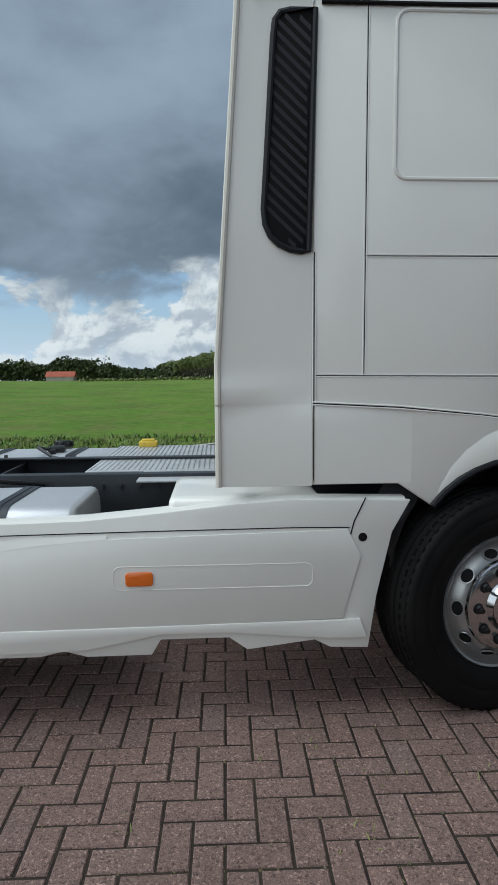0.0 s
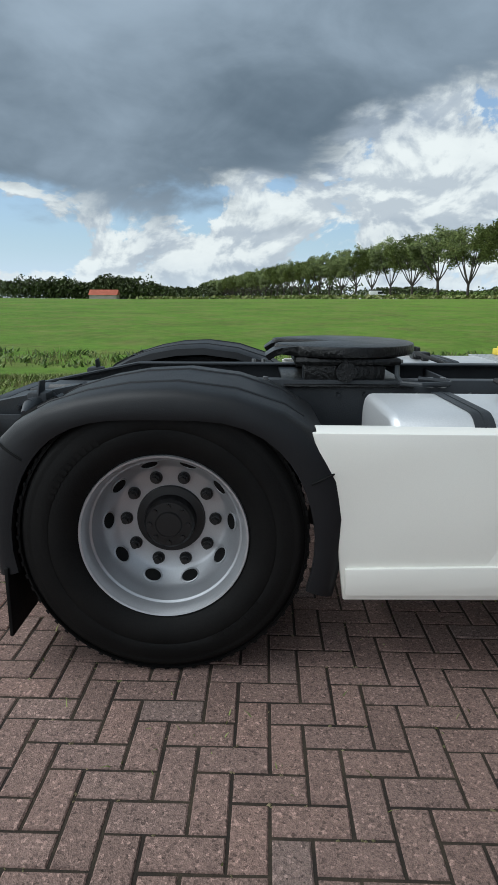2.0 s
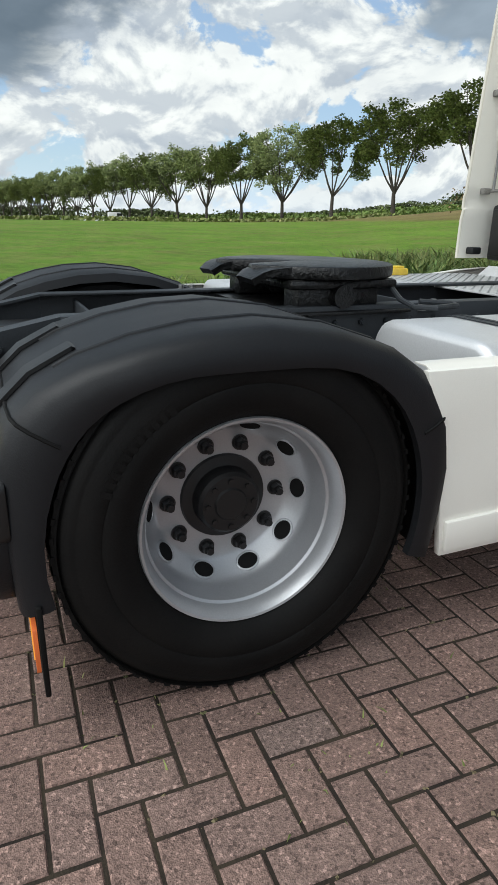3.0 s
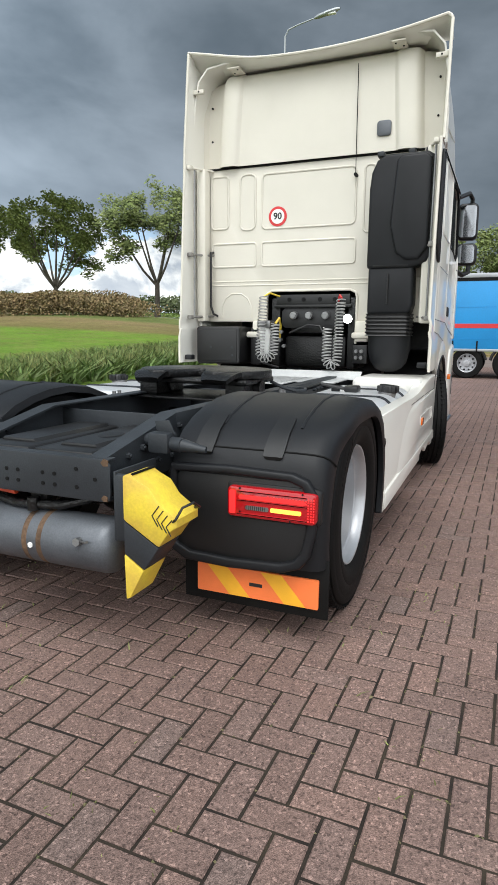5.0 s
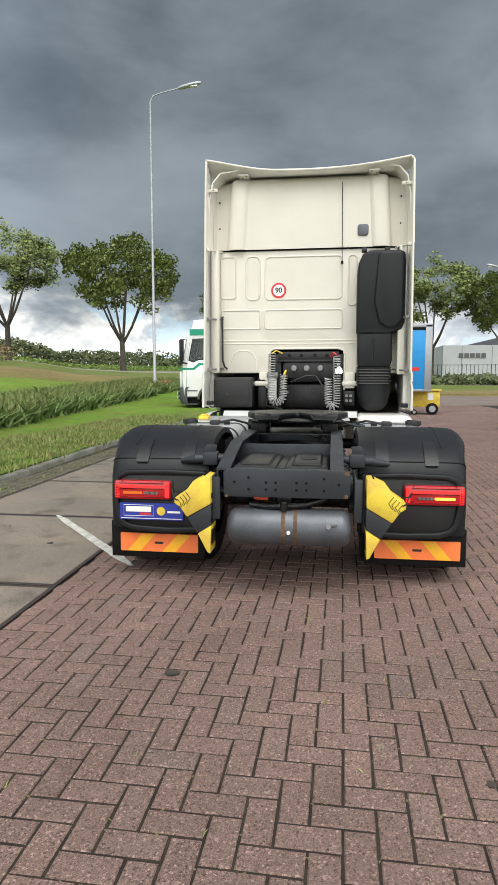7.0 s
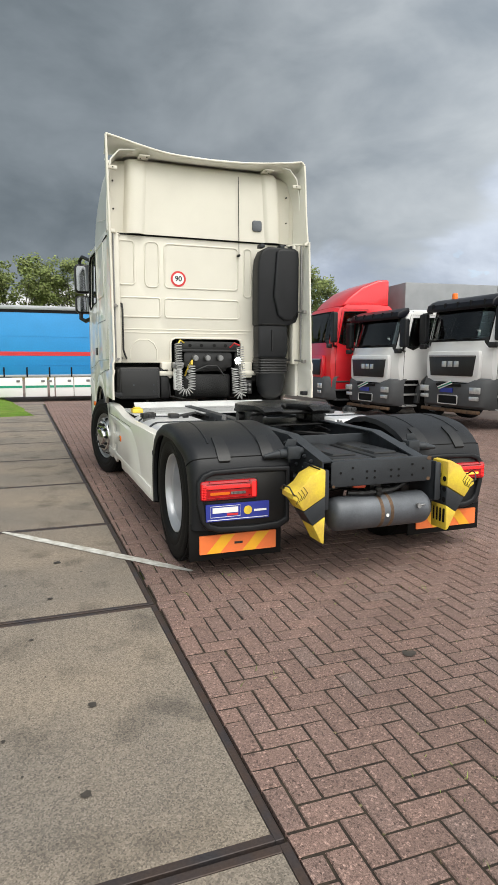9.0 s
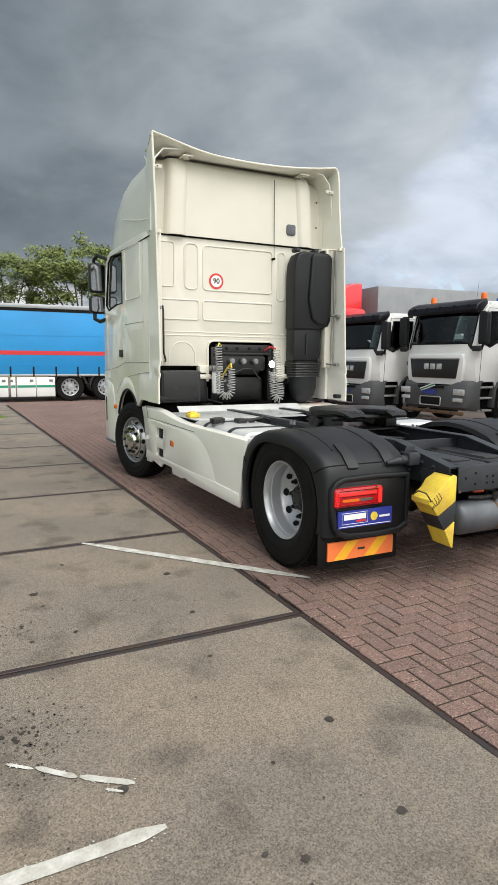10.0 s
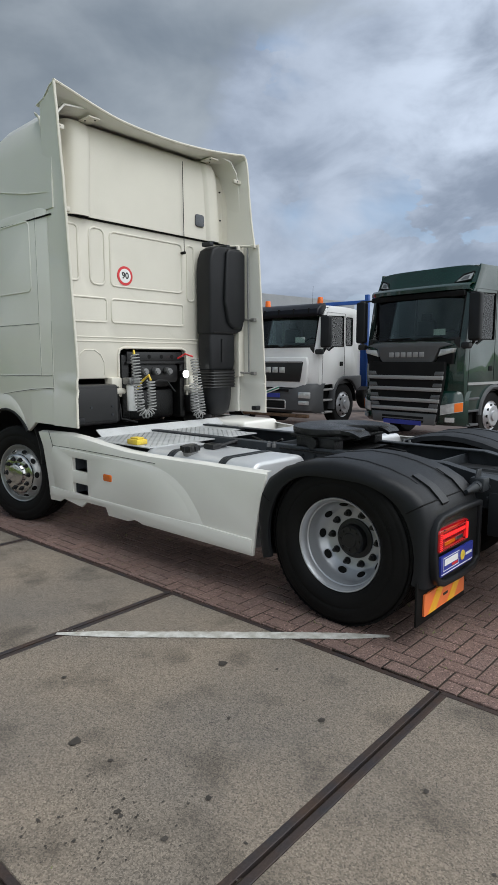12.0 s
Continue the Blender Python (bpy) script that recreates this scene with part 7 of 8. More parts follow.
    for s in (1, -1):
        x = hw * s
        part("cab_side", E(side, "x", x - 0.035 * s, x, 0.012, 2, holes=panes), paint, b)
        for pane in panes:
            sw = part("side_window", E(pane, "x", x - 0.02 * s, x - 0.015 * s), TGLASS, b, "tinted side window")
            sw.visible_shadow = False
            part("window_rubber", tube(bmesh.new(), [(x - 0.004 * s, y, z) for y, z in pane], 0.014, 6, True), SEAM, b)
        part("door_seam", tube(bmesh.new(), [(x, 0.30, 0.95), (x, 0.33, w0 - 0.1), (x, 0.48, w1 + 0.08), (x, 1.27, w1 + 0.08), (x, 1.27, 1.05)], 0.006, 5), SEAM, b)
        part("door_handle", B(x - 0.01 * s, x + 0.012 * s, 1.06, 1.2, 1.42, 1.52, 0.01), SEAM, b)
        if style == "day":
            part("wheel_arch", E([(0.72, 0.42), (0.76, 0.75), (0.86, 0.98), (1.02, 1.12), (1.22, 1.18), (2.02, 1.18), (2.02, 0.92), (1.88, 0.86)] + wheel_cut + [(0.80, 0.42)], "x", x - 0.12 * s, x + 0.045 * s, 0.02, 3), BUMP, b, "wide grey plastic wheel arch")
        else:
            part("wheel_arch", tube(bmesh.new(), [(x, 1.32 + 0.55 * math.cos(radians(a)), 0.55 + 0.55 * math.sin(radians(a))) for a in range(0, 181, 15)], 0.05, 8), BUMP, b)
        part("arch_liner", loft(bmesh.new(), [[(xx * s, 1.32 + 0.57 * math.cos(radians(a)), 0.55 + 0.57 * math.sin(radians(a))) for a in range(0, 181, 15)] for xx in (hw - 0.02, hw - 0.6)], 0.01), SEAM, b)
        mh = E(rrect(min(x + 0.06 * s, x + 0.30 * s), max(x + 0.06 * s, x + 0.30 * s), w0 - 0.02, w1 - 0.03, 0.05), "y", 0.10, 0.24, 0.035, 3)
        mi = part("mirror", mh, PLAST, t, "black door mirror")
        part("lower_arm", tube(bmesh.new(), [(x - 0.02 * s, 0.34, w0 - 0.12), (x + 0.1 * s, 0.2, w0 - 0.10), (x + 0.18 * s, 0.17, w0)], 0.03, 8), PLAST2, mi)
        part("mirror_arm", tube(bmesh.new(), [(x - 0.02 * s, 0.25, w1 - 0.02), (x + 0.2 * s, 0.13, w1 - 0.03)], 0.02, 6), PLAST2, mi)
        part("corner_mirror", E(rrect(min(x - 0.02 * s, x + 0.16 * s), max(x - 0.02 * s, x + 0.16 * s), w0 - 0.17, w0 - 0.05, 0.04), "y", 0.02, 0.14, 0.02), PLAST2, mi)
        for z in (0.34, 0.62, 0.86):
            part("step", B(x - 0.16 * s, x + 0.02 * s, 0.30, 0.74, z, z + 0.045, 0.01), GRILL if style == "day" else BUMP, t, "worn metal step")
        part("step_well", B(x - 0.22 * s, x - 0.12 * s, 0.28, 0.76, 0.34, 1.02, 0.02), SEAM, t)
        small_wheel(t, x - 0.05 * s, 1.32, s)
        if tail > 3:
            small_wheel(t, (hw + 0.1) * s - 0.05 * s, tail - 1.4, s)
    bz = ((0.36, 0.03), (0.42, -0.05), (0.62, -0.08), (0.9, -0.07), (1.0, -0.03), (1.03, 0.02))
    bxs = [(hw + 0.03) * f for f in (-1, -0.985, -0.96, -0.92, -0.85, -0.7, -0.4, 0, 0.4, 0.7, 0.85, 0.92, 0.96, 0.985, 1)]
    bp = part("bumper", loft(bmesh.new(), [[(x, y + 0.34 * (abs(x) / (hw + 0.03)) ** 14 + 0.05 * (abs(x) / hw) ** 4, z - (0.12 if style == "day" and z > 0.95 and abs(x) < 0.62 * hw else 0)) for x in bxs] for z, y in bz], 0.03), BUMP if style != "high" else paint, t, "grey plastic bumper" if style != "high" else "")
    if style == "high":
        part("grille_field", E([(-0.78, 0.44), (0.78, 0.44), (0.80, 0.62), (0.90, 1.36), (0.90, 1.60), (-0.90, 1.60), (-0.90, 1.36), (-0.80, 0.62)], "y", -0.115, -0.02, 0.01), SEAM, t, "black grille field")
        for z, w in ((0.62, 0.79), (0.80, 0.82), (1.02, 0.86), (1.25, 0.89)):
            part("grille_bar", E([(-w, z), (w, z), (w + 0.008, z + 0.075), (-w - 0.008, z + 0.075)], "y", -0.15, -0.10, 0.012), GRILL, t, "satin silver grille bar")
            for s in (1, -1):
                part("side_vane", E([((w - 0.20) * s, z + 0.085), (w * s, z + 0.085), ((w + 0.015) * s, z + 0.16), ((w - 0.17) * s, z + 0.16)], "y", -0.135, -0.10, 0.008), SHIELD, t)
        part("lower_grille", E([(-0.74, 0.36), (0.74, 0.36), (0.78, 0.58), (-0.78, 0.58)], "y", -0.14, -0.05, 0.015), SHIELD, t, "dark grey lower grille panel")
        for z in (0.40, 0.47):
            part("lower_slot", B(-0.5, 0.5, -0.144, -0.139, z, z + 0.045, 0.0), SEAM, t)
        part("badge_panel", E([(-1.0, 1.93), (-0.74, 1.87), (-0.64, 1.64), (-0.56, 1.57), (0.56, 1.57), (0.64, 1.64), (0.74, 1.87), (1.0, 1.93), (0.8, 1.98), (-0.8, 1.98)], "y", -0.06, 0.04, 0.012), SHIELD, t, "dark grey shield panel")
        for k in range(6):
            part("badge_bar", B(-0.42 + 0.145 * k, -0.31 + 0.145 * k, -0.075, -0.058, 1.69, 1.79, 0.008), GRILL, t)
        part("header_band", B(-hw + 0.08, hw - 0.08, 0.16, 0.22, w1 - 0.07, w1 + 0.03, 0.01), SEAM, t)
        for s in (1, -1):
            skin = lambda x, d: -0.08 + 0.34 * (x / (hw + 0.03)) ** 14 + 0.05 * (x / hw) ** 4 - d
            xs = [hw * f for f in (0.72, 0.80, 0.87, 0.93, 0.97, 1.0)]
            hl = part("headlamp", loft(bmesh.new(), [[(x * s, skin(x, 0.035), z0 + (x - 0.72 * hw) * 0.22) for x in xs] for z0 in (0.57, 0.66, 0.76)], 0.02), HEADL, t, "clear headlamp")
            part("indicator", loft(bmesh.new(), [[(x * s, skin(x, 0.042), z0 + (x - 0.72 * hw) * 0.22) for x in xs[3:]] for z0 in (0.58, 0.75)], 0.01), AMBERLENS, hl)
            part("fog_lamp", loft(bmesh.new(), [[(x * s, skin(x, 0.025), z0) for x in xs[1:4]] for z0 in (0.44, 0.53)], 0.015), HEADL, t)
            face = lambda x, z, d: 0.30 + 0.60 * (z - w1 - 0.13) + bow(x, 0.78) - d
            quad = [[(hw - 0.40, top - 0.40), (hw - 0.10, top - 0.36)], [(hw - 0.27, top - 0.25), (hw - 0.09, top - 0.20)]]
            rl = part("roof_lamp", loft(bmesh.new(), [[(x * s, face(x, z, 0.02), z) for x, z in row] for row in quad], 0.03), HEADL, t, "clear roof lamp")
            part("lamp_frame", tube(bmesh.new(), [(x * s, face(x, z, 0.02), z) for x, z in quad[0] + quad[1][::-1]], 0.018, 6, True), SEAM, rl)
            part("lamp_core", loft(bmesh.new(), [[(x * s, face(x, z, 0.026), z) for x, z in row] for row in [[(hw - 0.30, top - 0.35), (hw - 0.16, top - 0.33)], [(hw - 0.24, top - 0.28), (hw - 0.15, top - 0.26)]]], 0.01), SHIELD, rl)
            part("vent_light", E([((hw - 0.46) * s, 1.70), ((hw - 0.14) * s, 1.78), ((hw - 0.12) * s, 1.86), ((hw - 0.4) * s, 1.84)], "y", -0.05, 0.06, 0.005), HEADL, t)
            part("vent_mouth", E([((hw - 0.52) * s, 1.56), ((hw - 0.16) * s, 1.56), ((hw - 0.14) * s, 1.77), ((hw - 0.45) * s, 1.70)], "y", -0.03, 0.06, 0.005), SEAM, t)
        part("visor", loft(bmesh.new(), strip([(0.34, w1 + 0.20, 1), (0.16, w1 + 0.17, 1), (0.10, w1 + 0.12, 1), (0.10, w1 + 0.05, 1), (0.24, w1 + 0.03, 1)], cols), 0.012), paint, t)
        part("under_plate", B(-0.45, 0.45, -0.16, -0.14, 0.34, 0.43, 0.0), BLUE, t)
        part("side_trim", B(hw, hw + 0.015, 0.3, 1.9, 1.15, 1.2, 0.0), GRILL, t)
    else:
        part("nose_panel", E([(-hw + 0.30, 0.93), (hw - 0.30, 0.93), (hw - 0.22, 1.06), (hw - 0.2, 1.5), (hw - 0.24, 1.62), (-hw + 0.24, 1.62), (-hw + 0.2, 1.5), (-hw + 0.22, 1.06)], "y", -0.012, 0.08, 0.012, 3), paint, t)
        if style == "day":
            part("crash_bar", B(-hw + 0.06, hw - 0.16, -0.04, 0.06, 0.25, 0.33, 0.02), RUST, t, "dirty brown bar under the bumper")
            part("lamp_shelf", B(-0.4, 0.4, -0.10, -0.02, 0.84, 0.90, 0.01), SEAM, t)
            for k, c in enumerate((PAPER, GREENP, PAPER)):
                part("tied_slat", B(-0.02, 0.44, -0.13 - 0.01 * k, -0.115 - 0.01 * k, 0.80 + 0.025 * k, 0.825 + 0.025 * k, 0.004, m=Matrix.Translation((0, 0, 0.0)) @ Matrix.Rotation(radians(-18), 4, "Y")), c, t)
        part("grille", E([(-hw + 0.38, 1.07), (hw - 0.38, 1.07), (hw - 0.30, 1.52), (-hw + 0.30, 1.52)], "y", -0.045, 0.0, 0.015), PLAST2, t, "black front grille panel")
        part("grille_trim", B(-hw + 0.31, hw - 0.31, -0.055, -0.04, 1.50, 1.535, 0.005), GRILL, t)
        for k in range(3):
            part("badge_bar", B(-0.28 + 0.2 * k, -0.13 + 0.2 * k, -0.058, -0.046, 1.27, 1.40, 0.01), HEADL, t)
        for s in (1, -1):
            part("headlamp", B((hw - 0.38) * s, (hw - 0.06) * s, -0.095, -0.06, 0.70, 0.84, 0.02), HEADL, t, "clear headlamp")
            part("fog_lamp", B((hw - 0.38) * s, (hw - 0.10) * s, -0.095, -0.06, 0.55, 0.64, 0.02), HEADL, t)
        part("bumper_grille", B(-0.30, 0.30, -0.092, -0.06, 0.46, 0.62, 0.01), SEAM, t)
        part("grille_border", tube(bmesh.new(), [(x, -0.092, z) for x, z in rrect(-0.32, 0.32, 0.44, 0.64, 0.03)], 0.012, 6, True), HEADL, t)
        part("front_plate", B(-0.25, 0.16, -0.105, -0.085, 0.70, 0.80, 0.0), BLUE, t)
        if style == "day":
            part("visor", E([(0.10, w1 - 0.02), (0.06, w1 + 0.03), (0.10, w1 + 0.14), (0.22, top - 0.05), (0.42, top + 0.02), (0.45, top - 0.1), (0.3, w1)], "x", -hw - 0.01, hw + 0.01, 0.04, 3), VISOR, t, "dark ribbed sun visor")
            for k in range(5):
                part("visor_rib", B(-hw + 0.22 + k * (2 * hw - 0.46) / 4, -hw + 0.24 + k * (2 * hw - 0.46) / 4, 0.06, 0.16, w1 + 0.05, w1 + 0.16, 0.008), SEAM, t)
    part("chassis", bx(B(-0.45, -0.36, 1.9, tail, 0.75, 1.0, 0.01), 0.36, 0.45, 1.9, tail, 0.75, 1.0, 0.01), CHASSIS, t)
    if beacons:
        for s in (1, -1):
            bc = part("beacon", cyl(bmesh.new(), ((hw - 0.3) * s, 0.65, top - 0.05), ((hw - 0.3) * s, 0.65, top + 0.17), 0.075, 0.062, 16, 0.015), BEAC, t, "orange roof beacon")
            if s > 0:
                part("aerial", tube(bmesh.new(), [(hw - 0.55, 0.7, top), (hw - 0.6, 0.8, top + 0.45)], 0.003, 5), SEAM, bc)
    t.matrix_basis = m
    return t


def stand(x, y, turn, z=0.0):
    return Matrix.Translation((x, y, z)) @ Matrix.Rotation(radians(turn), 4, "Z")


green = cab_truck("dark green tractor truck with silver grille bars, parked", stand(7.25, 3.9, -98, 0.0), TG, 1.17, 3.52, (2.02, 2.92), "high")
w_b = cab_truck("white construction truck with dark visor and orange beacons", stand(6.9, 7.05, -88, 0.08), TW, 1.06, 2.82, (1.85, 2.55), "day", 7.5, beacons=True)
cab_truck("white construction truck with black front grille, parked", stand(6.3, 9.6, -88, 0.0), TW, 1.06, 2.76, (1.83, 2.52), "day", 7.5)
red = cab_truck("red tractor truck with high roof, parked", stand(6.0, 12.4, -96, 0.0), TR, 1.15, 3.1, (2.0, 2.85), "long", 5.5)
part("roof_fairing", E([(0.5, 3.02), (1.95, 3.02), (1.95, 3.78), (1.6, 3.76), (1.1, 3.55), (0.7, 3.25)], "x", -1.08, 1.08, 0.06, 3), TR, red, "red roof air fairing")
cab_truck("white tractor truck with silver grille bars, parked", stand(9.9, 24.5, -96, 0.0), TW, 1.15, 3.2, (2.0, 2.85), "high", 5.5)
for k, (tk, nm, mt) in enumerate(((w_b, "load_frame", TB), (green, "load_frame", CHASSIS))):
    fr = bmesh.new()
    if k == 0:
        bx(fr, -1.15, -1.05, 2.2, 2.3, 0.9, 2.60, 0.01)
        bx(fr, 1.05, 1.15, 2.2, 2.3, 0.9, 3.15, 0.01)
        bx(fr, -0.2, 1.05, 2.2, 2.3, 2.93, 3.02, 0.01)
        bx(fr, -0.2, -0.1, 2.2, 2.3, 2.2, 2.93, 0.01)
        bx(fr, -1.05, 1.05, 2.21, 2.29, 0.9, 2.2, 0.01)
        bx(fr, 1.05, 1.12, 2.3, 7.4, 1.0, 1.9, 0.01)
        bx(fr, -1.12, -1.05, 2.3, 7.4, 1.0, 1.9, 0.01)
        o = part(nm, fr, mt, tk, "blue steel load frame")
grey = thing("box_trailer", "grey box trailer behind the parked trucks", "trailer")
part("trailer_body", B(-1.2, 1.2, 2.4, 9.5, 1.0, 3.72, 0.03), mat("grey_trailer_skin", (0.25, 0.26, 0.27), 0.5, 0.2, 0.06), grey)
for s in (1, -1):
    small_wheel(grey, 1.15 * s, 8.0, s)
grey.matrix_basis = stand(6.0, 12.4, -96)

# rigid truck with blue curtain body, standing across
rigid = cab_truck("white and green truck with blue curtain body, parked across", stand(-5.55, 19.75, -90), TW, 1.2, 3.62, (2.05, 2.85), "long", 3.0, "trucks across")
for s in (1, -1):
    for y in (6.25, 7.53):
        small_wheel(rigid, 1.2 * s, y, s)
body = B(-1.25, 1.25, 2.45, 9.43, 0.95, 3.22, 0.03)
cb = part("curtain_body", body, TARP, rigid, "blue tarpaulin curtain body")
part("roof_rail", bx(B(-1.27, -1.2, 2.44, 9.45, 3.2, 3.34, 0.02), 1.2, 1.27, 2.44, 9.45, 3.2, 3.34, 0.02), GALV, cb)
# black strip on the curtain stands in for the shade under the rail
part("rail_shadow_gap", B(1.252, 1.258, 2.46, 9.4, 3.10, 3.2, 0), SEAM, cb)
part("red_stripe", bx(B(1.25, 1.256, 2.5, 9.0, 1.62, 1.76, 0), -1.256, -1.25, 2.5, 9.0, 1.62, 1.76, 0), REDPAINT, cb)
part("end_post", B(1.22, 1.27, 9.2, 9.45, 0.95, 3.3, 0.02), GALV, cb)
for k in range(9):
    part("strap", B(1.256, 1.27, 2.75 + 0.75 * k, 2.80 + 0.75 * k, 0.88, 1.22, 0.004), SEAM, cb)
part("bed_edge", B(-1.26, 1.26, 2.44, 9.45, 0.88, 0.96, 0.01), GALV, cb)
part("fold_lines", tube(tube(bmesh.new(), [(1.252, 2.5, 2.3), (1.254, 5, 2.28), (1.252, 9, 2.31)], 0.006, 4), [(1.252, 2.5, 1.3), (1.255, 6, 1.28), (1.252, 9, 1.3)], 0.006, 4), TARP, cb)
for y0, y1 in ((2.5, 3.36), (3.44, 4.18), (4.26, 4.42), (4.46, 5.08), (5.1, 5.73)):
    bxp = part("side_locker", B(1.1, 1.25, y0, y1, 0.18, 0.86, 0.02), TW, rigid, "white side locker with green stripe")
    part("locker_stripe", B(1.251, 1.255, y0 + 0.01, y1 - 0.01, 0.5, 0.58, 0), GREENP, bxp)
    part("locker_latch", B(1.251, 1.265, y1 - 0.2, y1 - 0.08, 0.7, 0.78, 0.005), STEEL, bxp)
for y in (6.25, 7.53):
    part("mudguard", tube(bmesh.new(), [(1.18, y + 0.58 * math.cos(radians(a)), 0.5 + 0.58 * math.sin(radians(a))) for a in range(10, 171, 16)], 0.05, 8), PLAST2, rigid)
part("green_band", B(1.195, 1.208, 0.45, 1.9, 2.98, 3.22, 0), GREENP, rigid)
part("green_post", B(1.195, 1.208, 1.72, 1.82, 2.0, 2.98, 0), GREENP, rigid)
part("green_sill", E([(0.02, 1.68), (0.62, 1.68), (0.85, 1.86), (1.82, 1.86), (1.82, 1.94), (0.8, 1.94), (0.58, 1.76), (0.02, 1.76)], "x", 1.197, 1.207), GREENP, rigid)
for k in range(3):
    part("roof_print", B(1.17, 1.182, 0.66 + 0.35 * k, 0.9 + 0.35 * k, 3.36, 3.44, 0), GREENP, rigid)
# yellow generator cart
gen = thing("generator_cart", "small yellow generator cart with two wheels", "cart")
part("housing", B(5.05, 6.05, 22.6, 23.3, 0.28, 0.88, 0.04), YELLOW, gen)
part("lid", B(5.0, 6.1, 22.55, 23.35, 0.88, 0.94, 0.02), YELLOW, gen)
part("drawbar", tube(bmesh.new(), [(5.05, 22.9, 0.5), (4.7, 22.9, 0.9), (4.5, 22.9, 1.25)], 0.025, 8), YELLOW, gen)
part("panel", B(5.6, 5.8, 22.59, 22.6, 0.55, 0.8, 0), PAPER, gen)
for x, r in ((5.75, 0.22), (5.1, 0.1)):
    w = part("wheel", cyl(bmesh.new(), (x, 22.42, r), (x, 22.56, r), r, None, 24, 0.02), RUBBER, gen)
    part("rim", cyl(bmesh.new(), (x, 22.41, r), (x, 22.45, r), r * 0.55, None, 18), GALV, w)
gen.matrix_basis = Matrix.Translation((-1.72, -3.5, 0))
# flags
for k, (x, c) in enumerate(((-6.2, ORANGE), (-5.6, PAPER), (-5.0, ORANGE))):
    fl = thing("banner_flag", "tall orange, white and blue banner flag on a pole", "flag", "banner flags")
    part("flag_pole", tube(bmesh.new(), [(x, 31, -0.05), (x, 31, 7.7 - 0.5 * k)], [0.05, 0.03], 10), GALV, fl)
    part("banner", loft(bmesh.new(), [[(x + 0.04 + 0.62 * f, 31 + 0.05 * math.sin(4 * f + zz), zz) for f in (0, 0.3, 0.6, 1.0)] for zz in (4.2, 5.2, 6.4, 7.6 - 0.5 * k)], 0.01), c, fl, "printed banner cloth")
    part("banner_print", loft(bmesh.new(), [[(x + 0.16 + 0.34 * f, 30.98 - 0.02 + 0.05 * math.sin(4 * (0.27 + 0.53 * f) + zz), zz) for f in (0, 0.5, 1.0)] for zz in (5.5, 6.4, 7.2 - 0.5 * k)], 0.004), BLUE, fl)
# warehouse beyond the road
PANEL = mat("pale_wall_panel", (0.55, 0.57, 0.59), 0.5, 0.1, 0.04, 0.4, 8, 0.02)
DARKP = mat("dark_roof_panel", (0.12, 0.125, 0.13), 0.6, 0, 0.06)
wz = land(22, 84) - 0.2
wh = thing("warehouse", "long pale grey warehouse with a dark dock door", "building")
part("wall", B(15.5, 44, 84, 110, wz, wz + 4.9, 0.0), PANEL, wh)
part("roof", B(24, 44.5, 86, 110, wz + 4.9, wz + 6.2, 0.0), DARKP, wh)
part("door", B(23.6, 28.2, 83.9, 84.02, wz, wz + 2.7, 0.0), SEAM, wh, "dark dock door")
for k in range(5):
    part("sign_bar", B(17.6 + 0.75 * k, 18.2 + 0.75 * k, 83.9, 83.99, wz + 3.2, wz + 3.8, 0.0), DARKP, wh)
for k in range(6):
    part("panel_joint", B(18 + 4 * k, 18.05 + 4 * k, 83.97, 84.0, wz, wz + 4.8, 0.0), DARKP, wh)
part("window_band", B(32, 36, 83.9, 84.02, wz + 1.2, wz + 3.9, 0.0), DGLASS, wh)
fence = thing("fence", "dark bar fence in front of the warehouse", "fence")
for k in range(60):
    o = B(12 + k * 0.5, 12.05 + k * 0.5, 76, 76.05, land(20, 76) - 0.3, land(20, 76) + 1.9, 0)
    part("post" if k % 6 == 0 else "bar", o, SEAM, fence)
part("rail", B(12, 42, 76, 76.04, land(20, 76) + 1.8, land(20, 76) + 1.86, 0), SEAM, fence)
vz = bmesh.new()
rows = [[(x, y, -0.004 + h) for x, y, h in ((x, 44.5, 0.0), (x, 44.5, 0.12), (x, 47, 0.16), (x, 56, 0.2 + land(x, 56)))] for x in (-3, 8, 20, 34, 60)]
loft(vz, rows)
solo("far_verge", vz, GRASS, "grassy verge with a kerb beyond the yard", "verge", kind="structure", sharp=60)
# white car on the far road
cx, cy = -150.0, 30.0
cz = land(cx, cy)
car = thing("far_car", "small white van on the far road", "car")
part("body", E([(cy - 2.2, cz + 0.4), (cy + 2.2, cz + 0.4), (cy + 2.2, cz + 1.1), (cy + 1.2, cz + 1.2), (cy + 0.6, cz + 2.0), (cy - 2.2, cz + 2.0)], "x", cx - 0.9, cx + 0.9, 0.15), TW, car)
part("window", B(cx + 0.9, cx + 0.92, cy - 0.3, cy + 0.9, cz + 1.25, cz + 1.8, 0), DGLASS, car)
for dy in (-1.4, 1.4):
    part("wheel", cyl(bmesh.new(), (cx + 0.7, cy + dy, cz + 0.33), (cx + 0.95, cy + dy, cz + 0.33), 0.33, None, 16), RUBBER, car)

# ---- herringbone bricks ----


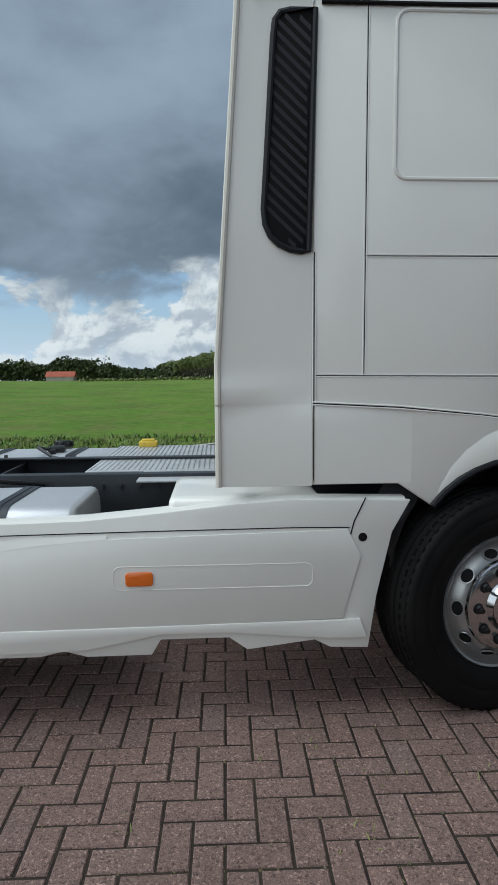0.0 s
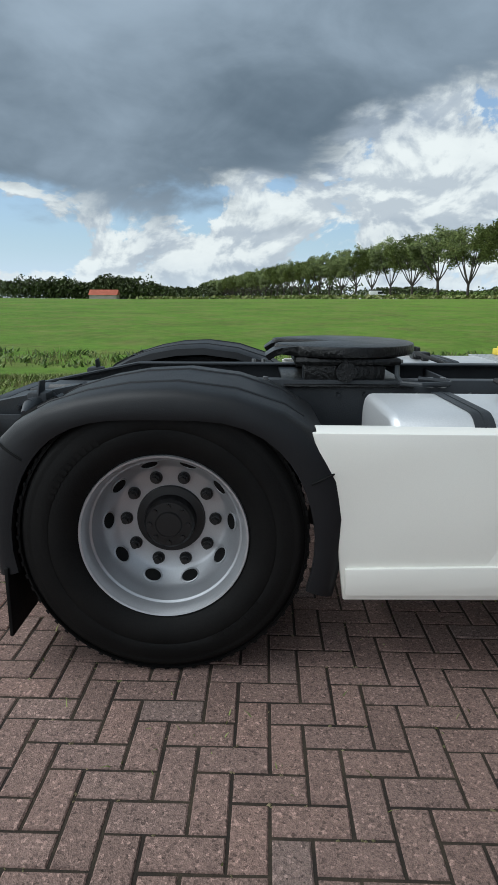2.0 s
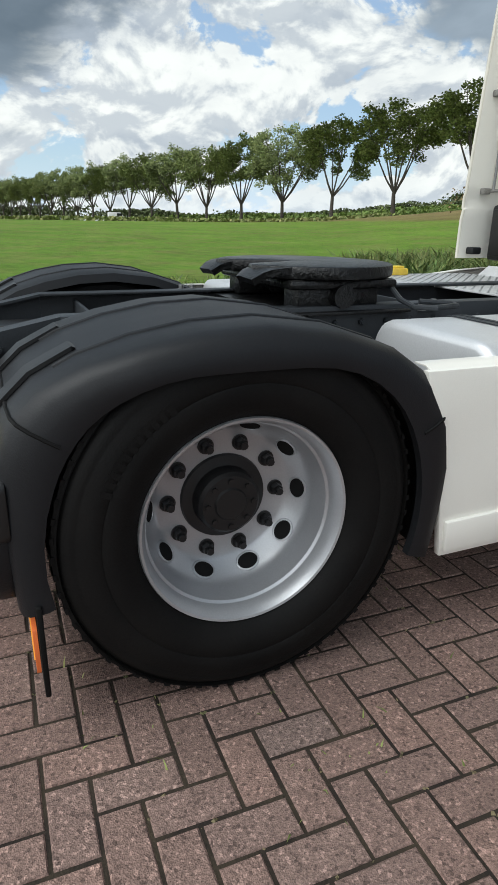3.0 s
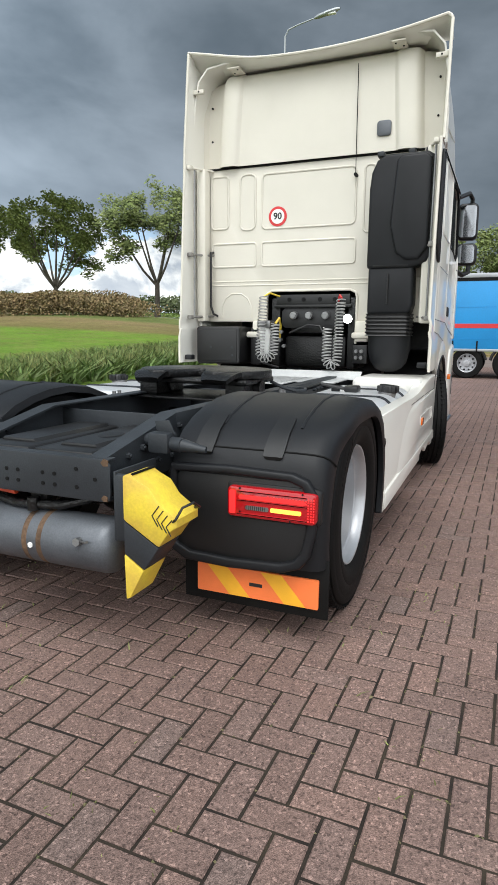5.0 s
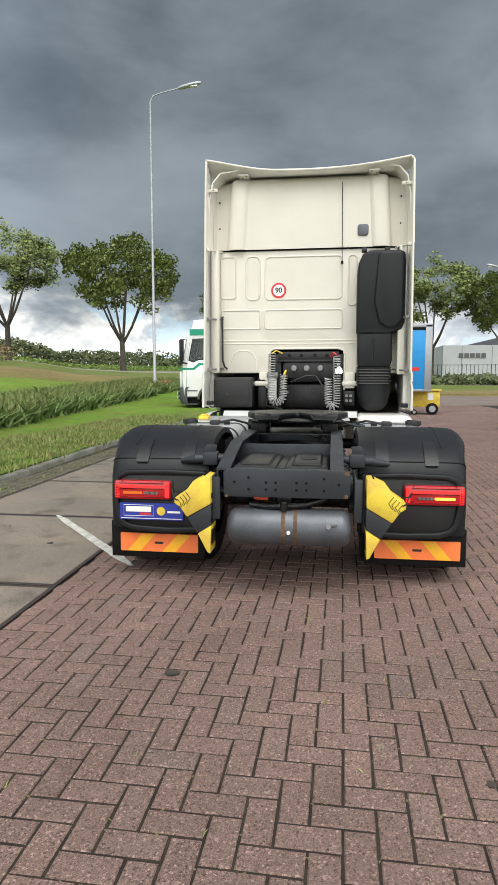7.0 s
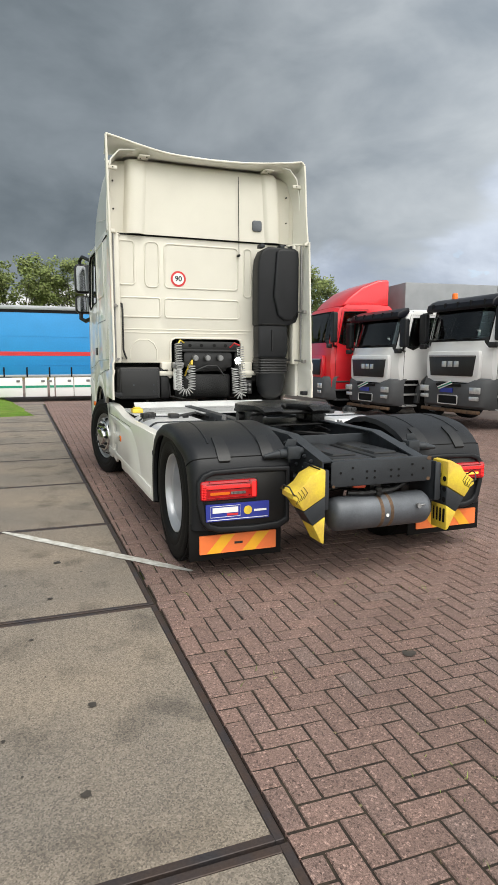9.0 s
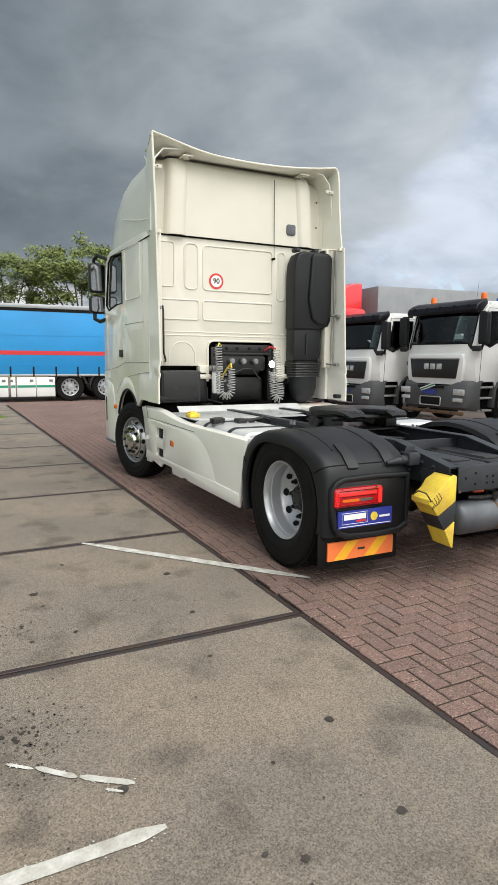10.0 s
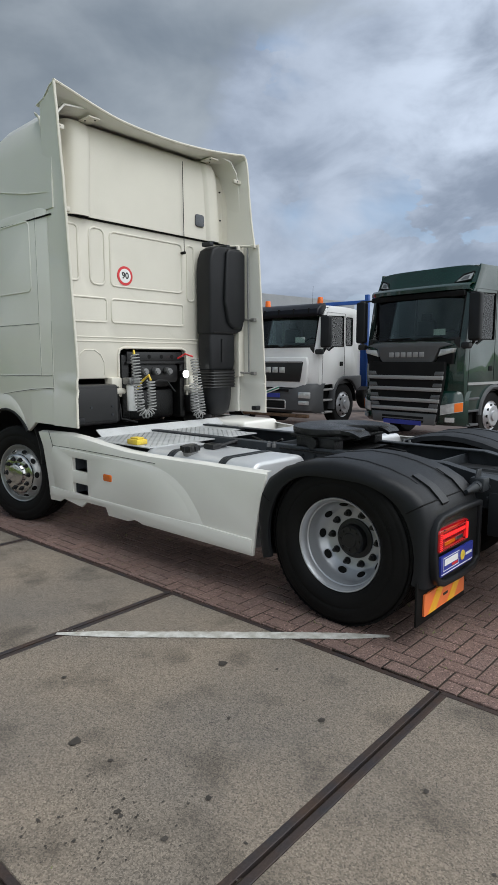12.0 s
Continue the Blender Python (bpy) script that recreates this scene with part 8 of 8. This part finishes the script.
def brick_mat():
    m = bpy.data.materials.new("paving_brick")
    m.use_nodes = True
    n, l = m.node_tree.nodes, m.node_tree.links
    b = n["Principled BSDF"]
    geo, inf = n.new("ShaderNodeNewGeometry"), n.new("ShaderNodeObjectInfo")
    add = n.new("ShaderNodeMath")
    add.operation = "ADD"
    l.new(geo.outputs["Random Per Island"], add.inputs[0])
    l.new(inf.outputs["Random"], add.inputs[1])
    fr = n.new("ShaderNodeMath")
    fr.operation = "FRACT"
    l.new(add.outputs[0], fr.inputs[0])
    ramp = n.new("ShaderNodeValToRGB")
    cols = ((0.0, (0.200, 0.133, 0.112)), (0.3, (0.226, 0.149, 0.125)), (0.6, (0.213, 0.144, 0.123)), (0.85, (0.243, 0.158, 0.131)), (1.0, (0.208, 0.150, 0.131)))
    while len(ramp.color_ramp.elements) < len(cols):
        ramp.color_ramp.elements.new(0.5)
    for e, (p, c) in zip(ramp.color_ramp.elements, cols):
        e.position, e.color = p, (*c, 1)
    l.new(fr.outputs[0], ramp.inputs[0])
    vo = n.new("ShaderNodeTexVoronoi")
    vo.inputs["Scale"].default_value = 250
    l.new(geo.outputs["Position"], vo.inputs["Vector"])
    n1, n2 = n.new("ShaderNodeTexNoise"), n.new("ShaderNodeTexNoise")
    for q, s in ((n1, 0.9), (n2, 240)):
        q.inputs["Scale"].default_value, q.inputs["Detail"].default_value = s, 4
        l.new(geo.outputs["Position"], q.inputs[0])

    def rng(src, a, c, lo, hi):
        q = n.new("ShaderNodeMapRange")
        q.inputs[1].default_value, q.inputs[2].default_value, q.inputs[3].default_value, q.inputs[4].default_value = a, c, lo, hi
        l.new(src, q.inputs[0])
        return q.outputs[0]
    cur = ramp.outputs[0]
    sp = n.new("ShaderNodeTexVoronoi")
    sp.inputs["Scale"].default_value = 135
    l.new(geo.outputs["Position"], sp.inputs["Vector"])
    chan = n.new("ShaderNodeSeparateColor")
    l.new(sp.outputs["Color"], chan.inputs[0])
    for f in (rng(chan.outputs[0], 0.84, 0.97, 1.0, 1.75), rng(chan.outputs[1], 0.02, 0.20, 0.52, 1.0), rng(vo.outputs["Color"], 0, 1, 0.52, 1.30), rng(n1.outputs[0], 0.3, 0.7, 0.84, 1.14), rng(n2.outputs[0], 0.3, 0.7, 0.80, 1.16)):
        q = n.new("ShaderNodeVectorMath")
        q.operation = "SCALE"
        l.new(cur, q.inputs[0])
        l.new(f, q.inputs[3])
        cur = q.outputs[0]
    l.new(cur, b.inputs["Base Color"])
    b.inputs["Roughness"].default_value = 0.82
    b.inputs["Specular IOR Level"].default_value = 0.3
    bp = n.new("ShaderNodeBump")
    bp.inputs["Strength"].default_value, bp.inputs["Distance"].default_value = 0.6, 0.005
    l.new(vo.outputs["Distance"], bp.inputs["Height"])
    l.new(bp.outputs[0], b.inputs["Normal"])
    return m


BRICK = brick_mat()
W = 0.106
TURN = Matrix.Rotation(radians(-0.9), 2)
ORG = TURN @ Vector((14.95 * W, -1.8 * W))


def brick_shape(lu, lv, jit):
    """A brick lying in its joints: worn rounded top, sides down into the sand."""
    g, t = 0.0049, 0.004
    w = lambda: br.uniform(-0.0014, 0.0014)
    base = [(g + w(), g + w()), (lu - g + w(), g + w()), (lu - g + w(), lv - g + w()), (g + w(), lv - g + w())]
    top = [(a + t * (1 if a < lu / 2 else -1) + w() * 0.6, b + t * (1 if b < lv / 2 else -1) + w() * 0.6) for a, b in base]
    v = [(a, b, -0.03) for a, b in base] + [(a, b, -0.0042) for a, b in base] + [(a, b, jit[k]) for k, (a, b) in enumerate(top)]
    f = [(8, 9, 10, 11)] + [(i, (i + 1) % 4, (i + 1) % 4 + 4, i + 4) for i in range(4)] + [(i + 4, (i + 1) % 4 + 4, (i + 1) % 4 + 8, i + 8) for i in range(4)]
    return v, f


def place(u, v):
    p = TURN @ Vector((v * W, u * W))
    return ORG + p


br = random.Random(11)
shared = {}
for kind in (0, 1):
    for q in range(4):
        v, f = brick_shape(2 * W if kind else W, W if kind else 2 * W, [br.uniform(-0.0012, 0.0012) for _ in range(4)])
        d = bpy.data.meshes.new("brick")
        d.from_pydata(v, [], f)
        d.materials.append(BRICK)
        shared[kind, q] = d
fv, ff = [], []
near = 0
for i in range(-160, 420):
    for j in range(-130, 130):
        for kind in (0, 1):
            u, v = i + 2 * j, i - 2 * j
            if kind:
                u, v = u, v + 1
            p = place(u, v)
            if not (-1.75 < p.x < 9.0 and -7.4 < p.y < 27.0) or (p.y > 9 and p.x > 7.5):
                continue
            # kind 0 lies along y, kind 1 along x
            ext_x, ext_y = (2 * W, W) if kind else (W, 2 * W)
            if p.x + ext_x < -1.495:
                continue
            if near < 300 and 0.9 < p.x < 2.6 and -3.0 < p.y < 3.0:
                if br.random() < 0.62:
                    o = new("brick", shared[kind, br.randrange(4)])
                    o.matrix_basis = Matrix.Translation((p.x, p.y, br.uniform(-0.0015, 0.0015))) @ Matrix.Rotation(radians(-0.9), 4, "Z")
                    o.parent = paving
                    near += 1
                    continue
            sv, sf = brick_shape(ext_x, ext_y, [br.uniform(-0.0012, 0.0012) for _ in range(4)])
            dz, o = br.uniform(-0.0015, 0.0015), len(fv)
            for a, b, c in sv:
                w = TURN @ Vector((a, b))
                fv.append((max(p.x + w.x, -1.508), p.y + w.y, c + dz))
            ff += [tuple(k + o for k in f) for f in sf]
d = bpy.data.meshes.new("brick_field")
d.from_pydata(fv, [], ff)
d.materials.append(BRICK)
field = tagged(new("brick_field", d), "reddish brown herringbone paving bricks", "bricks", kind="stuff")
# crumbs of sand, moss and dry grass lying in the joints
GRIT = leaf_mat("joint_crumbs", (0.16, 0.125, 0.075), (0.10, 0.105, 0.045))
gr = random.Random(31)
gv, gf = [], []
for _ in range(15000):
    i, j = gr.randint(-45, 60), gr.randint(-45, 45)
    u, v = i + 2 * j, i - 2 * j
    t = gr.random()
    u, v = (u + t * 2, v) if gr.random() < 0.5 else (u, v + (t * 2 if gr.random() < 0.5 else 0))
    p = place(u, v)
    if not (-1.4 < p.x < 4.6 and -4.8 < p.y < 4.6):
        continue
    for _ in range(gr.randint(1, 3)):
        x, y, q = p.x + gr.gauss(0, 0.004), p.y + gr.gauss(0, 0.004), gr.uniform(0.0016, 0.0055)
        o = len(gv)
        for k in range(4):
            g = k * 1.57 + gr.uniform(-0.5, 0.5)
            gv.append((x + q * math.cos(g) * gr.uniform(0.6, 1.8), y + q * math.sin(g) * gr.uniform(0.6, 1.8), -0.0042))
        gv.append((x, y, -0.004 + q * 1.1))
        gf += [(o, o + 1, o + 4), (o + 1, o + 2, o + 4), (o + 2, o + 3, o + 4), (o + 3, o, o + 4)]
d = bpy.data.meshes.new("joint_crumbs")
d.from_pydata(gv, [], gf)
d.materials.append(GRIT)
tagged(new("joint_crumbs", d), "tan sand and moss crumbs in brick joints", "debris", kind="stuff")
blades("joint_weeds", 260, (-1.4, 5.0, -5.0, 4.0), 0.008, 0.03, 0.003, REED, "tiny weeds in the brick joints", 21, 0.8, lambda x, y: -0.006)

# narrow strip of old mossy bricks between the slabs and the kerb
ev, ef = [], []
er = random.Random(41)
OLD = mat("old_mossy_brick", (0.135, 0.105, 0.088), 0.9, 0, 0.2, 6, 160, 0.4, col2=(0.085, 0.085, 0.055))
for i in range(-62, 80):
    for j in range(4):
        x, y = -3.675 - 0.106 * j, i * 0.2125 + (0.106 if j % 2 else 0.0)
        sv, sf = brick_shape(0.105, 0.21, [er.uniform(-0.002, 0.002) for _ in range(4)])
        dz, o, tl = er.uniform(-0.009, -0.003), len(ev), er.uniform(-0.02, 0.02)
        ev += [(x + a + tl * (b - 0.1), y + b, c + dz + 0.002) for a, b, c in sv]
        ef += [tuple(k + o for k in f) for f in sf]
d = bpy.data.meshes.new("edge_bricks")
d.from_pydata(ev, [], ef)
d.materials.append(OLD)
tagged(new("edge_bricks", d), "old mossy bricks in a strip along the kerb", "bricks", kind="stuff")
blades("strip_weeds", 420, (-4.0, -3.56, -6.0, 8.0), 0.01, 0.05, 0.004, REED, "small weeds and moss along the slab edge", 22, 0.8, lambda x, y: -0.008)
